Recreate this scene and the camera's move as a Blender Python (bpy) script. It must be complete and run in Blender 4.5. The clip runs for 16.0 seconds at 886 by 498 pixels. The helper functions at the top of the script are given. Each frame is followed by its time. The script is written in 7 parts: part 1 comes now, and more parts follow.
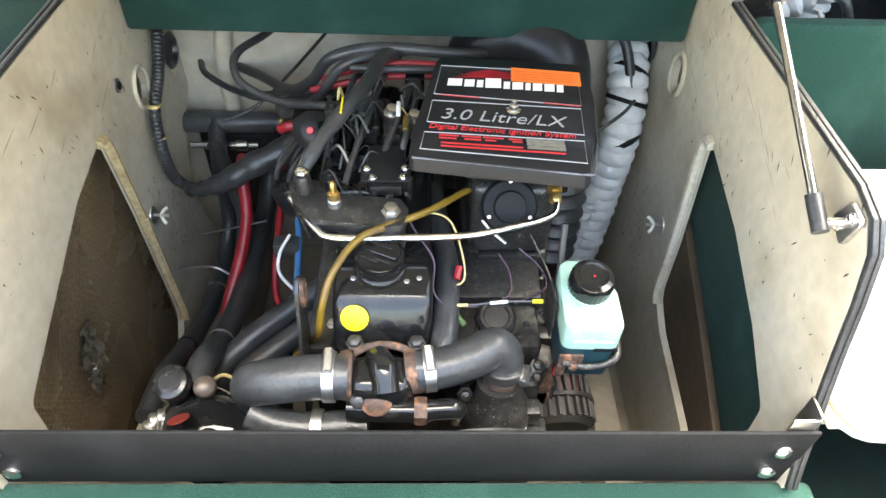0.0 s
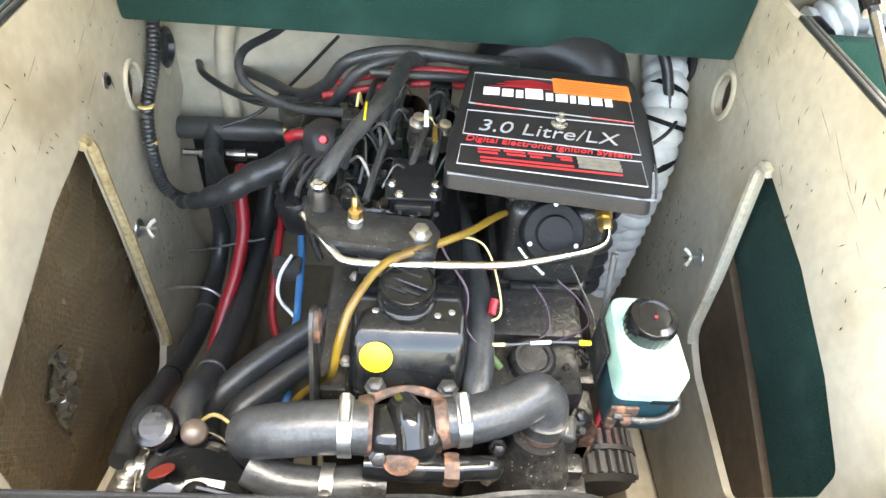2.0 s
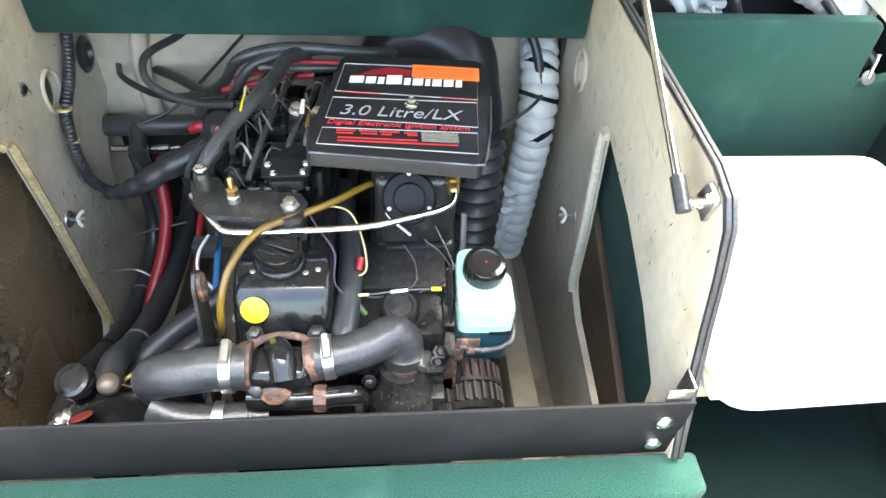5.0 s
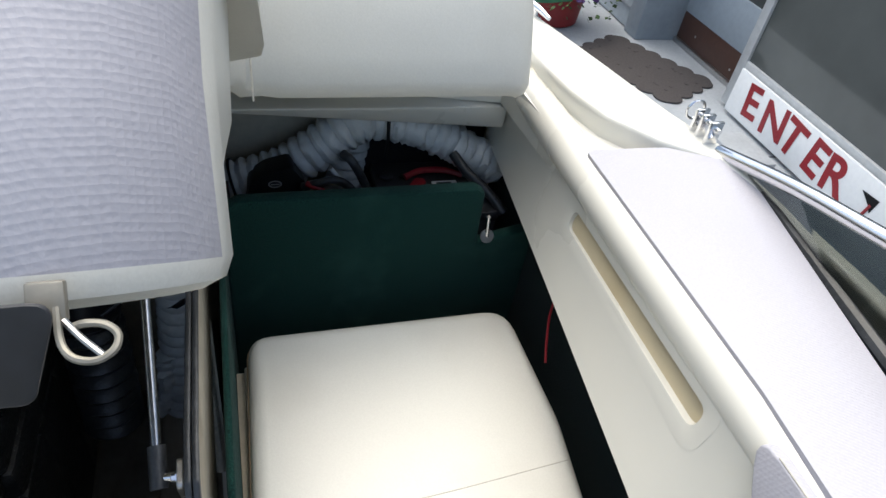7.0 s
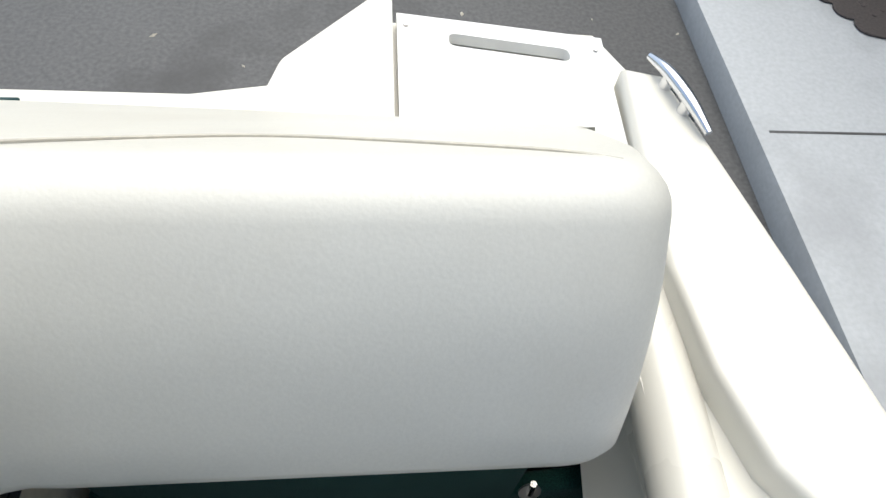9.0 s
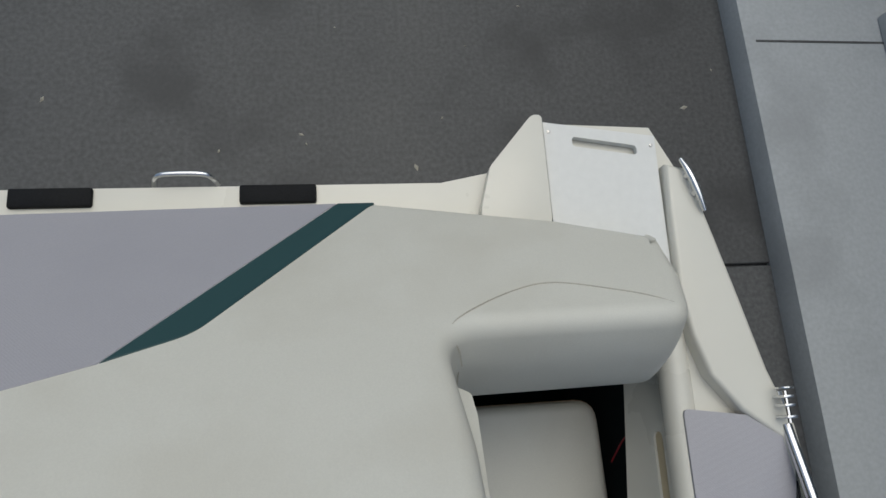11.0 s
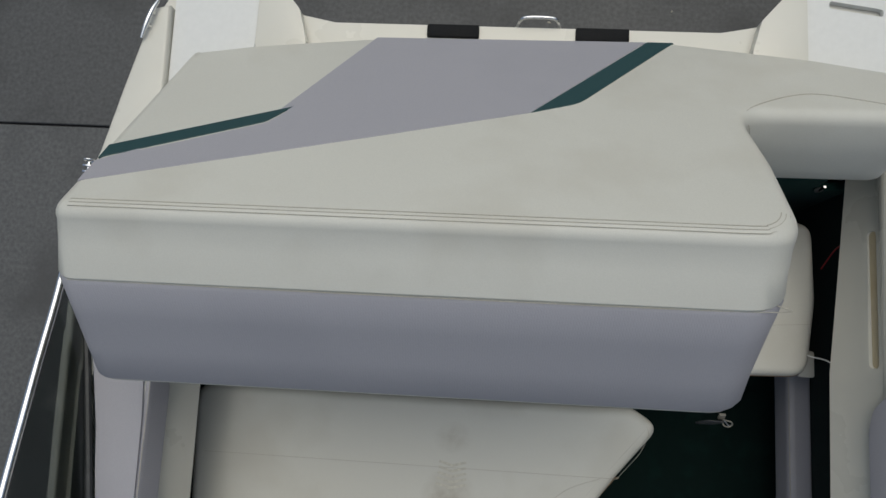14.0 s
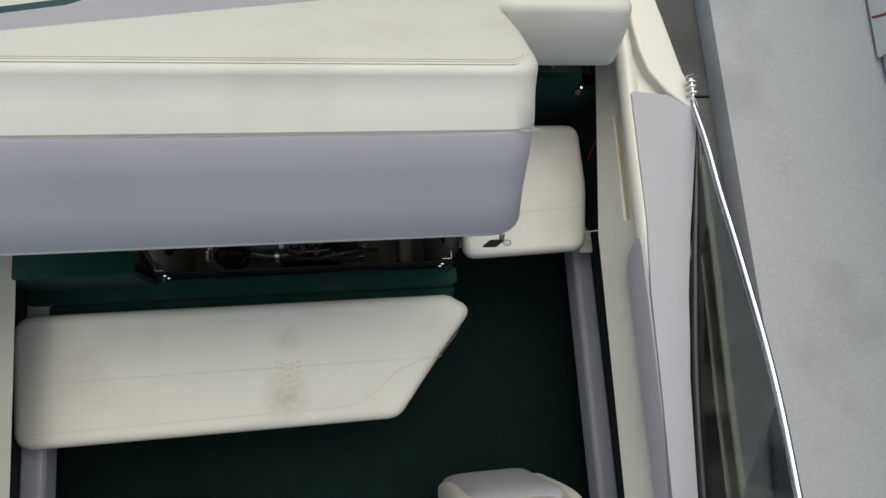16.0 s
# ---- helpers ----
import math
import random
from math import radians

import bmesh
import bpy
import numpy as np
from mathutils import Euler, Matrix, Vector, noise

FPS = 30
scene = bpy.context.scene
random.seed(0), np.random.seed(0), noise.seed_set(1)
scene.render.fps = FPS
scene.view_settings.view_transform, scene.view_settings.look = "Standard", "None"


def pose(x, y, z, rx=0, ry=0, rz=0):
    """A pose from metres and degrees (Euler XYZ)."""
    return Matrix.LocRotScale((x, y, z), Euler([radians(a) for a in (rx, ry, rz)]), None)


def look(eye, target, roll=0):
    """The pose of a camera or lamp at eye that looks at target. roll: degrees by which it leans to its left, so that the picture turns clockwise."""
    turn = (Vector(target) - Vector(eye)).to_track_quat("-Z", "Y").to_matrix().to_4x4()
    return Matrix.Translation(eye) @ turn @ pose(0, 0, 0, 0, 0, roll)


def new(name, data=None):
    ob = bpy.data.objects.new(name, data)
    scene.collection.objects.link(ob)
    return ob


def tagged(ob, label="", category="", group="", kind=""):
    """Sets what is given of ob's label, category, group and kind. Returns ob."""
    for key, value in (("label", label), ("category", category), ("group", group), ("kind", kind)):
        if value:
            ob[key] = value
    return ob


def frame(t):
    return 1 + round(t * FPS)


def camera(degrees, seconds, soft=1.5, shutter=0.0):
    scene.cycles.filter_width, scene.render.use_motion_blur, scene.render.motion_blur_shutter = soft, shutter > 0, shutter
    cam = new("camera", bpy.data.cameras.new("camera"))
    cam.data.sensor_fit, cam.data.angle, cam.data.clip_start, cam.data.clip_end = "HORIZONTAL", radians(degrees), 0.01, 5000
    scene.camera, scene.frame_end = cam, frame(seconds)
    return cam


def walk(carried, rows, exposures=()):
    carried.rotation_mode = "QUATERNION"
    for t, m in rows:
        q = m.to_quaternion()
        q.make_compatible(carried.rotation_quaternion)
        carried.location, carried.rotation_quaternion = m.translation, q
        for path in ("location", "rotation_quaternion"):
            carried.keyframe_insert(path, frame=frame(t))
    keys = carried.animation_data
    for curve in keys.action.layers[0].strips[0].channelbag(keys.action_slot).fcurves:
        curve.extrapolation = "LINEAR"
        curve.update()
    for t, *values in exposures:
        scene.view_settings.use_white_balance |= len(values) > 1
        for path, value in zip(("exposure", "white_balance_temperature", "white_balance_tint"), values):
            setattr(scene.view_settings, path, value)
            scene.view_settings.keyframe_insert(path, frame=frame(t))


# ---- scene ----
SKY_STRENGTH, SUN_STRENGTH, HATCH_ANGLE = 0.148, 1.75, 41

cam = camera(68.1, 16.0)
PATH = [
    (0, (0.059, 0.931, 1.477), (0.133, 2.31, 0.031), 2.9),
    (0.5, (0.057, 1.0, 1.37), (0.176, 2.34, -0.11), 4.1),
    (1, (0.034, 1.043, 1.369), (0.16, 2.41, -0.085), 5.9),
    (1.5, (0.022, 1.032, 1.388), (0.162, 2.433, -0.032), 6.6),
    (2, (0.002, 1.013, 1.401), (0.134, 2.438, 0.005), 6.4),
    (2.5, (-0.008, 0.987, 1.422), (0.107, 2.438, 0.05), 6.4),
    (3, (0.013, 0.966, 1.424), (0.109, 2.44, 0.075), 4.3),
    (5.3, (0.174, 0.894, 1.503), (0.369, 2.261, 0.056), 3.8),
    (5.5, (0.194, 0.902, 1.518), (0.417, 2.256, 0.063), 3.8),
    (6, (0.287, 0.89, 1.579), (0.625, 2.218, 0.123), 6.2),
    (6.2, (0.367, 0.875, 1.587), (0.703, 2.227, 0.152), 5.7),
    (6.5, (0.468, 0.911, 1.614), (0.878, 2.257, 0.193), 7.1),
    (6.8, (0.524, 0.998, 1.644), (1.051, 2.358, 0.276), 10.2),
    (7, (0.559, 1.041, 1.634), (1.129, 2.437, 0.321), 10.3),
    (7.5, (0.721, 1.27, 1.512), (1.156, 2.706, 0.19), 7.7),
    (8, (0.793, 1.419, 1.447), (1.012, 2.949, 0.178), 2.9),
    (10.3, (0.624, 1.805, 2.114), (0.884, 2.037, 0.145), 48.4),
    (10.5, (0.563, 1.793, 2.174), (0.804, 2.096, 0.212), 39.1),
    (11, (0.421, 1.729, 2.315), (0.712, 2.2, 0.393), 28.9),
    (11.5, (0.342, 1.718, 2.377), (0.497, 2.219, 0.447), 14.8),
    (12, (0.32, 1.718, 2.423), (0.081, 2.044, 0.464), -36.8),
    (12.5, (0.208, 1.668, 2.477), (-0.193, 1.871, 0.528), -59.1),
    (13, (0.032, 1.54, 2.608), (-0.135, 1.803, 0.633), -29.1),
    (13.5, (-0.014, 1.464, 2.696), (-0.077, 1.705, 0.711), -11.4),
    (14, (0.027, 1.33, 2.767), (-0.097, 1.604, 0.789), -21.3),
    (14.5, (0.039, 1.209, 2.854), (-0.172, 1.478, 0.884), -35.3),
    (15, (0.027, 1.104, 2.941), (0.019, 1.38, 0.96), -3.3),
    (15.5, (0.093, 1.005, 2.918), (0.248, 1.354, 0.955), 22.6),
    (16, (0.099, 0.932, 2.89), (0.446, 1.285, 0.952), 41.3),
]
walk(cam, [(t, look(eye, target, roll)) for t, eye, target, roll in PATH],
     exposures=[(t, e, k, 6 if t < 4 else 5 if t < 9 else 2) for t, e, k in ((0, 4.57, 8300), (0.5, 4.98, 8400), (1.5, 5.13, 8600), (3, 5.25, 8650), (5.5, 4.35, 7350), (6, 3.25, 7100), (6.5, 1.57, 6750), (7, 0.97, 6600), (8, 1.15, 6700), (10.5, -0.65, 6400), (11.5, -0.77, 6400), (13, -1.1, 6450), (14.5, -0.48, 6650), (16, -0.18, 6800))])

# ---- light ----
world = bpy.data.worlds.new("overcast")
scene.world = world
world.use_nodes = True
wn = world.node_tree
sky = wn.nodes.new("ShaderNodeTexSky")
sky.sky_type = "NISHITA"
sky.sun_disc = False
sky.sun_elevation = radians(70)
sky.sun_rotation = radians(4)
sky.dust_density = 4.0
wn.links.new(sky.outputs[0], wn.nodes["Background"].inputs[0])
wn.nodes["Background"].inputs[1].default_value = SKY_STRENGTH
sun_data = bpy.data.lights.new("sun", "SUN")
sun_data.energy, sun_data.angle, sun_data.color = SUN_STRENGTH, radians(80), (1.0, 0.98, 0.96)
sun = new("sun", sun_data)
sun.matrix_world = look((0.5, 3.9, 9.0), (0.1, 1.5, 0.8))


# ---- materials ----
def material(name, color, rough=0.5, metal=0.0, bump=0.0, scale=60.0, vary=0.12, stain=None, stain_scale=4.0,
             stain_amount=0.5, coat=0.0, spec=0.5, sheen=0.0, detail=6.0):
    m = bpy.data.materials.new(name)
    m.use_nodes = True
    n, l = m.node_tree.nodes, m.node_tree.links
    b = n["Principled BSDF"]
    b.inputs["Roughness"].default_value = rough
    b.inputs["Metallic"].default_value = metal
    b.inputs["Specular IOR Level"].default_value = spec
    b.inputs["Coat Weight"].default_value = coat
    b.inputs["Sheen Weight"].default_value = sheen
    co = n.new("ShaderNodeTexCoord")
    fine = n.new("ShaderNodeTexNoise")
    fine.inputs["Scale"].default_value, fine.inputs["Detail"].default_value = scale, detail
    wide = n.new("ShaderNodeTexNoise")
    wide.inputs["Scale"].default_value, wide.inputs["Detail"].default_value = stain_scale, 5.0
    for t in (fine, wide):
        l.new(co.outputs["Object"], t.inputs["Vector"])
    ramp = n.new("ShaderNodeValToRGB")
    ramp.color_ramp.elements[0].position, ramp.color_ramp.elements[1].position = 0.3, 0.7
    ramp.color_ramp.elements[0].color = tuple(c * (1 - vary) for c in color) + (1,)
    ramp.color_ramp.elements[1].color = tuple(min(c * (1 + vary), 1) for c in color) + (1,)
    l.new(fine.outputs["Fac"], ramp.inputs["Fac"])
    last = ramp.outputs["Color"]
    if stain:
        cut = n.new("ShaderNodeValToRGB")
        cut.color_ramp.elements[0].position, cut.color_ramp.elements[1].position = 0.52, 0.68
        cut.color_ramp.elements[1].color = (stain_amount,) * 3 + (1,)
        l.new(wide.outputs["Fac"], cut.inputs["Fac"])
        mix = n.new("ShaderNodeMix")
        mix.data_type = "RGBA"
        l.new(cut.outputs["Color"], mix.inputs["Factor"])
        l.new(last, mix.inputs["A"])
        mix.inputs["B"].default_value = (*stain, 1)
        last = mix.outputs["Result"]
    l.new(last, b.inputs["Base Color"])
    rr = n.new("ShaderNodeMapRange")
    rr.inputs["To Min"].default_value, rr.inputs["To Max"].default_value = max(rough - 0.1, 0.02), min(rough + 0.12, 1)
    l.new(wide.outputs["Fac"], rr.inputs["Value"])
    l.new(rr.outputs["Result"], b.inputs["Roughness"])
    if bump:
        bp = n.new("ShaderNodeBump")
        bp.inputs["Strength"].default_value, bp.inputs["Distance"].default_value = bump, 0.002
        l.new(fine.outputs["Fac"], bp.inputs["Height"])
        l.new(bp.outputs["Normal"], b.inputs["Normal"])
    return m


CREAM = material("cream_vinyl", (0.60, 0.590, 0.535), 0.42, bump=0.08, scale=420, vary=0.03, stain=(0.48, 0.455, 0.39), stain_scale=4.2, stain_amount=0.32)
LAVENDER = material("lavender_vinyl", (0.364, 0.357, 0.390), 0.48, bump=0.10, scale=330, vary=0.03, stain=(0.322, 0.318, 0.352), stain_scale=3, stain_amount=0.4, detail=2.0)
STRIPE = material("green_vinyl", (0.016, 0.055, 0.06), 0.45, bump=0.05, scale=420, vary=0.05)
GELCOAT = material("cream_gelcoat", (0.66, 0.64, 0.572), 0.28, vary=0.015, scale=8, stain=(0.62, 0.595, 0.515), stain_scale=3, stain_amount=0.2, coat=0.25)
SLOT = material("tan_gelcoat", (0.56, 0.47, 0.31), 0.5, vary=0.04, scale=25, stain=(0.46, 0.36, 0.21), stain_scale=9, stain_amount=0.5)
BOARD = material("white_board", (0.72, 0.72, 0.70), 0.4, vary=0.02, scale=60)
CARPET = material("green_carpet", (0.009, 0.036, 0.0295), 0.95, bump=0.9, scale=700, vary=0.7, stain=(0.022, 0.064, 0.053), stain_scale=9, stain_amount=0.55, sheen=0.05, spec=0.06, detail=3.0)
SEAM = material("seam_thread", (0.43, 0.405, 0.35), 0.6, vary=0.1, scale=200)
# the green carpet again, with the shade low in the cockpit put into its colour
SHADEDCARPET = material("shaded_green_carpet", (0.003, 0.0105, 0.0095), 0.95, bump=1.0, scale=420, vary=0.5, stain=(0.0045, 0.017, 0.015), stain_scale=18, stain_amount=0.6, sheen=0.06, spec=0.1)
PLY = material("painted_plywood", (0.47, 0.425, 0.335), 0.5, bump=0.35, scale=55, vary=0.09, stain=(0.30, 0.25, 0.175), stain_scale=7, stain_amount=0.7)
CHAIRVINYL = material("warm_cream_vinyl", (0.612, 0.590, 0.505), 0.42, bump=0.05, scale=420, vary=0.025, stain=(0.50, 0.47, 0.39), stain_scale=2.6, stain_amount=0.35)
PIPING = material("brown_piping", (0.24, 0.165, 0.10), 0.5, vary=0.2, scale=60)
BATTERY = material("dusty_battery_case", (0.030, 0.030, 0.033), 0.5, bump=0.1, scale=90, vary=0.25, stain=(0.055, 0.052, 0.05), stain_scale=14)
LIPGREY = material("grimy_plywood_edge", (0.50, 0.455, 0.36), 0.6, bump=0.4, scale=120, vary=0.18, stain=(0.24, 0.19, 0.13), stain_scale=14, stain_amount=0.6)
PLYEDGE = material("raw_plywood_edge", (0.42, 0.33, 0.18), 0.8, bump=0.3, scale=140, vary=0.25, stain=(0.16, 0.08, 0.03), stain_scale=24)
RESIN = material("brown_fibreglass", (0.165, 0.115, 0.066), 0.26, bump=0.5, scale=160, vary=0.4, stain=(0.060, 0.042, 0.026), stain_scale=7, spec=0.7)


def weave(m, color, scale):
    """Fine crossed strands laid over a material's colour."""
    n, l = m.node_tree.nodes, m.node_tree.links
    b = n["Principled BSDF"]
    last = b.inputs["Base Color"].links[0].from_socket
    co = n.new("ShaderNodeTexCoord")
    for angle in (52, -31):
        mp = n.new("ShaderNodeMapping")
        mp.inputs["Rotation"].default_value = (radians(angle), 0, 0)
        wv = n.new("ShaderNodeTexWave")
        wv.bands_direction = "Y"
        wv.inputs["Scale"].default_value, wv.inputs["Distortion"].default_value, wv.inputs["Detail Scale"].default_value = scale, 0.9, 2.0
        cut = n.new("ShaderNodeValToRGB")
        cut.color_ramp.elements[0].position, cut.color_ramp.elements[1].position = 0.90, 1.0
        cut.color_ramp.elements[1].color = (0.5, 0.5, 0.5, 1)
        mix = n.new("ShaderNodeMix")
        mix.data_type = "RGBA"
        l.new(co.outputs["Object"], mp.inputs["Vector"])
        l.new(mp.outputs["Vector"], wv.inputs["Vector"])
        l.new(wv.outputs["Fac"], cut.inputs["Fac"])
        worn = n.new("ShaderNodeTexNoise")
        worn.inputs["Scale"].default_value, worn.inputs["Detail"].default_value = 9.0, 3.0
        fade = n.new("ShaderNodeMapRange")
        fade.inputs["From Min"].default_value, fade.inputs["From Max"].default_value = 0.42, 0.60
        both_ways = n.new("ShaderNodeMath")
        both_ways.operation = "MULTIPLY"
        l.new(co.outputs["Object"], worn.inputs["Vector"])
        l.new(worn.outputs["Fac"], fade.inputs["Value"])
        l.new(cut.outputs["Color"], both_ways.inputs[0])
        l.new(fade.outputs["Result"], both_ways.inputs[1])
        l.new(both_ways.outputs["Value"], mix.inputs["Factor"])
        l.new(last, mix.inputs["A"])
        mix.inputs["B"].default_value = (*color, 1)
        last = mix.outputs["Result"]
    l.new(last, b.inputs["Base Color"])


def speckled(m, color, scale, size):
    """Pale grit scattered over a material."""
    n, l = m.node_tree.nodes, m.node_tree.links
    b = n["Principled BSDF"]
    last = b.inputs["Base Color"].links[0].from_socket
    co, vo, cut, mix = (n.new(k) for k in ("ShaderNodeTexCoord", "ShaderNodeTexVoronoi", "ShaderNodeMapRange", "ShaderNodeMix"))
    vo.inputs["Scale"].default_value = scale
    cut.inputs["From Min"].default_value, cut.inputs["From Max"].default_value = size, size * 0.6
    mix.data_type = "RGBA"
    l.new(co.outputs["Object"], vo.inputs["Vector"])
    l.new(vo.outputs["Distance"], cut.inputs["Value"])
    l.new(cut.outputs["Result"], mix.inputs["Factor"])
    l.new(last, mix.inputs["A"])
    mix.inputs["B"].default_value = (*color, 1)
    l.new(mix.outputs["Result"], b.inputs["Base Color"])


def puffy(m, scale, strength):
    """Slow, shallow waves under a padded skin, below its own grain."""
    n, l = m.node_tree.nodes, m.node_tree.links
    b = n["Principled BSDF"]
    co, no, bp = (n.new(k) for k in ("ShaderNodeTexCoord", "ShaderNodeTexNoise", "ShaderNodeBump"))
    no.inputs["Scale"].default_value, no.inputs["Detail"].default_value = scale, 2.0
    bp.inputs["Strength"].default_value, bp.inputs["Distance"].default_value = strength, 0.03
    l.new(co.outputs["Object"], no.inputs["Vector"])
    l.new(no.outputs["Fac"], bp.inputs["Height"])
    grain = b.inputs["Normal"].links[0].from_node
    l.new(bp.outputs["Normal"], grain.inputs["Normal"])


def dimpled(m, pitch, strength):
    """The small embossed pits of marine vinyl, in even diagonal rows."""
    n, l = m.node_tree.nodes, m.node_tree.links
    co, mp, vo, bp = (n.new(k) for k in ("ShaderNodeTexCoord", "ShaderNodeMapping", "ShaderNodeTexVoronoi", "ShaderNodeBump"))
    mp.inputs["Rotation"].default_value = (0.3, 0.2, radians(45))
    vo.inputs["Scale"].default_value, vo.inputs["Randomness"].default_value = 1 / pitch, 0.12
    bp.inputs["Strength"].default_value, bp.inputs["Distance"].default_value = strength, 0.002
    l.new(co.outputs["Object"], mp.inputs["Vector"])
    l.new(mp.outputs["Vector"], vo.inputs["Vector"])
    l.new(vo.outputs["Distance"], bp.inputs["Height"])
    grain = n["Principled BSDF"].inputs["Normal"].links[0].from_node
    l.new(bp.outputs["Normal"], grain.inputs["Normal"])


dimpled(LAVENDER, 0.0034, 0.16)
for vinyl in (CREAM, CHAIRVINYL):
    puffy(vinyl, 5.0, 0.20)
weave(RESIN, (0.40, 0.30, 0.15), 38)
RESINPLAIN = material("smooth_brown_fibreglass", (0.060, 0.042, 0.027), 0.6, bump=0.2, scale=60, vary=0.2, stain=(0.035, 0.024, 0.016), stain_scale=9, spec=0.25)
ALU = material("painted_aluminium", (0.52, 0.53, 0.53), 0.4, metal=0.3, vary=0.08, scale=30)
HULL = material("hull_paint", (0.30, 0.26, 0.20), 0.5, bump=0.15, scale=60, vary=0.08, stain=(0.09, 0.06, 0.04), stain_scale=5, stain_amount=0.8)
RUBBER = material("black_rubber", (0.027, 0.0285, 0.030), 0.36, bump=0.25, scale=220, vary=0.35, stain=(0.055, 0.057, 0.060), stain_scale=22, stain_amount=0.6, spec=0.45)
VINYLBLACK = material("black_vinyl", (0.0055, 0.006, 0.007), 0.65, bump=0.35, scale=200, vary=0.3, stain=(0.012, 0.013, 0.015), stain_scale=9, spec=0.2)
ENAMEL = material("black_engine_enamel", (0.0075, 0.0078, 0.0082), 0.12, bump=0.10, scale=70, vary=0.3, stain=(0.022, 0.020, 0.018), stain_scale=34, stain_amount=0.45, spec=0.38)
CAST = material("dirty_black_casting", (0.018, 0.0175, 0.017), 0.34, bump=0.6, scale=150, vary=0.5, stain=(0.050, 0.046, 0.041), stain_scale=46, stain_amount=0.55, spec=0.5)
RUST = material("rusty_iron", (0.060, 0.034, 0.024), 0.65, bump=0.8, scale=130, vary=0.5, stain=(0.30, 0.135, 0.072), stain_scale=60, stain_amount=0.85)
COVER = material("black_cover_plastic", (0.014, 0.014, 0.015), 0.3, bump=0.06, scale=300, vary=0.15, spec=0.2)
CHROME = material("chrome", (0.75, 0.75, 0.76), 0.16, metal=1.0, vary=0.05, scale=40)
ALTER = material("grey_alternator", (0.014, 0.0125, 0.0115), 0.55, metal=0.2, bump=0.4, scale=120, vary=0.3, stain=(0.04, 0.028, 0.021), stain_scale=30, stain_amount=0.4)
STEEL = material("dull_steel", (0.52, 0.51, 0.5), 0.36, metal=1.0, vary=0.15, scale=80)
BRASS = material("brass", (0.62, 0.42, 0.16), 0.34, metal=1.0, vary=0.15, scale=80)
GREYTUBE = material("grey_tube", (0.055, 0.055, 0.055), 0.4, vary=0.15, scale=60)
FLAPGREY = material("grey_rubber", (0.030, 0.031, 0.034), 0.6, vary=0.2, scale=60)
LATCHWIRE = material("weathered_latch_metal", (0.22, 0.205, 0.17), 0.45, metal=0.4, vary=0.2, scale=90)
DUCT = material("white_duct_vinyl", (0.58, 0.59, 0.58), 0.36, bump=0.4, scale=70, vary=0.08, stain=(0.40, 0.40, 0.39), stain_scale=24)
STRUTROD = material("worn_chrome_rod", (0.36, 0.37, 0.39), 0.22, metal=1.0, vary=0.15, scale=120)
BOTTLE = material("mint_bottle_plastic", (0.27, 0.43, 0.36), 0.3, vary=0.08, scale=30, stain=(0.22, 0.35, 0.30), stain_scale=14, stain_amount=0.5)
COOLANT = material("blue_green_fluid", (0.008, 0.032, 0.042), 0.3, vary=0.2, scale=30)
RED = material("red_plastic", (0.27, 0.010, 0.018), 0.4, vary=0.15, scale=60)
REDBRIGHT = material("bright_red_plastic", (0.55, 0.018, 0.022), 0.35, vary=0.1, scale=60)
BLUE = material("blue_hose", (0.03, 0.16, 0.36), 0.4, vary=0.1, scale=60)
AMBER = material("amber_fuel_hose", (0.15, 0.09, 0.012), 0.3, vary=0.2, scale=40, stain=(0.08, 0.035, 0.012), stain_scale=16)
YELLOW = material("yellow_label", (0.60, 0.50, 0.02), 0.45, vary=0.05, scale=40)
ORANGE = material("orange_label", (0.85, 0.17, 0.03), 0.6, vary=0.05, scale=40)
WHITE = material("white_paint", (0.80, 0.80, 0.79), 0.5, vary=0.03, scale=50)
SILVER = material("silver_print", (0.32, 0.325, 0.335), 0.4, vary=0.05, scale=50)
EDGESILVER = material("worn_silver_edge", (0.13, 0.13, 0.14), 0.35, metal=0.5, vary=0.3, scale=60)
PLATE = material("beige_rating_plate", (0.17, 0.16, 0.13), 0.5, vary=0.2, scale=90)
REDPRINT = material("red_print", (0.55, 0.025, 0.03), 0.5, vary=0.05, scale=50)
PURPLE = material("purple_wire", (0.06, 0.034, 0.055), 0.45, vary=0.1, scale=50)
TANWIRE = material("tan_wire", (0.5, 0.4, 0.18), 0.5, vary=0.1, scale=50)
CONCRETE = material("dark_wet_concrete", (0.074, 0.075, 0.077), 0.6, bump=0.25, scale=60, vary=0.26, stain=(0.046, 0.046, 0.047), stain_scale=2.3, stain_amount=0.8, detail=9.0)
# each slab has dried to a tone of its own
cn, cl = CONCRETE.node_tree.nodes, CONCRETE.node_tree.links
info, tone, mul = (cn.new(k) for k in ("ShaderNodeObjectInfo", "ShaderNodeMapRange", "ShaderNodeMix"))
tone.inputs["To Min"].default_value, tone.inputs["To Max"].default_value = 0.82, 1.15
mul.data_type, mul.blend_type = "RGBA", "MULTIPLY"
mul.inputs["Factor"].default_value = 1.0
cl.new(info.outputs["Random"], tone.inputs["Value"])
cl.new(cn["Principled BSDF"].inputs["Base Color"].links[0].from_socket, mul.inputs["A"])
cl.new(tone.outputs["Result"], mul.inputs["B"])
cl.new(mul.outputs["Result"], cn["Principled BSDF"].inputs["Base Color"])
LITTER = material("pale_litter", (0.45, 0.42, 0.35), 0.7, vary=0.3, scale=40)
SLAB = material("painted_grey_slab", (0.40, 0.42, 0.435), 0.6, bump=0.2, scale=60, vary=0.07, stain=(0.28, 0.29, 0.30), stain_scale=2.5)
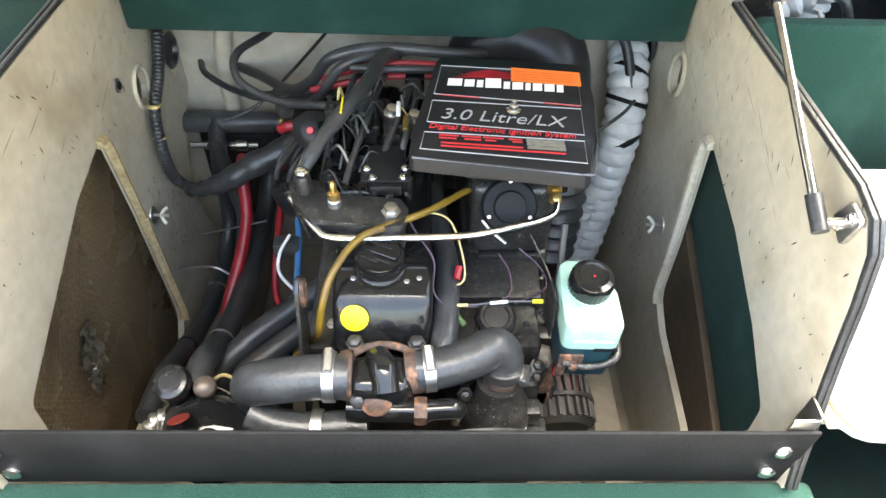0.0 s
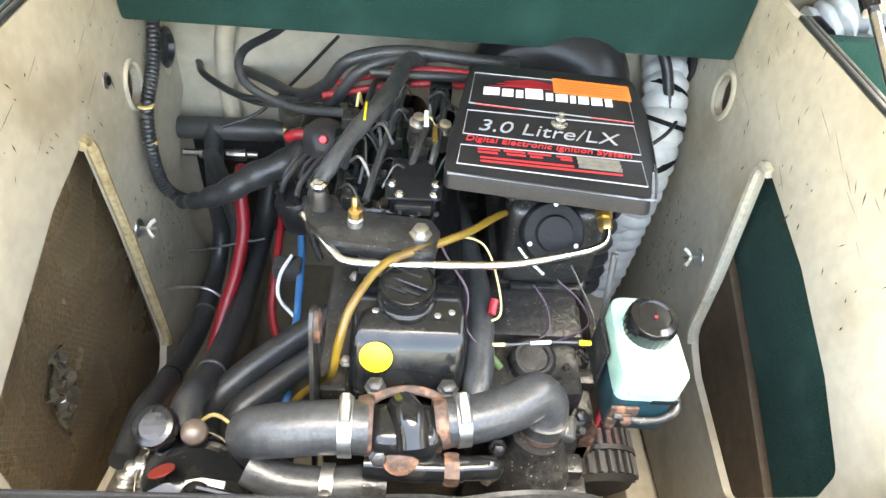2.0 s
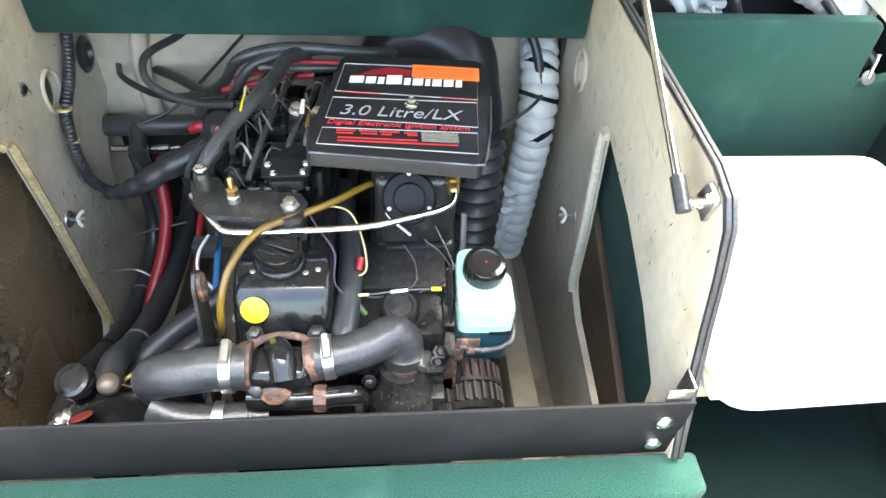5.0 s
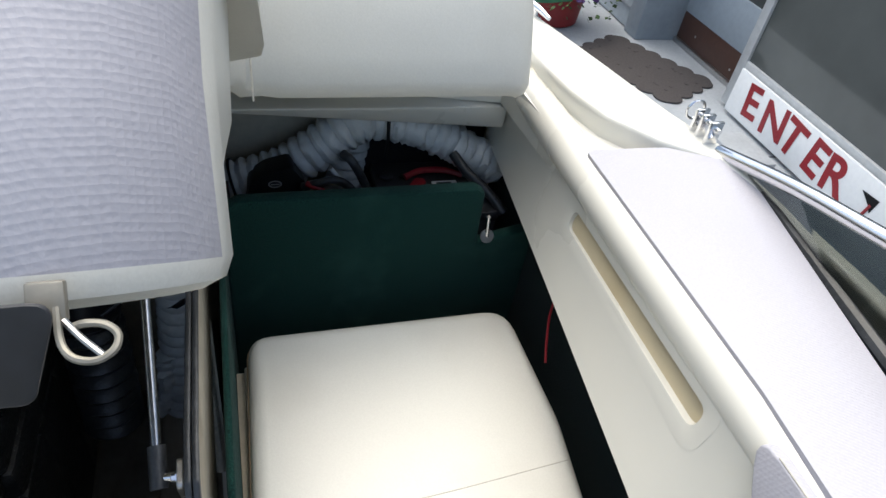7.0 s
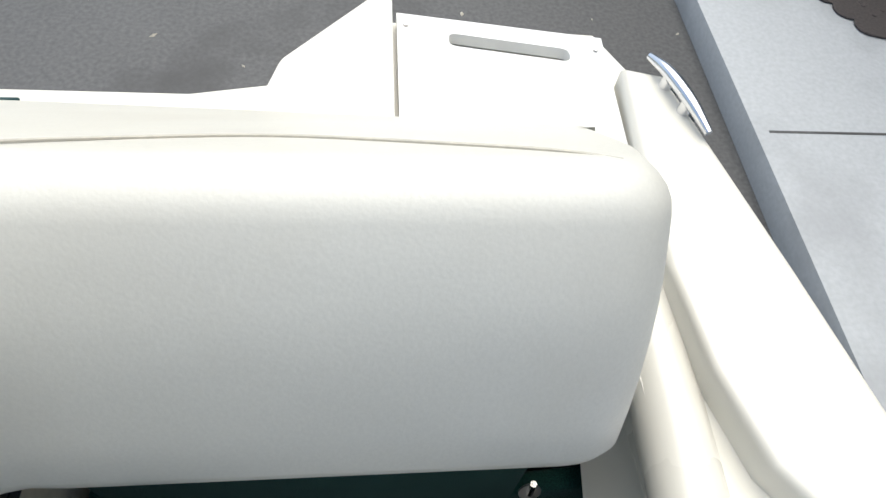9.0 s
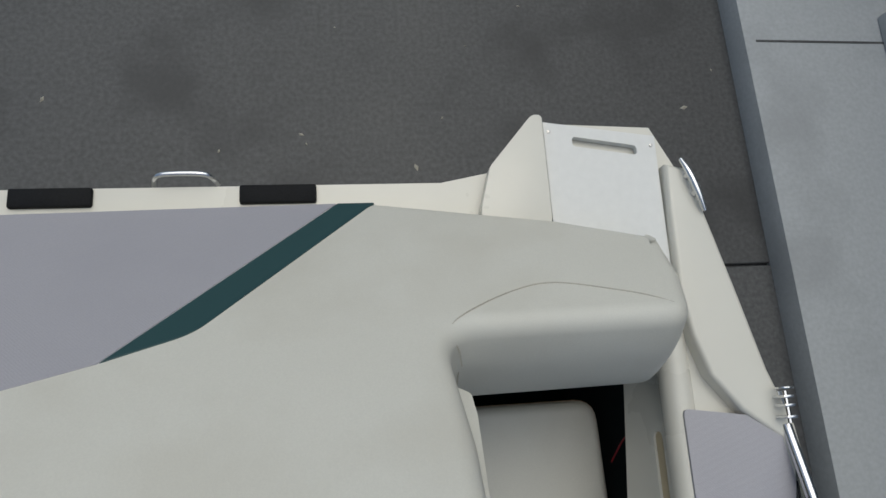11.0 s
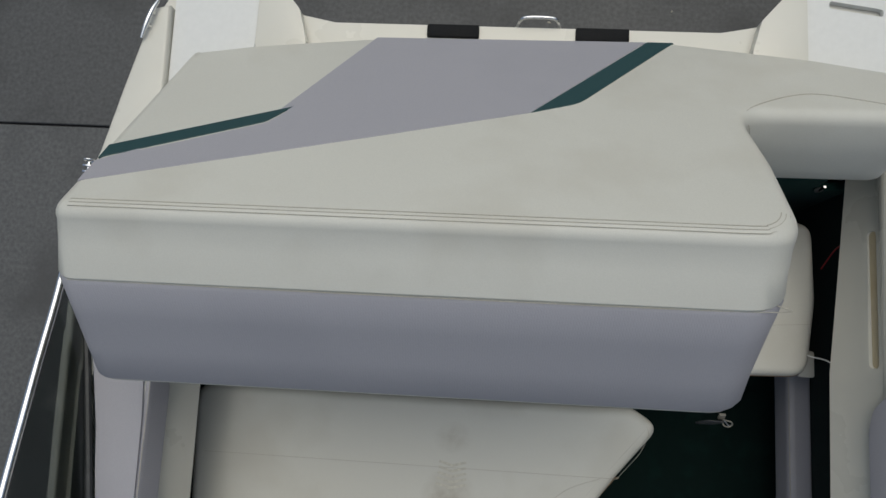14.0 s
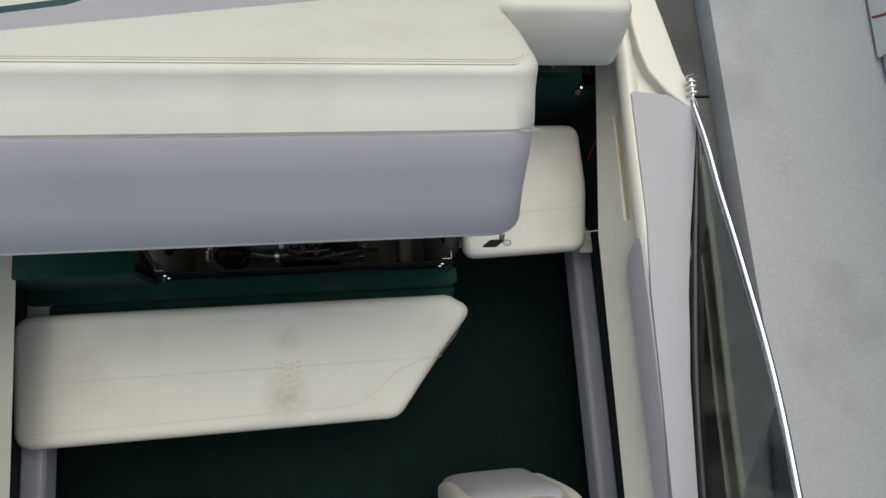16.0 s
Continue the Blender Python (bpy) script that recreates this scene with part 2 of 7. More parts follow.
SIDING = material("grey_blue_siding", (0.31, 0.35, 0.385), 0.55, bump=0.1, scale=30, vary=0.05, stain=(0.22, 0.25, 0.28), stain_scale=3)
BROWN = material("brown_kickplate", (0.07, 0.032, 0.022), 0.45, vary=0.1, scale=40)
GLASS = material("dark_glass", (0.075, 0.082, 0.078), 0.06, vary=0.15, scale=3, coat=0.5)
TINT = material("tinted_glass", (0.22, 0.24, 0.235), 0.02, vary=0.03, scale=3)
TINT.node_tree.nodes["Principled BSDF"].inputs["Transmission Weight"].default_value = 1.0
MAT = material("brown_rubber_mat", (0.055, 0.047, 0.045), 0.8, bump=0.4, scale=90, vary=0.25)
POTRED = material("red_painted_pot", (0.24, 0.02, 0.02), 0.5, vary=0.15, scale=12)
POTGREEN = material("green_painted_pot", (0.02, 0.12, 0.05), 0.5, vary=0.15, scale=12)
LEAF = material("leaf", (0.045, 0.085, 0.02), 0.6, vary=0.5, scale=30)
PETAL = material("purple_petal", (0.05, 0.015, 0.10), 0.6, vary=0.3, scale=60)
PETALRED = material("red_petal", (0.5, 0.03, 0.03), 0.6, vary=0.2, scale=60)
for grimy, grit in ((CAST, 0.15), (ENAMEL, 0.06), (RUBBER, 0.055)):
    speckled(grimy, (0.20, 0.185, 0.16), 150, grit)
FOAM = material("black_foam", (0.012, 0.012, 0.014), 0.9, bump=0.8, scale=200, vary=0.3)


# ---- mesh helpers ----
def thing(name, at=(0, 0, 0), label="", category="", group="", kind=""):
    ob = new(name)
    ob.location = at
    ob.empty_display_size = 0.05
    ob["at"] = list(at)
    return tagged(ob, label, category, group, kind)


def mesh_of(name, bm, mat, smooth=True):
    bmesh.ops.recalc_face_normals(bm, faces=bm.faces)
    me = bpy.data.meshes.new(name)
    bm.to_mesh(me)
    bm.free()
    mats = mat if isinstance(mat, (list, tuple)) else [mat]
    for m in mats:
        me.materials.append(m)
    if smooth:
        me.polygons.foreach_set("use_smooth", [True] * len(me.polygons))
        me.set_sharp_from_angle(angle=radians(40))
    return me


def base_of(ob):
    base = Vector((0, 0, 0))
    while ob is not None:
        base += Vector(ob.get("at", (0, 0, 0)))
        ob = ob.parent
    return base


def part(name, bm, mat, parent, label="", smooth=True):
    """One mesh, built in the place's coordinates, under a thing or a part."""
    bmesh.ops.translate(bm, vec=-base_of(parent), verts=bm.verts)
    ob = new(name, mesh_of(name, bm, mat, smooth))
    ob.parent = parent
    if label:
        ob["label"] = label
    return ob


def single(name, bm, mat, label="", category="", group="", kind="", smooth=True):
    return tagged(new(name, mesh_of(name, bm, mat, smooth)), label, category, group, kind)


def bevel(bm, width, segs=3, edges=None):
    if width > 0:
        bmesh.ops.bevel(bm, geom=edges or bm.edges[:], offset=width, segments=segs, profile=0.5, affect="EDGES", clamp_overlap=True)
    return bm


def box(x0, x1, y0, y1, z0, z1, bev=0.003, segs=2, into=None):
    b = bmesh.new()
    bmesh.ops.create_cube(b, size=1)
    for v in b.verts:
        v.co = Vector((x0 + (v.co.x + 0.5) * (x1 - x0), y0 + (v.co.y + 0.5) * (y1 - y0), z0 + (v.co.z + 0.5) * (z1 - z0)))
    bevel(b, bev, segs)
    return merge(into, b)


def merge(into, b):
    if into is None:
        return b
    me = bpy.data.meshes.new("m")
    b.to_mesh(me)
    b.free()
    into.from_mesh(me)
    bpy.data.meshes.remove(me)
    return into


def prism(outline, z0, z1, bev=0.0, segs=3, axis="z", into=None, top_only=False):
    """A plan outline made solid between two heights; axis x or y lays it on its side: outline is then (y, z) or (x, z)."""
    b = bmesh.new()
    lay = {"z": lambda p, h: (p[0], p[1], h), "x": lambda p, h: (h, p[0], p[1]), "y": lambda p, h: (p[0], h, p[1])}[axis]
    lo = [b.verts.new(lay(p, z0)) for p in outline]
    hi = [b.verts.new(lay(p, z1)) for p in outline]
    b.faces.new(lo)
    b.faces.new(hi)
    for i in range(len(lo)):
        j = (i + 1) % len(lo)
        b.faces.new((lo[i], lo[j], hi[j], hi[i]))
    bmesh.ops.recalc_face_normals(b, faces=b.faces)
    if bev:
        edges = [e for e in b.edges if all(v in hi for v in e.verts)] if top_only else b.edges[:]
        bevel(b, bev, segs, edges)
    return merge(into, b)


def slab(outline, z0, z1, r, low=0.0, steps=5):
    """A plan outline made solid with a rounded upper rim of radius r and a small lower rim."""
    n = len(outline)
    area = sum(outline[k][0] * outline[(k + 1) % n][1] - outline[(k + 1) % n][0] * outline[k][1] for k in range(n))
    sign = 1 if area > 0 else -1
    inward = []
    for k in range(n):
        a, p, c = Vector(outline[k - 1]), Vector(outline[k]), Vector(outline[(k + 1) % n])
        u, w = (p - a).normalized(), (c - p).normalized()
        m = Vector((-(u.y + w.y), u.x + w.x)) * sign
        m = m.normalized() if m.length > 1e-6 else Vector((0, 0))
        inward.append(m / max(m.dot(Vector((-u.y, u.x)) * sign), 0.5))
    rows = [(low, z0), (0.0, z0 + low)] if low else [(0.0, z0)]
    rows += [(r * (1 - math.cos(t)), z1 - r + r * math.sin(t)) for t in (math.pi / 2 * k / steps for k in range(steps + 1))]
    b = bmesh.new()
    rings = [[b.verts.new((p[0] + m.x * d, p[1] + m.y * d, z)) for p, m in zip(outline, inward)] for d, z in rows]
    for p, q in zip(rings, rings[1:]):
        for k in range(n):
            b.faces.new((p[k], p[(k + 1) % n], q[(k + 1) % n], q[k]))
    b.faces.new(rings[0])
    b.faces.new(rings[-1])
    return b


def holed(outer, holes, h0, h1, axis="x"):
    """A flat panel with openings through it."""
    b = bmesh.new()
    lay = {"x": lambda p, h: (h, p[0], p[1]), "z": lambda p, h: (p[0], p[1], h), "y": lambda p, h: (p[0], h, p[1])}[axis]
    edges = []
    for loop in [outer] + holes:
        vs = [b.verts.new(lay(p, h0)) for p in loop]
        edges += [b.edges.new((vs[i], vs[(i + 1) % len(vs)])) for i in range(len(vs))]
    fill = bmesh.ops.triangle_fill(b, use_beauty=True, use_dissolve=False, edges=edges)
    faces = [f for f in fill["geom"] if isinstance(f, bmesh.types.BMFace)]
    out = bmesh.ops.extrude_face_region(b, geom=faces)
    d = Vector(lay((0, 0), h1)) - Vector(lay((0, 0), h0))
    bmesh.ops.translate(b, vec=d, verts=[v for v in out["geom"] if isinstance(v, bmesh.types.BMVert)])
    return b


def rounded(points, r, n=4):
    """An outline with its corners rounded; r is one radius or one for each corner."""
    out, k = [], len(points)
    for i, p in enumerate(points):
        rad = r[i] if isinstance(r, (list, tuple)) else r
        a, c, p = Vector(points[i - 1]), Vector(points[(i + 1) % k]), Vector(p)
        if rad <= 0:
            out.append(tuple(p))
            continue
        u, w = (a - p).normalized(), (c - p).normalized()
        t = min(rad / max(math.tan(max(u.angle(w), 0.05) / 2), 0.05), 0.48 * (a - p).length, 0.48 * (c - p).length)
        s, e = p + u * t, p + w * t
        for j in range(n + 1):
            f = j / n
            out.append(tuple(s * (1 - f) ** 2 + p * 2 * f * (1 - f) + e * f * f))
    return out


def smooth_path(points, per=6):
    pts = [Vector(p) for p in points]
    if len(pts) < 3:
        return pts
    ext = [2 * pts[0] - pts[1]] + pts + [2 * pts[-1] - pts[-2]]
    out = []
    for i in range(1, len(ext) - 2):
        p0, p1, p2, p3 = ext[i - 1 : i + 3]
        for j in range(per):
            t = j / per
            out.append(0.5 * ((2 * p1) + (p2 - p0) * t + (2 * p0 - 5 * p1 + 4 * p2 - p3) * t * t + (3 * p1 - p0 - 3 * p2 + p3) * t ** 3))
    return out + [pts[-1]]


def tube(points, r, sides=12, per=6, into=None, ribs=0.0, pitch=0.012, flat=1.0, curve=True):
    """A round tube along points; ribs: height of the rings of a corrugated hose, one each pitch metres."""
    path = smooth_path(points, per) if curve else [Vector(p) for p in points]
    if ribs:
        dist = [0.0]
        for a, c in zip(path, path[1:]):
            dist.append(dist[-1] + (c - a).length)
        n = max(int(dist[-1] / (pitch / 4)), 4)
        fine, k = [], 0
        for i in range(n + 1):
            d = dist[-1] * i / n
            while k < len(dist) - 2 and dist[k + 1] < d:
                k += 1
            f = (d - dist[k]) / max(dist[k + 1] - dist[k], 1e-6)
            fine.append(path[k].lerp(path[k + 1], min(f, 1)))
        path = fine
    b = bmesh.new()
    rings, up = [], None
    for i, p in enumerate(path):
        t = (path[min(i + 1, len(path) - 1)] - path[max(i - 1, 0)]).normalized()
        if up is None:
            up = t.orthogonal().normalized()
        up = (up - t * up.dot(t)).normalized()
        side = t.cross(up)
        rad = r(i / (len(path) - 1)) if callable(r) else r
        if ribs:
            rad += ribs * (1, 0.4, -1, 0.4)[i % 4] * 0.5
        rings.append([b.verts.new(p + rad * (math.cos(a) * up + flat * math.sin(a) * side)) for a in (2 * math.pi * k / sides for k in range(sides))])
    for a, c in zip(rings, rings[1:]):
        for k in range(sides):
            b.faces.new((a[k], a[(k + 1) % sides], c[(k + 1) % sides], c[k]))
    b.faces.new(rings[0])
    b.faces.new(rings[-1])
    return merge(into, b)


def lathe(profile, at, axis=(0, 0, 1), sides=24, into=None, wobble=0.0, teeth=0):
    """Rings of (radius, height) turned about an axis from a point."""
    b = bmesh.new()
    q = Vector((0, 0, 1)).rotation_difference(Vector(axis).normalized())
    rings = []
    for r, h in profile:
        ring = []
        for k in range(sides):
            a = 2 * math.pi * k / sides
            rr = r * (1 + (wobble if teeth and (k * teeth // sides) % 2 else 0))
            ring.append(b.verts.new(Vector(at) + q @ Vector((rr * math.cos(a), rr * math.sin(a), h))))
        rings.append(ring)
    for a, c in zip(rings, rings[1:]):
        for k in range(sides):
            b.faces.new((a[k], a[(k + 1) % sides], c[(k + 1) % sides], c[k]))
    b.faces.new(rings[0])
    b.faces.new(rings[-1])
    return merge(into, b)


def bolt(at, r=0.007, h=0.006, axis=(0, 0, 1), into=None):
    b = lathe([(r * 1.5, 0), (r * 1.5, h * 0.25), (r, h * 0.3), (r, h), (r * 0.8, h * 1.1)], at, axis, 6 if into is None else 6)
    return merge(into, b)


def lettering(words, size, mat, parent, name, m, depth=0.0006, align="CENTER", shear=0.0, bold=0.0):
    cu = bpy.data.curves.new(name, "FONT")
    cu.body, cu.size, cu.extrude, cu.align_x, cu.align_y, cu.shear, cu.offset = words, size, depth, align, "CENTER", shear, bold
    tmp = new("tmp", cu)
    bpy.context.view_layer.update()
    me = bpy.data.meshes.new_from_object(tmp.evaluated_get(bpy.context.evaluated_depsgraph_get()))
    bpy.data.objects.remove(tmp)
    me.name = name
    me.materials.clear()
    me.materials.append(mat)
    ob = new(name, me)
    me.transform(Matrix.Translation(-base_of(parent)) @ m)
    ob.parent = parent
    return ob

# ---- ground and building ----
XC = 0.105  # the boat's centre line


def flip(x):
    return 2 * XC - x


b = bmesh.new()
bmesh.ops.create_grid(b, x_segments=2, y_segments=2, size=400)
bmesh.ops.translate(b, vec=(0, 0, -0.03), verts=b.verts)
ground = single("ground", b, CONCRETE, "dark grey weathered concrete yard", "ground", kind="structure")
for (x0, x1, y0, y1) in ((-8, -0.75, 5.14, 9.5), (-0.74, 2.15, 5.25, 9.5), (2.16, 9, 5.4, 9.5), (-1.41, 2.3, 2.2, 5.24), (-8, -1.42, 2.2, 5.13), (-8, 2.3, -3, 2.19), (-8, 9, -12, -3.01), (-8, 9, 9.51, 22)):
    o = new("concrete_slab", mesh_of("concrete_slab", box(x0, x1, y0, y1, -0.029, 0.0, 0.004, 1), CONCRETE, False))
    o.parent = ground

random.seed(8)
b = bmesh.new()
for _ in range(150):
    x, y, w, a = random.uniform(-3.5, 2.0), random.uniform(2.3, 7.5), random.uniform(0.004, 0.018), random.uniform(0, 3.14)
    d, e = Vector((math.cos(a), math.sin(a), 0)), Vector((-math.sin(a), math.cos(a), 0))
    lo = [b.verts.new(Vector((x, y, 0.0005)) + d * w * i + e * w * j * 0.5) for i, j in ((-1, 0), (0, -1), (1, 0.2), (0.2, 1))]
    tip = b.verts.new(Vector((x, y, 0.004 + 0.2 * w)))
    for i in range(4):
        b.faces.new((lo[i], lo[(i + 1) % 4], tip))
single("litter", b, LITTER, "pale bits of grit and dry leaf on the yard", "litter", kind="stuff", smooth=False)

slab_outline = rounded([(2.02, 5.02), (2.05, 3.15), (2.15, -4), (8, -4), (8, 5.3), (2.5, 5.3)], [0.22, 0.02, 0, 0, 0, 0.2], 6)
single("pavement", prism(slab_outline, -0.02, 0.12, 0.01, 2), SLAB, "pale grey painted concrete walkway beside the building", "pavement", kind="structure")
single("pavement_joint", box(2.1, 6, 3.095, 3.105, 0.115, 0.1215, 0), CONCRETE, "dark joint across the concrete walkway", "joint", kind="structure", smooth=False)

# clapboard wall past the corner post, one board above another
wall = thing("wall_siding", (2.92, 4.45, 0.12), "grey-blue painted clapboard wall of the building", "wall", kind="structure")
part("sheathing", box(2.95, 3.25, 4.46, 9, 0.12, 3.2, 0), SIDING, wall, smooth=False)
for k in range(26):
    z = 0.13 + k * 0.115
    part("clapboard", prism([(2.925, z), (2.95, z), (2.95, z + 0.12), (2.94, z + 0.12)], 4.52, 9, 0, axis="y"), SIDING, wall, smooth=False)
single("corner_post", box(2.90, 3.2, 4.36, 4.5, 0.12, 3.2, 0.006), SIDING, "grey-blue painted corner post of the entrance", "post", kind="structure")
wall2 = thing("wall_entrance", (3.22, 3.0, 0.12), "glazed shop front with a brown kick plate", "wall", kind="structure")
part("sill", box(3.17, 3.24, 2.0, 4.36, 0.12, 0.15, 0.004), STEEL, wall2)
part("kick_plate", box(3.19, 3.23, 3.45, 4.36, 0.15, 0.31, 0.003), BROWN, wall2, "brown metal kick plate")
part("panel", box(3.185, 3.24, 3.45, 4.36, 0.31, 0.55, 0.004), SIDING, wall2)
part("glass", box(3.2, 3.22, 3.45, 4.36, 0.55, 2.2, 0), GLASS, wall2)
part("lower_wall", box(3.2, 3.3, -4, 3.45, 0.15, 0.9, 0.002), SIDING, wall2)
part("upper_glass", box(3.22, 3.28, -4, 3.45, 0.9, 2.3, 0.002), GLASS, wall2)
part("header", box(3.18, 3.3, -4, 4.36, 2.2, 3.2, 0.002), SIDING, wall2)
part("sticker", box(3.196, 3.2, 3.95, 4.03, 0.585, 0.63, 0), WHITE, wall2, "small white sticker")
for y, z in ((4.19, 0.22), (3.82, 0.2)):
    part("screw", bolt((3.189, y, z), 0.005, 0.004, (-1, 0, 0)), STEEL, wall2)

# the glass door that stands open, with a painted board at its foot
door_at = Vector((3.03, 3.60, 0.12))
door_turn = Matrix.Rotation(math.atan2(-1.0, -0.02), 4, "Z")
door = thing("door_1", (0, 0, 0), "open aluminium-framed glass door", "door", kind="structure")


def in_door(bm):
    bmesh.ops.transform(bm, matrix=Matrix.Translation(door_at) @ door_turn, verts=bm.verts)
    return bm


part("stile", in_door(box(0, 0.055, -0.02, 0.02, 0.02, 2.1, 0.004)), ALU, door)
part("stile", in_door(box(1.33, 1.385, -0.02, 0.02, 0.02, 2.1, 0.004)), ALU, door)
part("rail", in_door(box(0.055, 1.33, -0.02, 0.02, 0.02, 0.27, 0.004)), ALU, door)
part("rail", in_door(box(0.055, 1.33, -0.02, 0.02, 2.0, 2.1, 0.004)), ALU, door)
part("pane", in_door(box(0.055, 1.33, -0.004, 0.004, 0.27, 2.0, 0)), GLASS, door)
sign = thing("painted_sign", (0, 0, 0), "white board with ENTER in red brush letters and an arrow", "sign")
part("board", in_door(box(0.08, 1.25, -0.05, -0.035, 0.02, 0.245, 0.003)), WHITE, sign)
random.seed(2)
for k, letter in enumerate("ENTER"):
    lm = Matrix.Translation(door_at) @ door_turn @ Matrix(((1, 0, 0, (0.24, 0.42, 0.56, 0.72, 0.85)[k]), (0, 0, -1, -0.0515), (0, 1, 0, 0.135), (0, 0, 0, 1))) @ Matrix.Rotation(radians(random.uniform(-7, 7)), 4, "Z")
    lettering(letter, 0.225, RED, sign, "letter", lm, 0.001, bold=0.005)
part("arrow_shaft", in_door(tube([(1.03, -0.052, 0.035), (1.05, -0.052, 0.09), (1.062, -0.052, 0.15)], 0.007, 6)), RED, sign)
part("arrow_head", in_door(prism([(0.995, 0.178), (1.085, 0.185), (1.075, 0.120), (1.05, 0.145)], -0.0535, -0.0505, 0, axis="y")), VINYLBLACK, sign)
single("concrete_block", box(2.68, 2.86, 2.95, 3.22, 0.12, 0.19, 0.01), SLAB, "grey concrete block beside the painted sign", "block")

# scalloped rubber mat
pts = []
t = radians(-62)
for (u0, v0), (u1, v1), lobes in (((-0.33, -0.22), (0.33, -0.22), 6), ((0.33, -0.22), (0.33, 0.22), 4), ((0.33, 0.22), (-0.33, 0.22), 6), ((-0.33, 0.22), (-0.33, -0.22), 4)):
    L = math.hypot(u1 - u0, v1 - v0)
    for k in range(lobes * 6):
        f = k / (lobes * 6)
        out = 0.032 * abs(math.sin(math.pi * lobes * f)) ** 0.7
        cx, cy = u0 + (u1 - u0) * f + out * (v1 - v0) / L, v0 + (v1 - v0) * f - out * (u1 - u0) / L
        pts.append((2.75 + cx * math.cos(t) - cy * math.sin(t), 4.0 + cx * math.sin(t) + cy * math.cos(t)))
door_mat = thing("door_mat", (2.78, 3.98, 0.12), "dark brown scalloped rubber door mat", "mat")
part("sheet", prism(pts, 0.121, 0.131, 0.003, 1), MAT, door_mat)
random.seed(5)
for k in range(22):
    u, v, t = random.uniform(-0.3, 0.3), random.uniform(-0.16, 0.16), radians(-62)
    x, y = 2.75 + u * math.cos(t) - v * math.sin(t), 4.0 + u * math.sin(t) + v * math.cos(t)
    part("stud", lathe([(0.012, 0), (0.010, 0.003), (0.004, 0.004)], (x, y, 0.131), sides=8), MAT, door_mat)

# planter
pot = thing("flower_pot", (2.46, 4.66, 0.12), "red and green painted pot full of trailing flowers", "flower pot")
part("pot", lathe([(0.15, 0), (0.165, 0.01), (0.195, 0.31), (0.205, 0.32), (0.205, 0.36), (0.185, 0.36), (0.175, 0.30), (0.02, 0.29)], (2.46, 4.66, 0.12), sides=40), POTRED, pot)
part("painted_band", tube([(2.46 + 0.192 * math.cos(a), 4.66 + 0.192 * math.sin(a), 0.33 + 0.02 * math.sin(3 * a)) for a in (radians(d) for d in range(150, 271, 12))], 0.055, 10, flat=0.12), POTGREEN, pot)
random.seed(8)


def leaves(n, mat, name, spread, size, height, drop, parent, length=1.0):
    bm = bmesh.new()
    for _ in range(n):
        a, r = random.uniform(0, 2 * math.pi), min(abs(random.gauss(0, spread)), 0.36)
        z = 0.47 + random.uniform(0, height) - max(r - 0.2, 0) * drop
        p = Vector((2.46 + r * math.cos(a), 4.66 + r * math.sin(a), max(z, 0.16)))
        s = size * random.uniform(0.6, 1.3)
        d = Vector((math.cos(a), math.sin(a), random.uniform(-0.6, 1.0))).normalized()
        w = d.cross(Vector((random.uniform(-1, 1), random.uniform(-1, 1), 1))).normalized()
        q = [p - w * s * 0.2, p + d * s * length * 0.5 - w * s * 0.45, p + d * s * length, p + d * s * length * 0.5 + w * s * 0.45]
        bm.faces.new([bm.verts.new(v) for v in q])
    return part(name, bm, mat, parent, smooth=False)


leaves(2600, LEAF, "foliage", 0.18, 0.032, 0.20, 1.5, pot)
for k in range(30):
    a, l = random.uniform(0, 6.28), random.uniform(0.22, 0.40)
    d = Vector((math.cos(a), math.sin(a), 0)) * random.uniform(0.25, 0.85)
    b0 = Vector((2.46, 4.66, 0.47)) + d * 0.05
    part("grass_blade", tube([b0, b0 + d * l * 0.4 + Vector((0, 0, l * 0.55)), b0 + d * l * 0.75 + Vector((0, 0, l * 0.85)), b0 + d * l * 1.15 + Vector((0, 0, l * 0.95))], lambda f: 0.005 * (1 - f) + 0.0008, 5, per=3, flat=0.3), LEAF, pot)
for k in range(60):
    a, r = random.uniform(0, 6.28), random.uniform(0.12, 0.33)
    p = (2.46 + r * math.cos(a), 4.66 + r * math.sin(a), 0.52 + random.uniform(-0.14, 0.15) - max(r - 0.2, 0) * 0.6)
    bm = bmesh.new()
    for j in range(5):
        lathe([(0.004, 0), (0.014, 0.003), (0.012, 0.005)], Vector(p) + Vector((0.014 * math.cos(j * 1.257), 0.014 * math.sin(j * 1.257), random.uniform(-0.006, 0.006))), (random.uniform(-0.5, 0.5), random.uniform(-0.8, 0), 1), 7, bm)
    part("flower", bm, PETALRED if k % 6 == 0 else PETAL, pot, smooth=False)

# ---- the boat's shell ----
half_plan = [(0.60, 2.14), (0.70, 2.16), (0.79, 2.26), (1.03, 2.25), (1.072, 2.165), (1.130, 1.92), (1.172, 1.70), (1.238, 1.1), (1.28, 0.4), (1.26, -0.6), (1.12, -1.7), (0.7, -2.8)]
plan = half_plan + [(XC, -3.2)] + [(flip(x), y) for x, y in reversed(half_plan)]
inner_hull = [(x + (0.05 if x < XC else -0.05), y - 0.05 if y > 0 else y + 0.12) for x, y in plan]
single("hull", holed(plan, [inner_hull], 0.28, 1.10, "z"), GELCOAT, "cream fibreglass hull of the motorboat", "hull", kind="structure")
single("hull_bottom", prism(plan, 0.24, 0.279, 0.0), HULL, "stained painted bottom of the bilge", "hull", kind="structure")
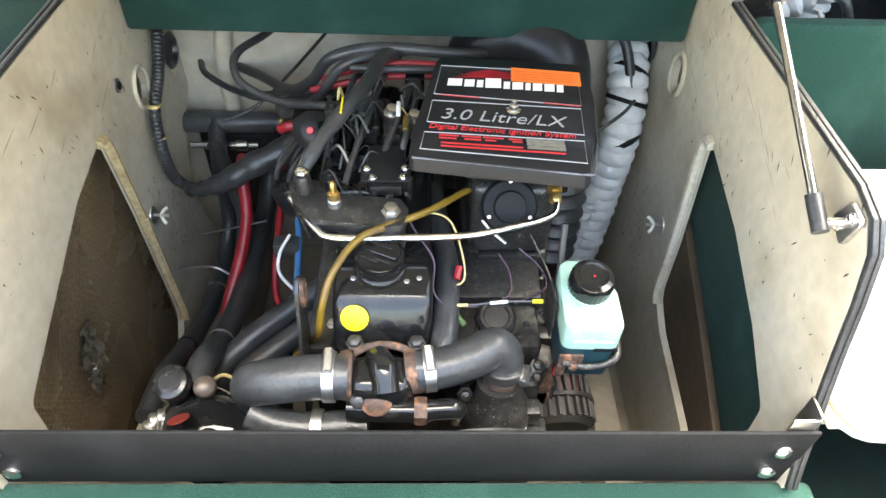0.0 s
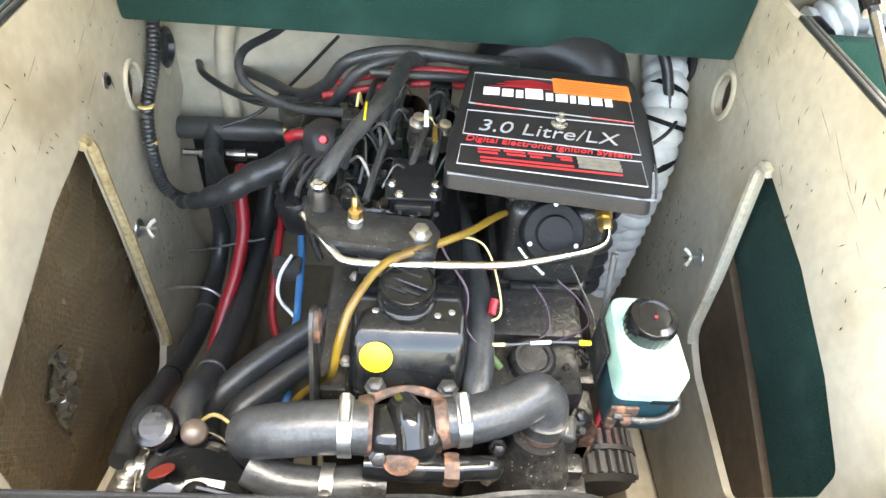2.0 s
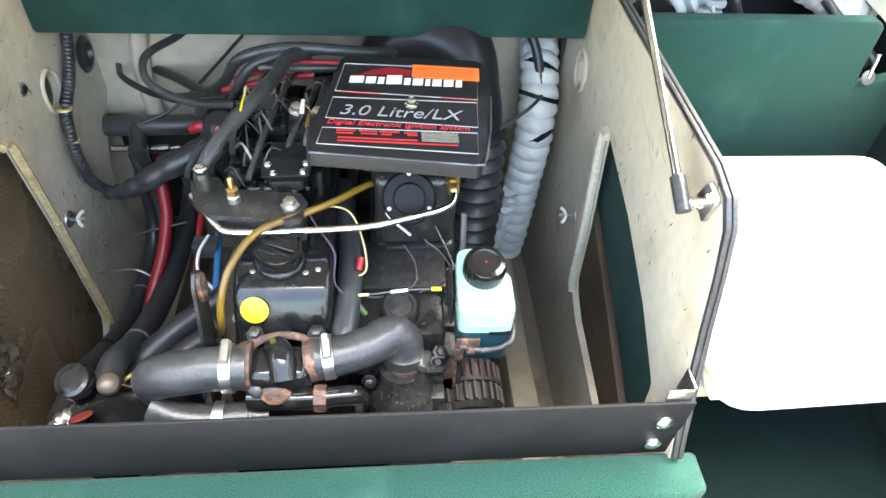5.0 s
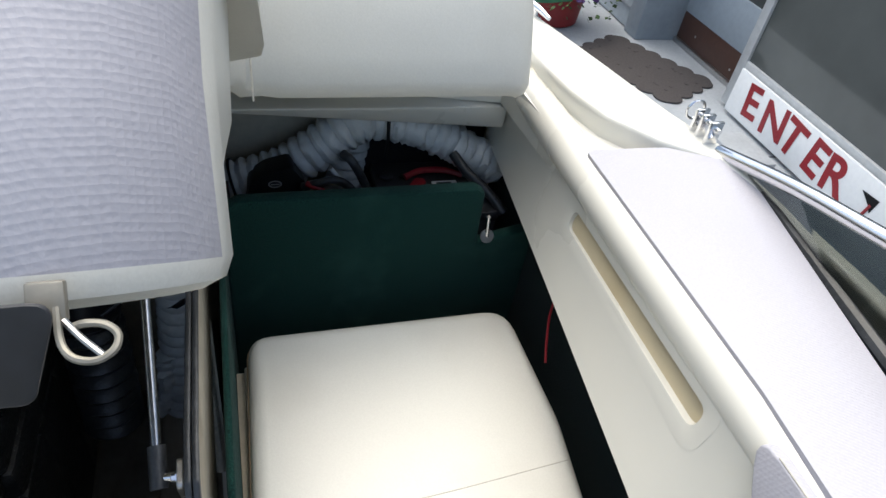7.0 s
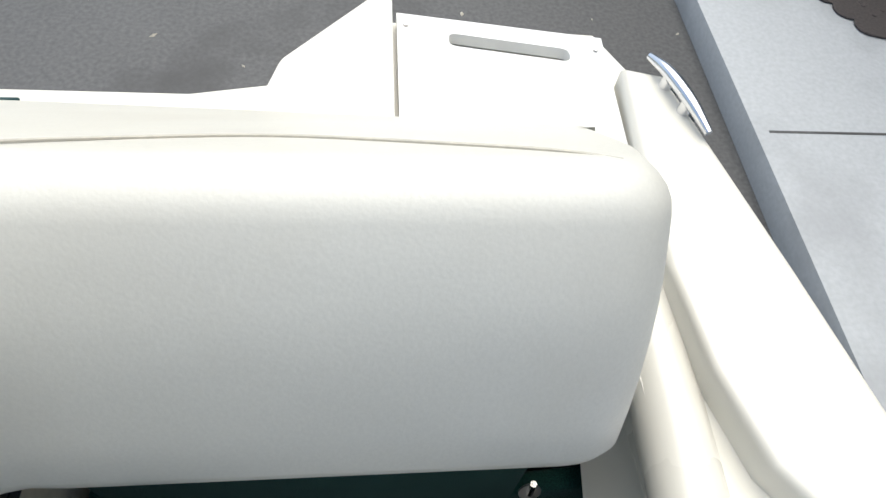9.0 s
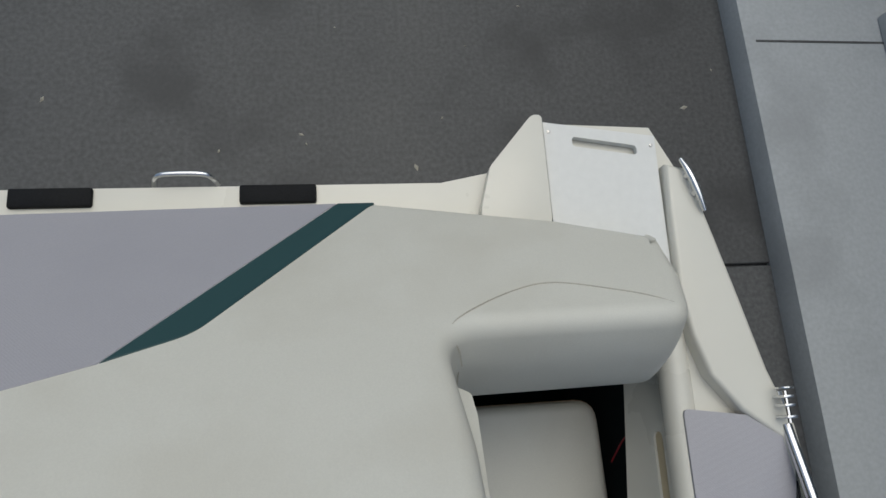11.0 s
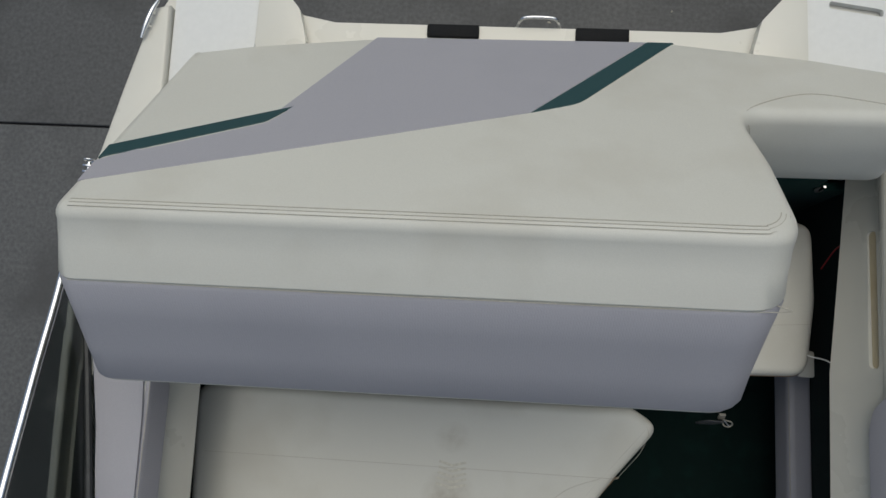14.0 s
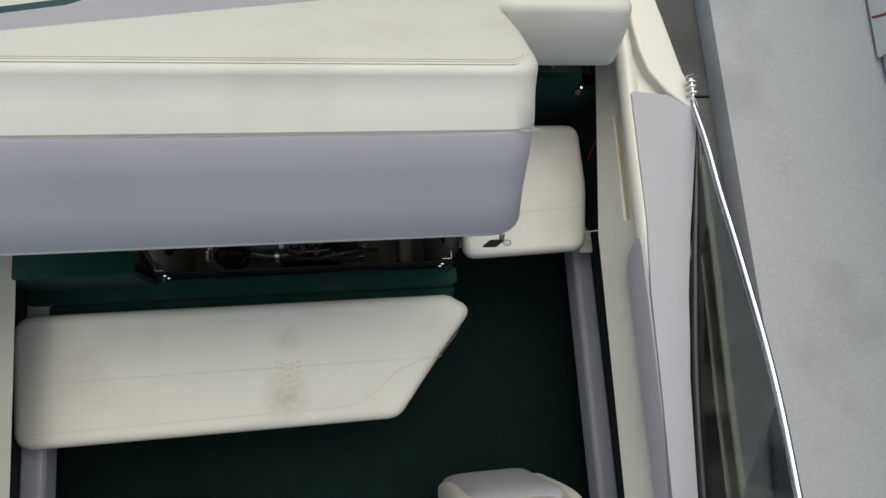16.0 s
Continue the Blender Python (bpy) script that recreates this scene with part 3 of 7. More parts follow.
single("hull_keel", prism([(-0.75, 0.24), (0.96, 0.24), (0.3, 0.02), (-0.1, 0.02)], -1.5, 2.1, 0.0, axis="y"), GELCOAT, "cream fibreglass keel of the motorboat", "hull", kind="structure")
for y in (-1.2, 1.3):
    single("trailer_bunk", box(-0.35, 0.55, y - 0.08, y + 0.08, 0.0, 0.021, 0.01), RUBBER, "dark trailer bunk under the keel", "trailer bunk")
in_s = [(0.50, 2.05), (0.80, 1.985), (0.985, 1.95), (1.0, 1.71), (1.02, 1.70), (1.19, 1.665), (1.20, 1.1), (1.21, 0.4), (1.19, -0.5), (1.05, -1.4)]
opening = in_s + [(flip(x), y) for x, y in reversed(in_s)]
single("deck", holed(plan, [opening], 1.105, 1.16, "z"), GELCOAT, "cream fibreglass gunwale and stern deck", "deck", kind="structure")
single("bow_deck", prism([(1.16, -1.35), (flip(1.16), -1.35), (flip(1.12), -1.7), (flip(0.7), -2.8), (XC, -3.15), (0.7, -2.8), (1.12, -1.7)], 1.161, 1.2, 0.01), GELCOAT, "cream fibreglass bow deck", "deck", kind="structure")


def both(build):
    for s in (1, -1):
        build(s, (lambda x: x) if s == 1 else flip)


def gunwale_cap(s, X):
    o = [(X(x), y) for x, y in ((1.035, 2.16), (1.078, 2.15), (1.135, 1.92), (1.172, 1.76), (1.207, 1.66), (1.238, 1.40), (1.25, 1.1), (1.27, 0.4), (1.235, 0.4), (1.215, 1.1), (1.205, 1.40), (1.176, 1.64), (1.11, 1.69), (1.06, 1.755), (1.037, 1.83), (1.026, 1.92), (1.03, 2.06))]
    single("gunwale_cap", slab(o, 1.150, 1.196, 0.009), GELCOAT, "raised cream fibreglass cap of the gunwale", "gunwale", kind="structure")


both(gunwale_cap)


def stern_pod(s, X):
    o = rounded([(X(x), y) for x, y in ((0.66, 2.05), (0.69, 2.16), (0.78, 2.265), (0.80, 2.265), (0.80, 2.03))], 0.03)
    single("stern_corner", prism(o, 1.159, 1.19, 0.014, 3), GELCOAT, "raised cream corner of the stern deck", "deck", kind="structure")


both(stern_pod)


def deck_board(s, X):
    t = thing("hatch_board", (X(0.92), 2.1, 1.162), "white plastic board with a hand slot on the stern deck", "hatch board", "stern boards")
    o = [(X(x), y) for x, y in ((0.805, 2.255), (1.03, 2.225), (1.025, 1.96), (1.015, 1.93), (0.805, 1.985))]
    h = rounded([(X(x), y) for x, y in ((0.86, 2.225), (0.99, 2.205), (0.99, 2.185), (0.86, 2.205))], 0.009)
    part("board", holed(o, [h], 1.163, 1.177, "z"), BOARD, t)
    for x, y in ((0.815, 2.235), (1.02, 2.205), (0.815, 2.01), (1.012, 1.96)):
        part("screw", bolt((X(x), y, 1.177), 0.003, 0.002), STEEL, t)


both(deck_board)


def cleat(s, X):
    t = thing("mooring_cleat", (X(1.075), 2.1, 1.185), "chrome mooring cleat on the gunwale", "cleat", "mooring cleats")
    part("horn", tube([(X(1.062), 2.165, 1.205), (X(1.072), 2.135, 1.211), (X(1.084), 2.095, 1.211), (X(1.095), 2.06, 1.205)], lambda f: 0.004 + 0.003 * math.sin(math.pi * f), 10), CHROME, t)
    for y, x in ((2.132, 1.073), (2.097, 1.083)):
        part("foot", lathe([(0.016, 0), (0.014, 0.004), (0.007, 0.008), (0.006, 0.022)], (X(x), y, 1.187), sides=16), CHROME, t)


both(cleat)
for x0 in (-0.147, 0.235):
    single("hinge", box(x0, x0 + 0.135, 2.105, 2.14, 1.155, 1.17, 0.004), VINYLBLACK, "black plastic hinge of the engine hatch", "hinge", "hatch hinges")
single("grab_handle", tube([(0.085, 2.148, 1.150), (0.092, 2.153, 1.172), (0.105, 2.156, 1.182), (0.14, 2.157, 1.184), (0.175, 2.156, 1.182), (0.188, 2.153, 1.172), (0.195, 2.148, 1.150)], 0.0048, 10), CHROME, "chrome grab handle on the transom", "handle")


# ---- cockpit sides ----
def coaming(s, X):
    t = thing("coaming", (X(0.97), 1.0, 1.0), "cream moulded cockpit side with a tan pocket slot" if s == 1 else "plain cream moulded cockpit side", "coaming", "cockpit sides", kind="structure")
    slot = rounded([(1.66, 1.076), (1.66, 1.106), (1.32, 1.120), (1.32, 1.090)], 0.0145, 6)
    rim = rounded([(1.680, 1.057), (1.680, 1.125), (1.300, 1.139), (1.300, 1.071)], 0.022, 6)

    def face(y, z):
        f = (z - 1.0) / 0.15
        lean = 1 - (1 - min(f / 0.95, 1)) ** 1.5 if f > 0 else f * 1.5
        return X(0.941 + 0.0445 * lean + 0.085 * max(y - 1.3, 0) * max(1 - 0.75 * f, 0))

    # the moulded face as an even grid, open where the pocket lies
    ys = [2.02 - 0.04 * k for k in range(9)] + [1.69 - 0.01 * k for k in range(40)] + [1.28 - 0.06 * k for k in range(30)]
    bm = bmesh.new()
    grid = []
    for y in ys:
        low = 1.0 - 0.02 * min(max((2.02 - y) / 1.22, 0), 1.5)
        grid.append([(y, low + (1.15 - low) * k / 16) for k in range(17)])
    thick = X(1.016) - X(1.0)
    vs = [[bm.verts.new((face(y, z), y, z)) for y, z in row] for row in grid]
    back = [[bm.verts.new((face(y, z) + thick, y, z)) for y, z in row] for row in grid]

    def in_pocket(y, z):
        g = (1.66 - y) / 0.34
        return s == 1 and 1.319 < y < 1.661 and 1.075 + 0.014 * g < z < 1.107 + 0.014 * g

    for a in range(len(ys) - 1):
        for k in range(16):
            if not any(in_pocket(*grid[p][q]) for p, q in ((a, k), (a + 1, k), (a, k + 1), (a + 1, k + 1))):
                bm.faces.new((vs[a][k], vs[a + 1][k], vs[a + 1][k + 1], vs[a][k + 1]))
                bm.faces.new((back[a][k], back[a][k + 1], back[a + 1][k + 1], back[a + 1][k]))
        for k in (0, 16):
            bm.faces.new((vs[a][k], back[a][k], back[a + 1][k], vs[a + 1][k]))
    part("liner", bm, GELCOAT, t)
    if s == 1:
        bm = bmesh.new()
        deep = X(1.0) - X(0.998)
        loops = [[bm.verts.new((face(y, z) + d, y, z)) for y, z in o] for o, d in ((rim, deep * 0.6), (rim, -deep * 0.15), ([(a + (u - a) * 0.35, c + (v - c) * 0.35) for (a, c), (u, v) in zip(slot, rim)], -deep * 0.3), (slot, deep * 0.4), (slot, deep * 9))]
        for p, q in zip(loops, loops[1:]):
            for k in range(len(p)):
                bm.faces.new((p[k], p[(k + 1) % len(p)], q[(k + 1) % len(p)], q[k]))
        bmesh.ops.recalc_face_normals(bm, faces=bm.faces)
        part("pocket_rim", bm, GELCOAT, t)
    part("roll", tube([(X(1.018), 2.02, 1.142), (X(1.016), 1.7, 1.142), (X(1.013), 1.3, 1.142), (X(1.01), 0.6, 1.142), (X(1.005), -0.5, 1.142)], 0.030, 24), GELCOAT, t)
    if s == 1:
        bm = box(0, 0.004, 1.27, 1.68, 1.06, 1.15, 0)
        for v in bm.verts:
            v.co.x = X(0.975 + v.co.x + 0.085 * max(v.co.y - 1.3, 0) * 0.5 + 0.30 * (v.co.z - 1.06))
        part("pocket_back", bm, SLOT, t, "tan stained back of the pocket")
    p = thing("side_panel", (X(1.1), 1.0, 1.16), "lavender padded vinyl side panel below the window", "side panel", "side panels")
    o = rounded([(X(x), y) for x, y in ((1.008, 1.70), (1.187, 1.672), (1.192, 1.58), (1.162, 1.43), (1.128, 1.26), (1.098, 1.08), (1.085, 0.96), (1.07, 0.85), (1.03, 0.3), (0.97, 0.3), (0.986, 0.8), (0.992, 1.10), (1.006, 1.30))], [0.01, 0.02, 0.05, 0.1, 0.1, 0.1, 0, 0, 0, 0, 0, 0, 0])
    bm = prism(o, -0.010, 0.026, 0.016, 5)
    for v in bm.verts:
        v.co.z += 1.15 + 0.10 * (abs(v.co.x - XC) - 0.9)
    part("pad", bm, LAVENDER, p)
    part("piping", tube([(X(x), y, 1.166 + 0.10 * (x - 0.9 - XC)) for x, y in ((1.011, 1.69), (1.006, 1.5), (1.007, 1.3), (0.993, 1.10), (0.987, 0.8), (0.972, 0.35))], 0.0007, 6), SEAM, p)
    r = thing("arm_pad", (X(0.99), 0.8, 1.1), "lavender vinyl arm pad along the cockpit side", "arm pad", "arm pads")
    o = rounded([(1.272, 1.166), (-0.3, 1.166), (-0.3, 1.104), (1.17, 1.106), (1.222, 1.118)], [0.02, 0, 0, 0.06, 0.05])
    bm = prism(o, 0.0, 0.05, 0.020, 5, axis="x")
    for v in bm.verts:
        v.co.x = X(0.961 + v.co.x + 0.36 * (v.co.z - 1.104))
    part("pad", bm, LAVENDER, r)
    part("seam", tube([(X(0.985), y, 1.1665) for y in (1.24, 0.9, 0.5, 0.0)], 0.0010, 5), SEAM, r)
    w = thing("side_window", (X(1.2), 1.2, 1.17), "tinted side window with a chrome top rail", "window", "side windows")
    part("rail", tube([(X(1.19), 1.66, 1.192), (X(1.19), 1.52, 1.232), (X(1.185), 1.36, 1.270), (X(1.18), 1.15, 1.325), (X(1.165), 0.8, 1.41), (X(1.12), 0.3, 1.5)], 0.010, 12), CHROME, w)
    bm = bmesh.new()
    top = [(1.19, 1.60, 1.205), (1.19, 1.52, 1.228), (1.185, 1.36, 1.266), (1.18, 1.15, 1.32), (1.165, 0.8, 1.405), (1.12, 0.3, 1.495)]
    foot = [(1.195, 1.60), (1.185, 1.52), (1.157, 1.36), (1.122, 1.15), (1.075, 0.8), (1.04, 0.3)]
    rows = [[(bm.verts.new((X(x + h), y, z)), bm.verts.new((X(u + h), v, 1.175))) for (x, y, z), (u, v) in zip(top, foot)] for h in (0.0, 0.004)]
    for row in rows:
        for (a, c), (d, e) in zip(row, row[1:]):
            bm.faces.new((a, c, e, d))
    part("pane", bm, TINT, w, smooth=False)
    part("gasket", tube([(X(u + 0.004), v, 1.188) for u, v in foot], 0.009, 8), RUBBER, w, "black rubber gasket along the foot of the pane")
    c = thing("rail_bracket", (X(1.18), 1.69, 1.185), "chrome hinge bracket at the end of the window rail", "bracket", "window brackets")
    part("plate", box(min(X(1.16), X(1.20)), max(X(1.16), X(1.20)), 1.655, 1.72, 1.184, 1.19, 0.002), CHROME, c)
    for y in (1.675, 1.695, 1.71):
        part("ear", box(min(X(1.17), X(1.19)), max(X(1.17), X(1.19)), y - 0.0025, y + 0.0025, 1.19, 1.23, 0.001), CHROME, c)
    part("pin", tube([(X(1.18), 1.665, 1.22), (X(1.18), 1.72, 1.22)], 0.004, 8), CHROME, c)
    part("ring", tube([(X(1.18) + 0.014 * math.sin(a), 1.725, 1.22 + 0.014 * math.cos(a)) for a in (k * math.pi / 6 for k in range(13))], 0.002, 6), CHROME, c)
    single("side_lining", box(min(X(1.03), X(1.05)), max(X(1.03), X(1.05)), -0.5, 2.02, 0.3, 1.05, 0), SHADEDCARPET, "green carpeted hull side below the coaming, shade in its colour", "lining", kind="structure")
    k = thing("floor_bolster", (X(0.98), 0.8, 0.46), "lavender vinyl bolster low along the cockpit side", "bolster", "floor bolsters")
    part("pad", prism(rounded([(X(0.96), 0.60), (X(1.028), 0.60), (X(1.028), 0.70), (X(0.96), 0.70)], [0.015, 0, 0.01, 0.02]), -0.3, 1.39, 0.008, 2, axis="y"), LAVENDER, k)
    part("seam", tube([(X(0.9635), y, 0.698) for y in (1.38, 0.9, 0.4, -0.28)], 0.0012, 5), SEAM, k)


both(coaming)

# ---- engine box ----
YW0, YW1 = 1.245, 2.12
side = [(1.268, 0.29), (1.252, 0.745), (1.266, 0.78), (1.296, 0.862), (1.317, 0.924), (1.335, 0.982), (1.355, 1.032), (1.378, 1.056), (1.415, 1.066), (2.00, 1.066), (2.08, 0.98), (2.08, 0.29)]
hole_s = rounded([(1.725, 0.907), (1.692, 0.70), (1.682, 0.575), (1.62, 0.545), (1.43, 0.515), (1.340, 0.715), (1.344, 0.762), (1.434, 0.815), (1.557, 0.865)], [0.02, 0.06, 0.05, 0.05, 0.02, 0.02, 0.02, 0.02, 0.02])
hole_p = rounded([(1.72, 0.885), (1.735, 0.70), (1.745, 0.43), (1.70, 0.38), (1.43, 0.46), (1.343, 0.665), (1.348, 0.758), (1.60, 0.86)], [0.02, 0.02, 0.05, 0.03, 0.02, 0.02, 0.02, 0.02])


def ring_hole(y, z, ry, rz, n=18):
    return [(y + ry * math.cos(2 * math.pi * k / n), z + rz * math.sin(2 * math.pi * k / n)) for k in range(n)]


side_p = side[:11] + [(2.08, 0.74), (2.02, 0.69), (1.975, 0.62), (1.965, 0.55), (1.99, 0.45), (2.04, 0.36), (2.03, 0.29)]
WS, WP = 0.488, -0.405
single("wall_starboard", holed(side, [hole_s, ring_hole(1.89, 0.90, 0.026, 0.034), ring_hole(2.04, 0.87, 0.028, 0.05)], WS, WS + 0.012), PLY, "beige painted plywood side of the engine box", "wall", kind="structure", smooth=False)
single("wall_port", holed(side_p, [hole_p, ring_hole(1.885, 0.857, 0.028, 0.034), ring_hole(2.035, 0.84, 0.026, 0.05)], WP, WP - 0.012), PLY, "beige painted plywood side of the engine box", "wall", kind="structure", smooth=False)


edge = [(1.252, 0.745)] + side[2:9] + [(1.62, 1.066), (1.80, 1.066)]
for x in (WS, WP - 0.014):
    et = thing("edge_trim", (x, 1.3, 0.9), "black ribbed rubber trim on the plywood edge", "trim", kind="structure")
    for k in (0, 1):
        lo = [(y - 0.0005, z + 0.0005) for y, z in edge]
        hi = [(y - (0.007 if z < 1.06 else 0.003), z + (0.003 if z < 1.0 else 0.007)) for y, z in reversed(edge)]
        part("rib", prism(lo + hi, x + 0.0072 * k, x + 0.0066 + 0.0072 * k, 0.0022, 2, axis="x"), RUBBER, et)
for hole, x, lab in ((hole_s, WS - 0.001, "lip"), (hole_p, WP + 0.001, "lip")):
    k = 14
    single("opening_lip", tube([(x, y, z) for y, z in hole[:k]], (lambda f: 0.0085 + 0.0022 * math.sin(23 * f) * math.sin(61 * f)) if x < 0 else 0.0085, 8, curve=False), PLYEDGE if x < 0 else LIPGREY, "worn bare plywood lip of the side opening" if x < 0 else "beige painted lip of the side opening", "lip", kind="structure")
single("brown_side_panel", box(WP - 0.07, WP - 0.05, 1.30, 1.80, 0.30, 0.95, 0), RESIN, "brown fibreglass panel behind the side opening", "panel", kind="structure")
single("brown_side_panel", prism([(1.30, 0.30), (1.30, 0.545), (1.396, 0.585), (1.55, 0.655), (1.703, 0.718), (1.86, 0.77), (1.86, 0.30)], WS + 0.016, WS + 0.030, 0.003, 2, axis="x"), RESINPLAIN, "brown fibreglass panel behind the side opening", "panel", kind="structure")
single("seat_side_carpet", prism([(1.30, 0.45), (1.30, 0.745), (1.335, 0.86), (1.41, 0.975), (1.86, 0.985), (1.86, 0.45)], WS + 0.031, WS + 0.04, 0.004, 2, axis="x"), CARPET, "green carpet on the outer side of the engine box", "carpet", kind="structure")
single("carpet_ledge", box(WP - 0.35, WP - 0.021, 1.24, 1.95, 0.98, 1.0, 0.006), CARPET, "green carpeted ledge beside the engine box", "carpet", kind="structure")
single("stern_bulkhead", box(-0.85, 1.05, 2.081, 2.10, 0.28, 1.06, 0.004), PLY, "cream painted inside of the transom", "bulkhead", kind="structure")
single("carpet_beam", box(WP + 0.001, WS - 0.001, 1.90, 1.93, 0.95, 1.055, 0.008), CARPET, "green carpeted beam across the back of the engine box", "beam", kind="structure")
single("beam_top", box(WP + 0.001, WS - 0.001, 1.931, 2.08, 1.035, 1.055, 0.003), GELCOAT, "cream ledge behind the carpeted beam", "ledge", kind="structure")
fb = thing("front_board", (0.035, 1.25, 0.73), "black vinyl-covered board across the front of the engine box", "board", kind="structure")
part("board", box(WP - 0.012, WS + 0.004, 1.2625, 1.2675, 0.735, 0.85, 0.002), VINYLBLACK, fb)
for x in (WS - 0.024, WP + 0.016):
    for z in (0.812, 0.762):
        part("bolt_head", lathe([(0.0105, 0), (0.010, 0.003), (0.006, 0.0055), (0.001, 0.006)], (x, 1.262, z), (0, -1, 0), 14), CHROME, fb)
for x, s in ((WS - 0.001, -1), (WP + 0.001, 1)):
    bm = box(min(x, x + s * 0.003), max(x, x + s * 0.003), 1.269, 1.296, 0.825, 0.872, 0.001)
    box(min(x, x + s * 0.03), max(x, x + s * 0.022), 1.2685, 1.2715, 0.825, 0.866, 0.001, into=bm)
    single("angle_bracket", bm, STEEL, "small steel angle bracket in the corner", "bracket", "corner brackets")
single("stringer", box(0.37, 0.42, 1.263, 2.08, 0.28, 0.44, 0.008), HULL, "beige painted stringer along the bilge", "stringer", kind="structure")
single("stringer", box(-0.34, -0.29, 1.263, 2.08, 0.28, 0.40, 0.008), HULL, "stained painted stringer along the bilge", "stringer", kind="structure")

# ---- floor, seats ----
single("floor", box(-0.89, 1.10, -1.45, 1.22, 0.42, 0.45, 0), SHADEDCARPET, "green carpeted cockpit floor, shade in its colour", "floor", kind="structure")
single("floor", box(0.525, 1.10, 1.221, 2.08, 0.42, 0.45, 0), SHADEDCARPET, "green carpeted floor under the jump seat, shade in its colour", "floor", kind="structure")
single("bench_plinth", prism([(-0.80, 0.90), (0.20, 0.90), (0.36, 1.02), (0.45, 1.12), (0.515, 1.16), (0.525, 1.20), (-0.80, 1.20)], 0.45, 0.694, 0.006, 2), CARPET, "green carpeted plinth of the bench seat", "plinth", kind="structure")


single("bench_ledge", prism([(-0.80, 1.201), (0.50, 1.201), (0.526, 1.21), (0.526, 1.2615), (-0.80, 1.2615)], 0.45, 0.74, 0.008, 3), CARPET, "green carpeted ledge behind the bench cushion", "ledge", kind="structure")


BENCHVINYL = CREAM.copy()
BENCHVINYL.name = "trodden_cream_vinyl"


def smudge(m, at, size, color, amount):
    """A soft worn patch of its own colour on a material, at a place on the thing."""
    n, l = m.node_tree.nodes, m.node_tree.links
    b = n["Principled BSDF"]
    last = b.inputs["Base Color"].links[0].from_socket
    co, mp, gr, no, mul, mix = (n.new(k) for k in ("ShaderNodeTexCoord", "ShaderNodeMapping", "ShaderNodeTexGradient", "ShaderNodeTexNoise", "ShaderNodeMath", "ShaderNodeMix"))
    mp.inputs["Location"].default_value = tuple(-a / w for a, w in zip(at, size))
    mp.inputs["Scale"].default_value = tuple(1 / w for w in size)
    gr.gradient_type = "SPHERICAL"
    no.inputs["Scale"].default_value = 45
    mul.operation = "MULTIPLY"
    mul.use_clamp = True
    l.new(co.outputs["Object"], mp.inputs["Vector"])
    l.new(mp.outputs["Vector"], gr.inputs["Vector"])
    l.new(co.outputs["Object"], no.inputs["Vector"])
    l.new(gr.outputs["Fac"], mul.inputs[0])
    l.new(no.outputs["Fac"], mul.inputs[1])
    gain = n.new("ShaderNodeMath")
    gain.operation = "MULTIPLY"
    gain.use_clamp = True
    gain.inputs[1].default_value = amount
    l.new(mul.outputs["Value"], gain.inputs[0])
    mix.data_type = "RGBA"
    l.new(gain.outputs["Value"], mix.inputs["Factor"])
    l.new(last, mix.inputs["A"])
    mix.inputs["B"].default_value = (*color, 1)
    l.new(mix.outputs["Result"], b.inputs["Base Color"])


def cushion(name, outline, z0, z1, label, category, seams=(), group="", pipe=True, r=0.024, vinyl=CREAM):
    c = [sum(p[0] for p in outline) / len(outline), sum(p[1] for p in outline) / len(outline)]
    t = thing(name, (c[0], c[1], z0), label, category, group)
    part("pad", slab(outline, z0, z1, r, 0.006, 6), vinyl, t)
    if pipe:
        ring = [(c[0] + (x - c[0]) * 1.001, c[1] + (y - c[1]) * 1.001, z1 - r * 1.05) for x, y in outline]
        part("piping", tube(ring + ring[:1], 0.0020, 6, curve=False), PIPING, t, "brown piping round the edge")
    for s in seams:
        part("seam", tube([(x, y, z1 + 0.0002) for x, y in s], 0.0006, 5), SEAM, t, "stitched seam")
    return t


bench_outline = rounded([(-0.82, 1.165), (0.48, 1.165), (0.562, 1.115), (0.435, 0.965), (0.30, 0.785), (-0.80, 0.78)], [0.06, 0.07, 0.07, 0.1, 0.07, 0.06], 7)
bc = (sum(p[0] for p in bench_outline) / len(bench_outline), sum(p[1] for p in bench_outline) / len(bench_outline))
smudge(BENCHVINYL, (-0.04 - bc[0], 0.875 - bc[1], 0.10), (0.085, 0.095, 0.12), (0.34, 0.305, 0.24), 1.3)
smudge(BENCHVINYL, (-0.035 - bc[0], 1.05 - bc[1], 0.10), (0.06, 0.05, 0.12), (0.36, 0.33, 0.27), 0.8)
bench = cushion("bench_cushion", bench_outline, 0.695, 0.80, "cream vinyl bench cushion with stitched panels and a shoe print", "cushion",
                [[(-0.77, 0.965), (-0.2, 0.965), (0.437, 0.965)], [(0.39, 0.963), (0.30, 0.928), (0.22, 0.868), (0.15, 0.838), (0.0, 0.831), (-0.76, 0.824)]], pipe=False, r=0.028, vinyl=BENCHVINYL)
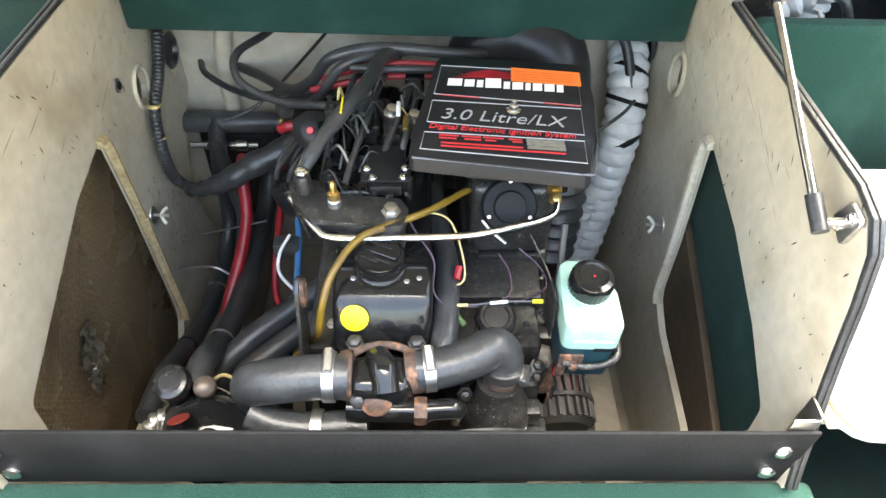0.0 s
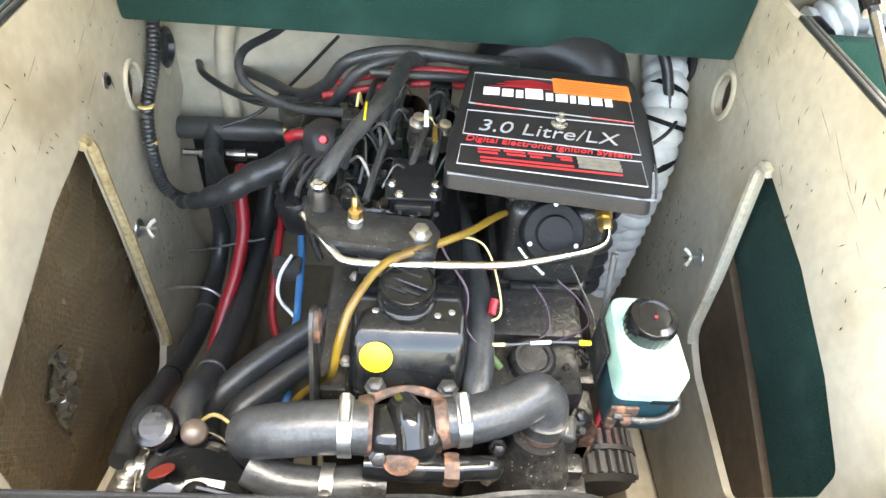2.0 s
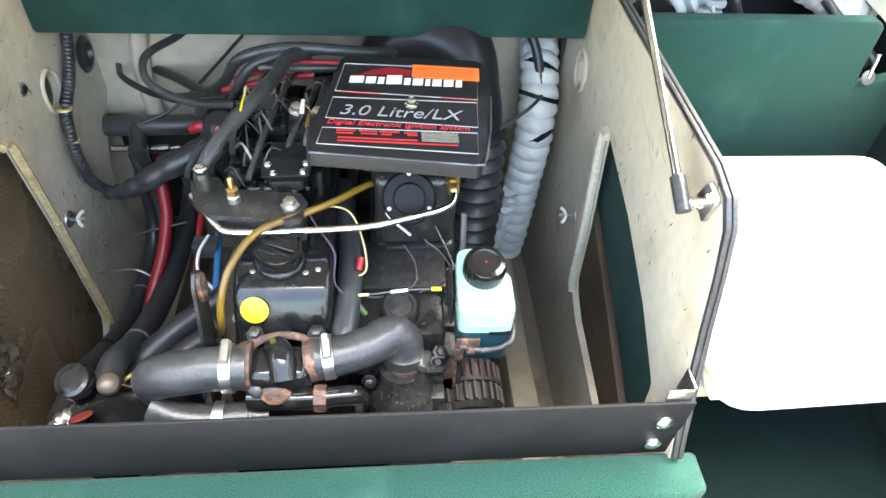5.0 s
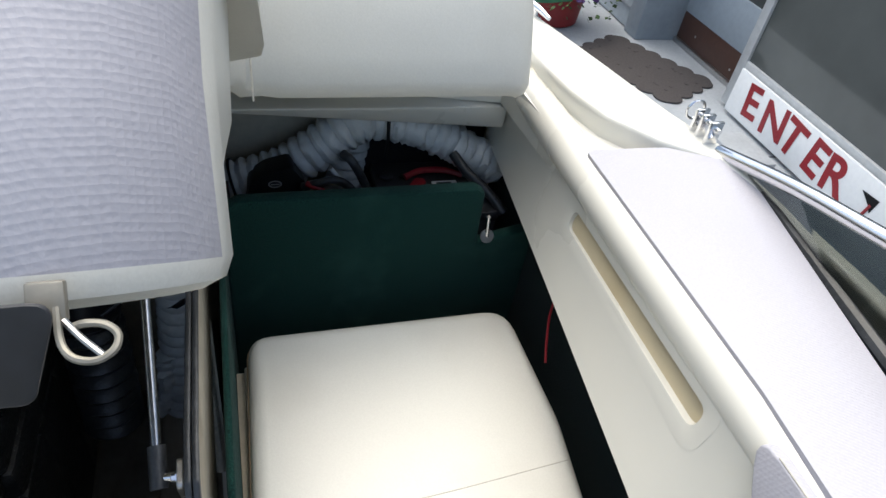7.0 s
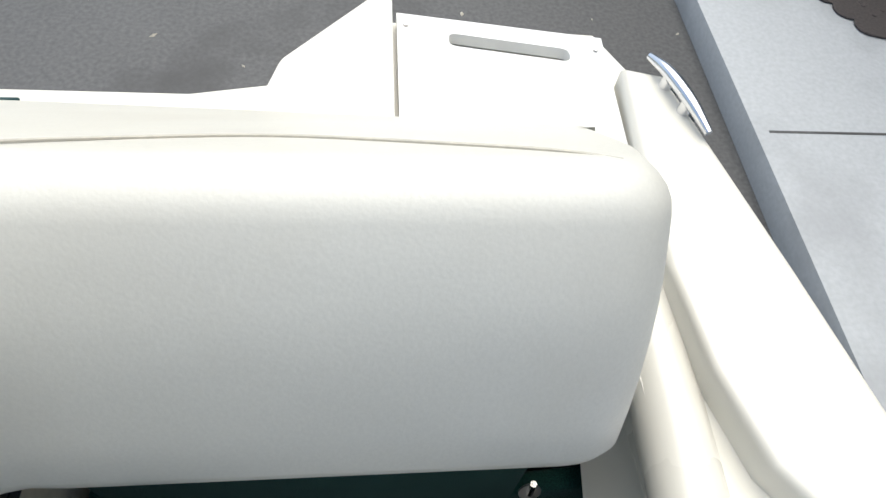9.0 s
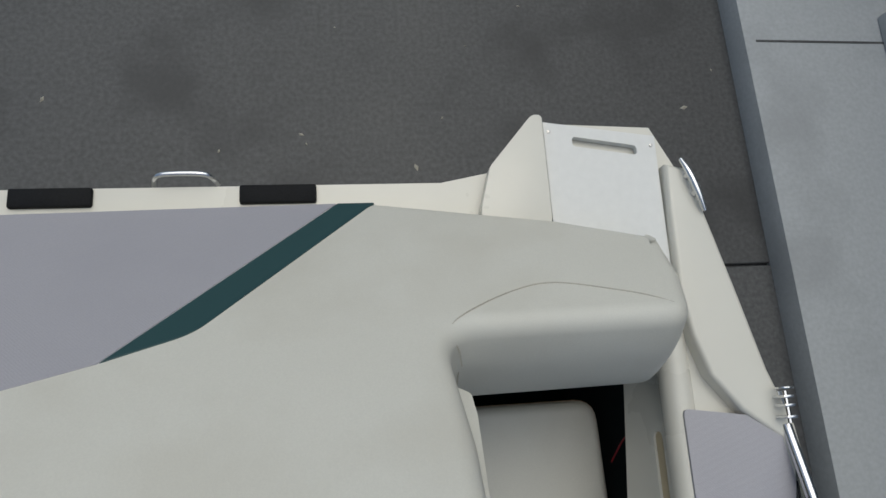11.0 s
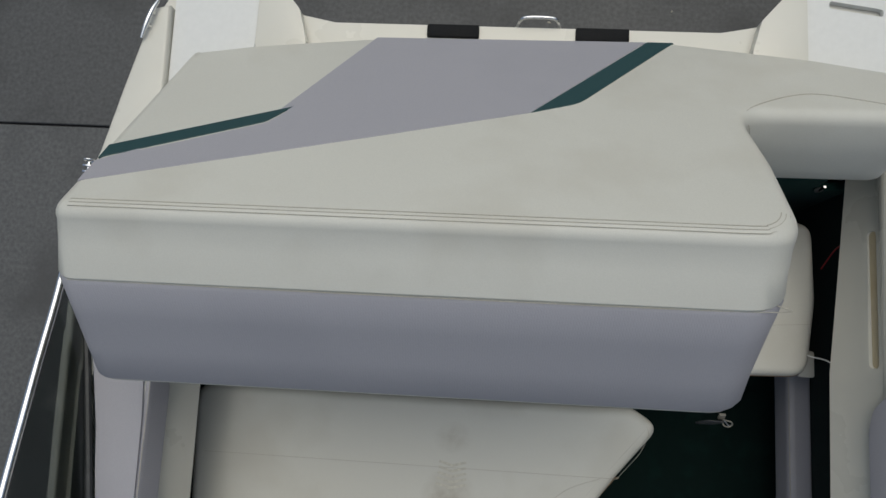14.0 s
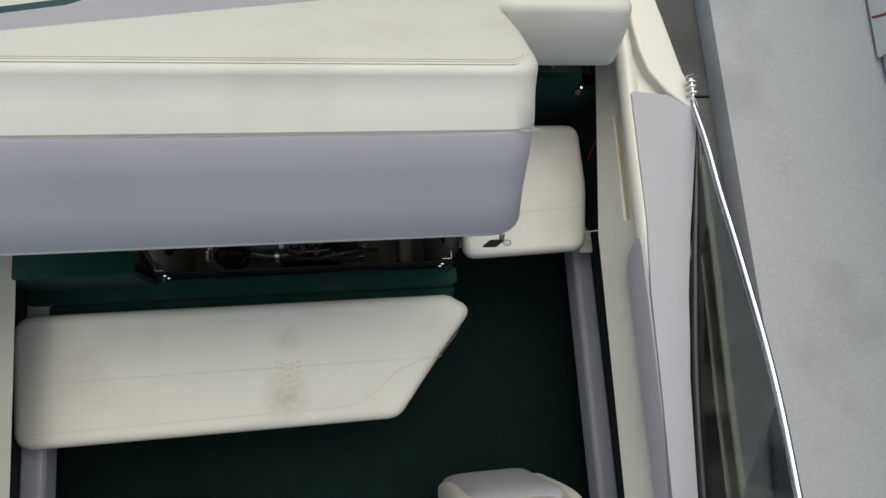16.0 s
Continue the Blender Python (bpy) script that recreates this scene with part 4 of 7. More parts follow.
# tan piping from the seam down round the front edge
edge = sorted((p for p in bench_outline if p[1] < 0.975 and p[0] > -0.79), key=lambda p: -p[0])
edge = [(0.436, 0.968, 0.7985), (0.444, 0.966, 0.790)] + [(x + 0.0008, y - 0.0008, 0.748 + 0.030 * max((y - 0.86) / 0.1, 0)) for x, y in edge]
part("piping", tube(edge, 0.0016, 6, curve=False), PIPING, bench, "brown piping round the front edge")
part("seam", tube([(0.437, 0.966, 0.8), (0.462, 0.995, 0.7995), (0.50, 1.04, 0.7995), (0.524, 1.09, 0.799), (0.52, 1.115, 0.799)], 0.0006, 5), SEAM, bench)
seat_outline = rounded([(0.533, 1.272), (0.952, 1.285), (0.978, 1.50), (0.972, 1.726), (0.548, 1.726)], [0.05, 0.06, 0.3, 0.05, 0.035], 5)
jump = cushion("jump_seat_cushion", seat_outline, 0.803, 0.85, "cream vinyl jump seat cushion with brown piping", "cushion", [[(0.545, 1.415), (0.75, 1.418), (0.957, 1.432)]])
bm = box(0.54, 0.955, 1.30, 1.70, 0.79, 0.802, 0.003)
part("base_board", bm, GELCOAT, jump)
single("seat_bracket", prism([(1.28, 0.79), (1.36, 0.79), (1.34, 0.72), (1.30, 0.70)], 0.95, 0.998, 0.008, 2, axis="x"), GELCOAT, "cream moulded bracket under the jump seat", "bracket")
single("seat_bracket", box(0.526, 0.56, 1.32, 1.70, 0.765, 0.789, 0.003), PLY, "wooden bearer under the jump seat", "bracket")
bc = [(0.527, 0.46), (0.527, 1.025), (0.55, 1.04), (0.91, 1.04), (0.925, 1.03), (0.928, 0.925), (1.029, 0.95), (1.029, 0.46)]
single("carpet_panel", prism(bc, 1.80, 1.825, 0.006, 2, axis="y"), CARPET, "green carpeted panel behind the jump seat", "panel", kind="structure")
bm = prism([(1.95, 0.0), (1.945, 0.045), (1.97, 0.049), (2.04, 0.049), (2.04, 0.012)], 0.50, 1.0, 0.004, 2, axis="x")
for v in bm.verts:
    v.co.z = 1.104 - (0.049 - v.co.z) * (0.12 + 0.88 * min(max(v.co.x - 0.50, 0) / 0.46, 1) ** 1.6)
single("stern_lip", bm, GELCOAT, "cream fibreglass lip under the stern deck", "lip", kind="structure")
# dusty shoe print on the bench
PRINT = material("dusty_print", (0.55, 0.53, 0.455), 0.6, vary=0.12, scale=120)
bm = bmesh.new()
for k in range(5):
    for q in (-1, 1):
        y = 0.905 + 0.0155 * k
        w = 0.046 - 0.0012 * k
        o = [(0.0, y), (q * w, y + 0.012), (q * w * 0.9, y + 0.018), (0.0, y + 0.008)]
        bm.faces.new([bm.verts.new((-0.035 + u + 0.03 * (v - 0.9), v, 0.8004)) for u, v in o])
single("shoe_print", bm, PRINT, "dusty shoe print on the cream bench cushion", "stain", kind="stuff", smooth=False)

# ---- engine hatch, propped open on its hinge ----
HINGE = Vector((0.0, 2.08, 1.10))
hatch = thing("engine_hatch", tuple(HINGE), "half-raised padded engine hatch in cream and lavender vinyl", "hatch")
hatch.rotation_euler = (radians(-HATCH_ANGLE), 0, 0)


# plan of the padded top, with the notch where the jump seat's back begins
hatch_plan = rounded([(-0.735, 1.262), (0.560, 1.272), (0.566, 1.50), (0.552, 1.690), (0.930, 1.696), (0.957, 1.80), (0.962, 1.908), (0.787, 1.971), (0.475, 2.040), (-0.27, 2.022), (-0.566, 1.958), (-0.716, 1.905)],
                     [0.035, 0.085, 0.2, 0.055, 0.05, 0.1, 0.01, 0.05, 0.1, 0.1, 0.1, 0.015], 9)


def hem(x, y):
    """Height of the lower edge of the hatch's skirt at a place of its plan."""
    if y < 1.30:
        return 0.80
    if x > 0.60:
        return 0.984 + 0.11 * min(max((y - 1.72) / 0.16, 0), 1)
    return min(0.806 + 0.44 * (y - 1.28), 1.08) if x > 0 else min(0.80 + 0.44 * (y - 1.30), 1.08)


def hatch_shell(outline, z1, r, band):
    """The vinyl cover: flat top, rolled rim, and a skirt that leans out at the front, in columns round the plan."""
    dense = []
    for k, p in enumerate(outline):
        q = outline[(k + 1) % len(outline)]
        n = max(int((Vector(q) - Vector(p)).length / 0.03), 1)
        dense += [Vector(p).lerp(Vector(q), a / n) for a in range(n)]
    n = len(dense)
    b = bmesh.new()
    columns = []
    for k, p in enumerate(dense):
        t = (dense[(k + 1) % n] - dense[k - 1]).normalized()
        out = Vector((t.y, -t.x))
        lean = max(-out.y, 0) ** 2 if p.y < 1.5 else 0.0
        tuck = 0.058 * min(max((1.86 - p.y) / 0.10, 0), 1) if p.y > 1.64 and p.x > 0.575 else 0.0
        low = hem(p.x, p.y)
        rolls = [(-r * (1 - math.sin(a)), z1 - r * (1 - math.cos(a))) for a in (math.pi / 2 * i / 6 for i in range(7))]
        rolls += [(0.022 * lean, z1 - r - 0.035), (0.050 * lean, band + 0.006), (0.050 * lean - 0.0015, band), (0.054 * lean, band - 0.006)] if p.y < 1.5 else [(0.0, z1 - r - 0.018 * i) for i in (1, 2, 3, 4)]
        z = min(rolls[-1][1], band - 0.006) if p.y < 1.5 else rolls[-1][1]
        rolls += [(lean * (0.054 + 0.024 * i / 3), z + (low + 0.014 - z) * i / 3) for i in (1, 2, 3)]
        d = rolls[-1][0]
        rolls += [(d - 0.005, low + 0.004), (d - 0.016, low), (d - 0.028, low + 0.006), (-0.034, max(low + 0.05, 1.04)), (-0.034, 1.10)]
        back = [tuck * min(max((z1 - 0.06 - h) / 0.17, 0), 1) ** 1.6 if i < len(rolls) - 2 else tuck for i, (a, h) in enumerate(rolls)]
        # the side above the jump seat leans in towards its hem, most at the front corner
        pinch = max(0.017 - 0.02 * max(p.y - 1.27, 0), 0.010) * min(max((p.x - 0.44) / 0.07, 0), 1) if p.y < 1.70 and p.x < 0.60 else 0.0
        columns.append([b.verts.new((p.x + out.x * a - pinch * min(max((1.15 - h) / 0.27, 0), 1), p.y + out.y * a + y, h)) for (a, h), y in zip(rolls, back)])
    for k in range(n):
        a, c = columns[k], columns[(k + 1) % n]
        front = dense[k].y < 1.335 and dense[(k + 1) % n].y < 1.335 and -0.72 < dense[k].x < 0.535
        for i in range(len(a) - 1):
            b.faces.new((a[i], a[i + 1], c[i + 1], c[i])).material_index = 1 if front and 9 <= i <= 12 else 0
    rim = [c[0] for c in columns]
    bmesh.ops.triangle_fill(b, use_beauty=True, use_dissolve=False, edges=[b.edges.get((p, q)) for p, q in zip(rim, rim[1:] + rim[:1])])
    bmesh.ops.recalc_face_normals(b, faces=b.faces)
    return b


TOP, BAND = 1.180, 1.057
part("main_pad", hatch_shell(hatch_plan, TOP, 0.030, BAND), [CREAM, LAVENDER], hatch)
part("seam", tube([(-0.715, 1.2145, BAND), (-0.1, 1.2165, BAND), (0.50, 1.2245, BAND), (0.53, 1.245, BAND)], 0.0011, 5), SEAM, hatch)
part("knee_pad", prism(rounded([(0.540, 1.335), (0.562, 1.340), (0.580, 1.45), (0.590, 1.60), (0.588, 1.640), (0.555, 1.664), (0.535, 1.60)], [0.004, 0.008, 0.1, 0.1, 0.012, 0.004, 0.004], 4), 1.005, 1.098, 0.010, 3), CREAM, hatch, "narrow cream pad along the side above the jump seat")
part("seam", tube([(0.578, 1.672, 1.12), (0.572, 1.676, 1.150), (0.558, 1.688, 1.172), (0.585, 1.716, 1.1805), (0.667, 1.763, 1.1808), (0.737, 1.778, 1.1808), (0.837, 1.752, 1.1808), (0.880, 1.735, 1.1805), (0.906, 1.722, 1.1785)], 0.0011, 5), SEAM, hatch, "stitched arc over the seat back")
part("seam", tube([(0.566, 1.682, 1.166), (0.576, 1.686, 1.14), (0.578, 1.690, 1.06), (0.578, 1.692, 0.97)], 0.0011, 5), SEAM, hatch)
lav = [(-0.268, 2.008), (0.406, 2.025), (0.110, 1.652), (-0.355, 1.478), (-0.716, 1.346), (-0.716, 1.412)] + rounded([(-0.716, 1.412), (-0.430, 1.573), (-0.388, 1.643)], 0.05, 5)[1:]
part("lavender_panel", prism(lav, TOP - 0.004, TOP + 0.0012, 0.0008, 1), LAVENDER, hatch)
part("green_stripe", prism(rounded([(0.408, 2.025), (0.472, 2.025), (0.216, 1.700), (0.112, 1.653)], [0, 0, 0.10, 0], 6), TOP - 0.004, TOP + 0.0016, 0.0008, 1), STRIPE, hatch)
part("green_stripe", prism(rounded([(-0.390, 1.643), (-0.714, 1.467), (-0.714, 1.421), (-0.432, 1.576)], [0, 0, 0, 0.05], 6), TOP - 0.004, TOP + 0.0016, 0.0008, 1), STRIPE, hatch)
for d, z in ((0.0305, 1.1806), (0.0225, 1.1795), (0.0150, 1.1770)):
    row = [(x, 1.262 + 0.010 * (x + 0.735) / 1.295 + d, z) for x in (-0.700, -0.4, 0.0, 0.3, 0.475)]
    turn = [(0.475 + (0.085 - d) * math.sin(a), 1.357 - (0.085 - d) * math.cos(a), z) for a in (0.35, 0.7, 1.05, 1.3)]
    part("seam", tube(row + turn, 0.0008, 5, 4), SEAM, hatch, "stitched seam")
part("underside_board", box(-0.695, 0.525, 1.31, 1.93, 1.085, 1.10, 0.002), PLY, hatch, "beige painted underside")
for x in (-0.15, 0.18):
    part("foam_block", box(x, x + 0.27, 1.86, 1.96, 1.03, 1.084, 0.004), FOAM, hatch, "black foam block")
flap = prism(rounded([(0.464, 0.806), (0.500, 0.806), (0.486, 0.770), (0.450, 0.772)], 0.006), 1.182, 1.185, 0.001, 1, axis="y")
for v in flap.verts:
    v.co.y += (0.798 - v.co.z) * 0.5
part("rubber_flap", flap, FLAPGREY, hatch, "dark grey rubber flap hanging under the edge")
loop = [(0.497, 1.190, 0.803), (0.498, 1.187, 0.792), (0.502, 1.184, 0.7865), (0.509, 1.183, 0.785), (0.5145, 1.184, 0.788), (0.5155, 1.186, 0.7925), (0.512, 1.187, 0.796), (0.506, 1.188, 0.797), (0.501, 1.190, 0.796)]
latch = part("latch", tube(loop, 0.0014, 8), LATCHWIRE, hatch, "bent metal latch loop")
part("latch_bar", tube([(0.499, 1.189, 0.7985), (0.505, 1.186, 0.792), (0.511, 1.1835, 0.7865)], 0.0012, 8), STEEL, latch)
part("latch_plate", box(0.488, 0.500, 1.189, 1.194, 0.798, 0.812, 0.001), LATCHWIRE, latch)

strut = thing("gas_strut", (0.455, 1.39, 1.04), "chrome gas strut holding the hatch open", "gas strut")
a, c = Vector((0.462, 1.40, 1.030)), Vector((0.452, 1.625, 1.153))
d = (c - a).normalized()
part("rod", tube([a, c], 0.0050, 10, curve=False), STRUTROD, strut)
part("cylinder", tube([c, c + d * 0.20], 0.011, 14, curve=False), ENAMEL, strut)
part("rod_end", tube([a - d * 0.010, a + d * 0.030], 0.0088, 10, curve=False), RUBBER, strut, "black plastic rod end")
part("bracket", prism(rounded([(1.382, 1.015), (1.412, 1.03), (1.40, 1.06), (1.372, 1.055)], 0.006), 0.481, 0.4875, 0.001, 1, axis="x"), STEEL, strut)
part("ball_stud", tube([(0.462, 1.40, 1.03), (0.484, 1.395, 1.037)], 0.005, 10, curve=False), CHROME, strut)
for y, z in ((1.400, 1.028), (1.386, 1.05)):
    part("screw", bolt((0.481, y, z), 0.004, 0.005, (-1, 0, 0)), CHROME, strut)


# ---- captain's chairs ----
def pillow(outline, h0, h1, axis="y", e=3.2, rings=9):
    """A padded form: an outline whose two faces bulge softly from the rim to the middle."""
    b = bmesh.new()
    n = len(outline)
    cx, cz = (min(p[0] for p in outline) + max(p[0] for p in outline)) / 2, (min(p[1] for p in outline) + max(p[1] for p in outline)) / 2
    mid, half = (h0 + h1) / 2, (h1 - h0) / 2
    lay = (lambda u, w, h: (u, h, w)) if axis == "y" else (lambda u, w, h: (u, w, h))
    rows = []
    for k in range(-rings + 1, rings):
        a = (math.pi / 2) * k / rings
        f = abs(math.cos(a)) ** (2 / e)
        h = mid + half * math.copysign(abs(math.sin(a)) ** (2 / e), k)
        rows.append([b.verts.new(lay(cx + (u - cx) * f, cz + (w - cz) * f, h)) for u, w in outline])
    for p, q in zip(rows, rows[1:]):
        for i in range(n):
            b.faces.new((p[i], p[(i + 1) % n], q[(i + 1) % n], q[i]))
    b.faces.new(rows[0])
    b.faces.new(rows[-1])
    return b


def on_pillow(outline, h0, half, points, e=3.2):
    """Places on the front of a pillow for points given across and up."""
    cx, cz = (min(p[0] for p in outline) + max(p[0] for p in outline)) / 2, (min(p[1] for p in outline) + max(p[1] for p in outline)) / 2
    out = []
    for u, w in points:
        du, dw, f = u - cx, w - cz, 0.0
        for k in range(len(outline)):
            (a, c), (g, h) = outline[k - 1], outline[k]
            a, c, g, h = a - cx, c - cz, g - cx, h - cz
            den = (g - a) * -dw + (h - c) * du
            if abs(den) > 1e-9:
                s = (a * dw - c * du) / ((h - c) * du - (g - a) * dw)
                if 0 <= s <= 1:
                    x, z = a + s * (g - a), c + s * (h - c)
                    if x * du + z * dw > 0:
                        f = max(f, math.hypot(du, dw) / max(math.hypot(x, z), 1e-6))
        f = min(f, 0.999)
        out.append((u, h0 + half * (1 - (1 - f ** e) ** (1 / e)) - 0.0003, w))
    return out


def chair(s, X):
    x0 = X(0.578)
    t = thing("captains_chair", (x0, 0.5, 0.451), "cream vinyl captain's chair with a padded headrest", "chair", "captain's chairs")
    o = [(x0 + u, z) for u, z in rounded([(0.112, 1.282), (-0.112, 1.282), (-0.128, 1.19), (-0.118, 1.02), (0.118, 1.02), (0.128, 1.19)], [0.045, 0.045, 0.09, 0.05, 0.05, 0.09], 10)]
    part("headrest", pillow(o, 0.452, 0.575, e=3.9, rings=16), CHAIRVINYL, t)
    smile = [(-0.119, 1.215), (-0.105, 1.185), (-0.08, 1.158), (-0.045, 1.141), (0.0, 1.135), (0.045, 1.141), (0.08, 1.158), (0.105, 1.185), (0.119, 1.215)]
    part("seam", tube(on_pillow(o, 0.452, 0.0615, [(x0 + u, w) for u, w in smile], 3.9), 0.0007, 5), SEAM, t)
    for q in (-1, 1):
        side = [(0.108, 1.045), (0.114, 1.10), (0.118, 1.16), (0.1195, 1.215), (0.114, 1.24), (0.108, 1.262), (0.104, 1.276)]
        for w in (0.0, 0.006):
            part("seam", tube(on_pillow(o, 0.452, 0.0615, [(x0 + q * (u - w), z) for u, z in side], 3.9), 0.0006, 5), SEAM, t)
    part("backrest", pillow([(x0 + u, z) for u, z in rounded([(-0.15, 0.66), (0.15, 0.66), (0.15, 1.12), (-0.15, 1.12)], 0.05, 6)], 0.475, 0.60), LAVENDER, t)
    for q in (-1, 1):
        o = [(x0 + u, z) for u, z in rounded([(q * 0.115, 0.68), (q * 0.160, 0.68), (q * 0.168, 1.06), (q * 0.162, 1.17), (q * 0.148, 1.240), (q * 0.112, 1.244)], [0.05, 0.05, 0.12, 0.09, 0.04, 0.012], 10)]
        part("side_bolster", pillow(o, 0.462, 0.585, e=2.9, rings=16), CHAIRVINYL, t)
        side = [(0.148, 0.80), (0.152, 0.95), (0.153, 1.04), (0.151, 1.12), (0.147, 1.17), (0.143, 1.21), (0.134, 1.228)]
        for w in (0.0, 0.008):
            part("seam", tube(on_pillow(o, 0.462, 0.0615, [(x0 + q * (u - w), z - w * 0.5) for u, z in side], 2.9), 0.0006, 5), SEAM, t)
    part("seat", pillow(rounded([(x0 - 0.21, 0.02), (x0 + 0.21, 0.02), (x0 + 0.21, 0.48), (x0 - 0.21, 0.48)], 0.07, 6), 0.60, 0.74, "z"), CHAIRVINYL, t)
    part("pedestal", lathe([(0.13, 0), (0.12, 0.012), (0.04, 0.03), (0.035, 0.19)], (x0, 0.28, 0.451), sides=24), STEEL, t)


both(chair)

# ---- engine ----
engine = thing("boat_engine", (0.08, 1.6, 0.30), "black four-cylinder inboard boat engine with rusty thermostat housing", "engine")


def clamp(at, axis, r, parent, screw=(0, 0, 1)):
    c = part("hose_clamp", lathe([(r + 0.0015, -0.0065), (r + 0.003, -0.0065), (r + 0.003, 0.0065), (r + 0.0015, 0.0065)], at, axis, 24), STEEL, parent, "steel hose clamp")
    s, a = Vector(screw).normalized(), Vector(axis).normalized()
    w = s.cross(a).normalized()
    p = Vector(at) + s * (r + 0.006)
    bm = tube([p - w * 0.011, p + w * 0.011], 0.006, 10, curve=False)
    lathe([(0.0065, 0), (0.0065, 0.006), (0.005, 0.007)], p + w * 0.011, w, 6, bm)
    part("clamp_screw", bm, STEEL, c)
    return c


bm = box(-0.085, 0.10, 1.42, 1.98, 0.30, 0.775, 0.012)
box(0.095, 0.25, 1.40, 1.95, 0.40, 0.72, 0.015, into=bm)
part("block", bm, CAST, engine)
for k in range(4):
    part("block_rib", box(0.10, 0.252, 1.47 + 0.11 * k, 1.495 + 0.11 * k, 0.42, 0.733, 0.006), CAST, engine)
bm = box(0.085, 0.225, 1.43, 1.66, 0.70, 0.768, 0.012)
box(0.10, 0.232, 1.50, 1.60, 0.75, 0.785, 0.010, into=bm)
part("cylinder_head", bm, CAST, engine)
part("core_plug", lathe([(0.027, 0), (0.027, 0.022), (0.022, 0.027), (0.018, 0.027), (0.016, 0.024), (0.001, 0.025)], (0.163, 1.470, 0.766), (0, -0.25, 1), 24), CAST, engine)

# rocker cover
o = rounded([(-0.045, 1.397), (0.077, 1.392), (0.077, 1.86), (-0.045, 1.86)], [0.03, 0.03, 0.02, 0.02], 5)
rp = [(1.86, 0.783), (1.86, 0.868), (1.455, 0.874), (1.427, 0.862), (1.397, 0.806), (1.397, 0.783)]
cover = part("rocker_cover", prism(rp, -0.045, 0.077, 0.024, 6, axis="x"), ENAMEL, engine, "glossy black rocker cover")
part("flange", prism([(0.016 + (x - 0.016) * 1.09, 1.6 + (y - 1.6) * 1.035) for x, y in o], 0.772, 0.789, 0.003, 2), ENAMEL, cover)
cap = part("oil_cap", lathe([(0.0325, -0.012), (0.0325, 0.004), (0.0305, 0.007), (0.0275, 0.008), (0.0275, 0.014), (0.0300, 0.016), (0.0305, 0.019), (0.0305, 0.025), (0.0290, 0.0285), (0.0262, 0.0295), (0.0250, 0.0278), (0.001, 0.0278)], (0.012, 1.474, 0.872), (0, -0.04, 1), 36), ENAMEL, cover, "glossy black oil filler cap")
bar = prism([(-0.023, -0.0035), (0.023, -0.0035), (0.023, 0.0035), (-0.023, 0.0035)], 0.0, 0.0035, 0.001, 1)
bmesh.ops.transform(bar, matrix=Matrix.Translation((0.012, 1.473, 0.8995)) @ Matrix.Rotation(radians(-24), 4, "Z"), verts=bar.verts)
part("grip_bar", bar, ENAMEL, cap)
for k, (u, v, w) in enumerate(((-0.012, -0.010, 0.012), (0.004, -0.013, 0.010), (0.006, 0.011, 0.010), (-0.004, 0.016, 0.008))):
    bar = prism([(-w, -0.0016), (w, -0.0016), (w, 0.0016), (-w, 0.0016)], 0.0, 0.0018, 0.0006, 1)
    bmesh.ops.transform(bar, matrix=Matrix.Translation((0.012 + u, 1.473 + v, 0.8995)) @ Matrix.Rotation(radians(-24), 4, "Z"), verts=bar.verts)
    part("embossed_bar", bar, COVER, cap)
part("yellow_sticker", lathe([(0.0172, 0), (0.0172, 0.0012), (0.0165, 0.0016), (0.001, 0.0016)], (-0.017, 1.4165, 0.846), (-0.05, -0.885, 0.46), 28), YELLOW, cover, "round yellow sticker")
for x, y in ((0.045, 1.452), (-0.02, 1.456), (0.06, 1.457)):
    part("chip", lathe([(0.004, 0), (0.003, 0.001)], (x, y, 0.8735), sides=6), STEEL, cover)
for x, y in ((-0.052, 1.45), (0.086, 1.45), (0.086, 1.58), (-0.052, 1.58)):
    part("cover_bolt", bolt((x, y, 0.788), 0.005, 0.007), STEEL, cover)

# thermostat housing and its hoses
th = part("thermostat_housing", box(-0.022, 0.055, 1.325, 1.380, 0.772, 0.832, 0.018, 4), ENAMEL, engine, "black thermostat housing with rust")
part("rusty_flange", tube([(-0.034, 1.362, 0.800), (-0.026, 1.374, 0.817), (-0.008, 1.383, 0.829), (0.018, 1.387, 0.833), (0.044, 1.384, 0.829), (0.062, 1.375, 0.818), (0.070, 1.363, 0.80)], 0.0035, 8, flat=1.4), RUST, th, "rusty flange")
part("rusty_neck", lathe([(0.026, 0), (0.027, 0.006), (0.025, 0.018), (0.026, 0.022)], (0.045, 1.362, 0.812), (1, 0.1, 0.05), 20), RUST, th)
part("rusty_neck", lathe([(0.029, 0), (0.031, 0.006), (0.028, 0.016)], (-0.016, 1.358, 0.812), (-1, 0, 0), 20), RUST, th)
part("rust_patch", lathe([(0.020, 0), (0.019, 0.005), (0.012, 0.009), (0.001, 0.010)], (0.012, 1.330, 0.805), (0.1, -0.6, 0.8), 16), RUST, th)
part("pipe_crown", tube([(0.012, 1.372, 0.826), (0.02, 1.352, 0.834), (0.024, 1.33, 0.82)], 0.017, 12), ENAMEL, th)
for x in (-0.016, 0.058):
    part("flange_bolt", bolt((x, 1.392, 0.828), 0.0075, 0.010, (0, -0.2, 1)), CAST, th)
part("flange_bolt", bolt((-0.008, 1.326, 0.808), 0.007, 0.008, (0, -0.7, 0.7)), CAST, th)
part("water_pipe", tube([(-0.022, 1.330, 0.785), (0.02, 1.326, 0.787), (0.055, 1.325, 0.788), (0.075, 1.326, 0.788)], 0.0135, 14), ENAMEL, engine)
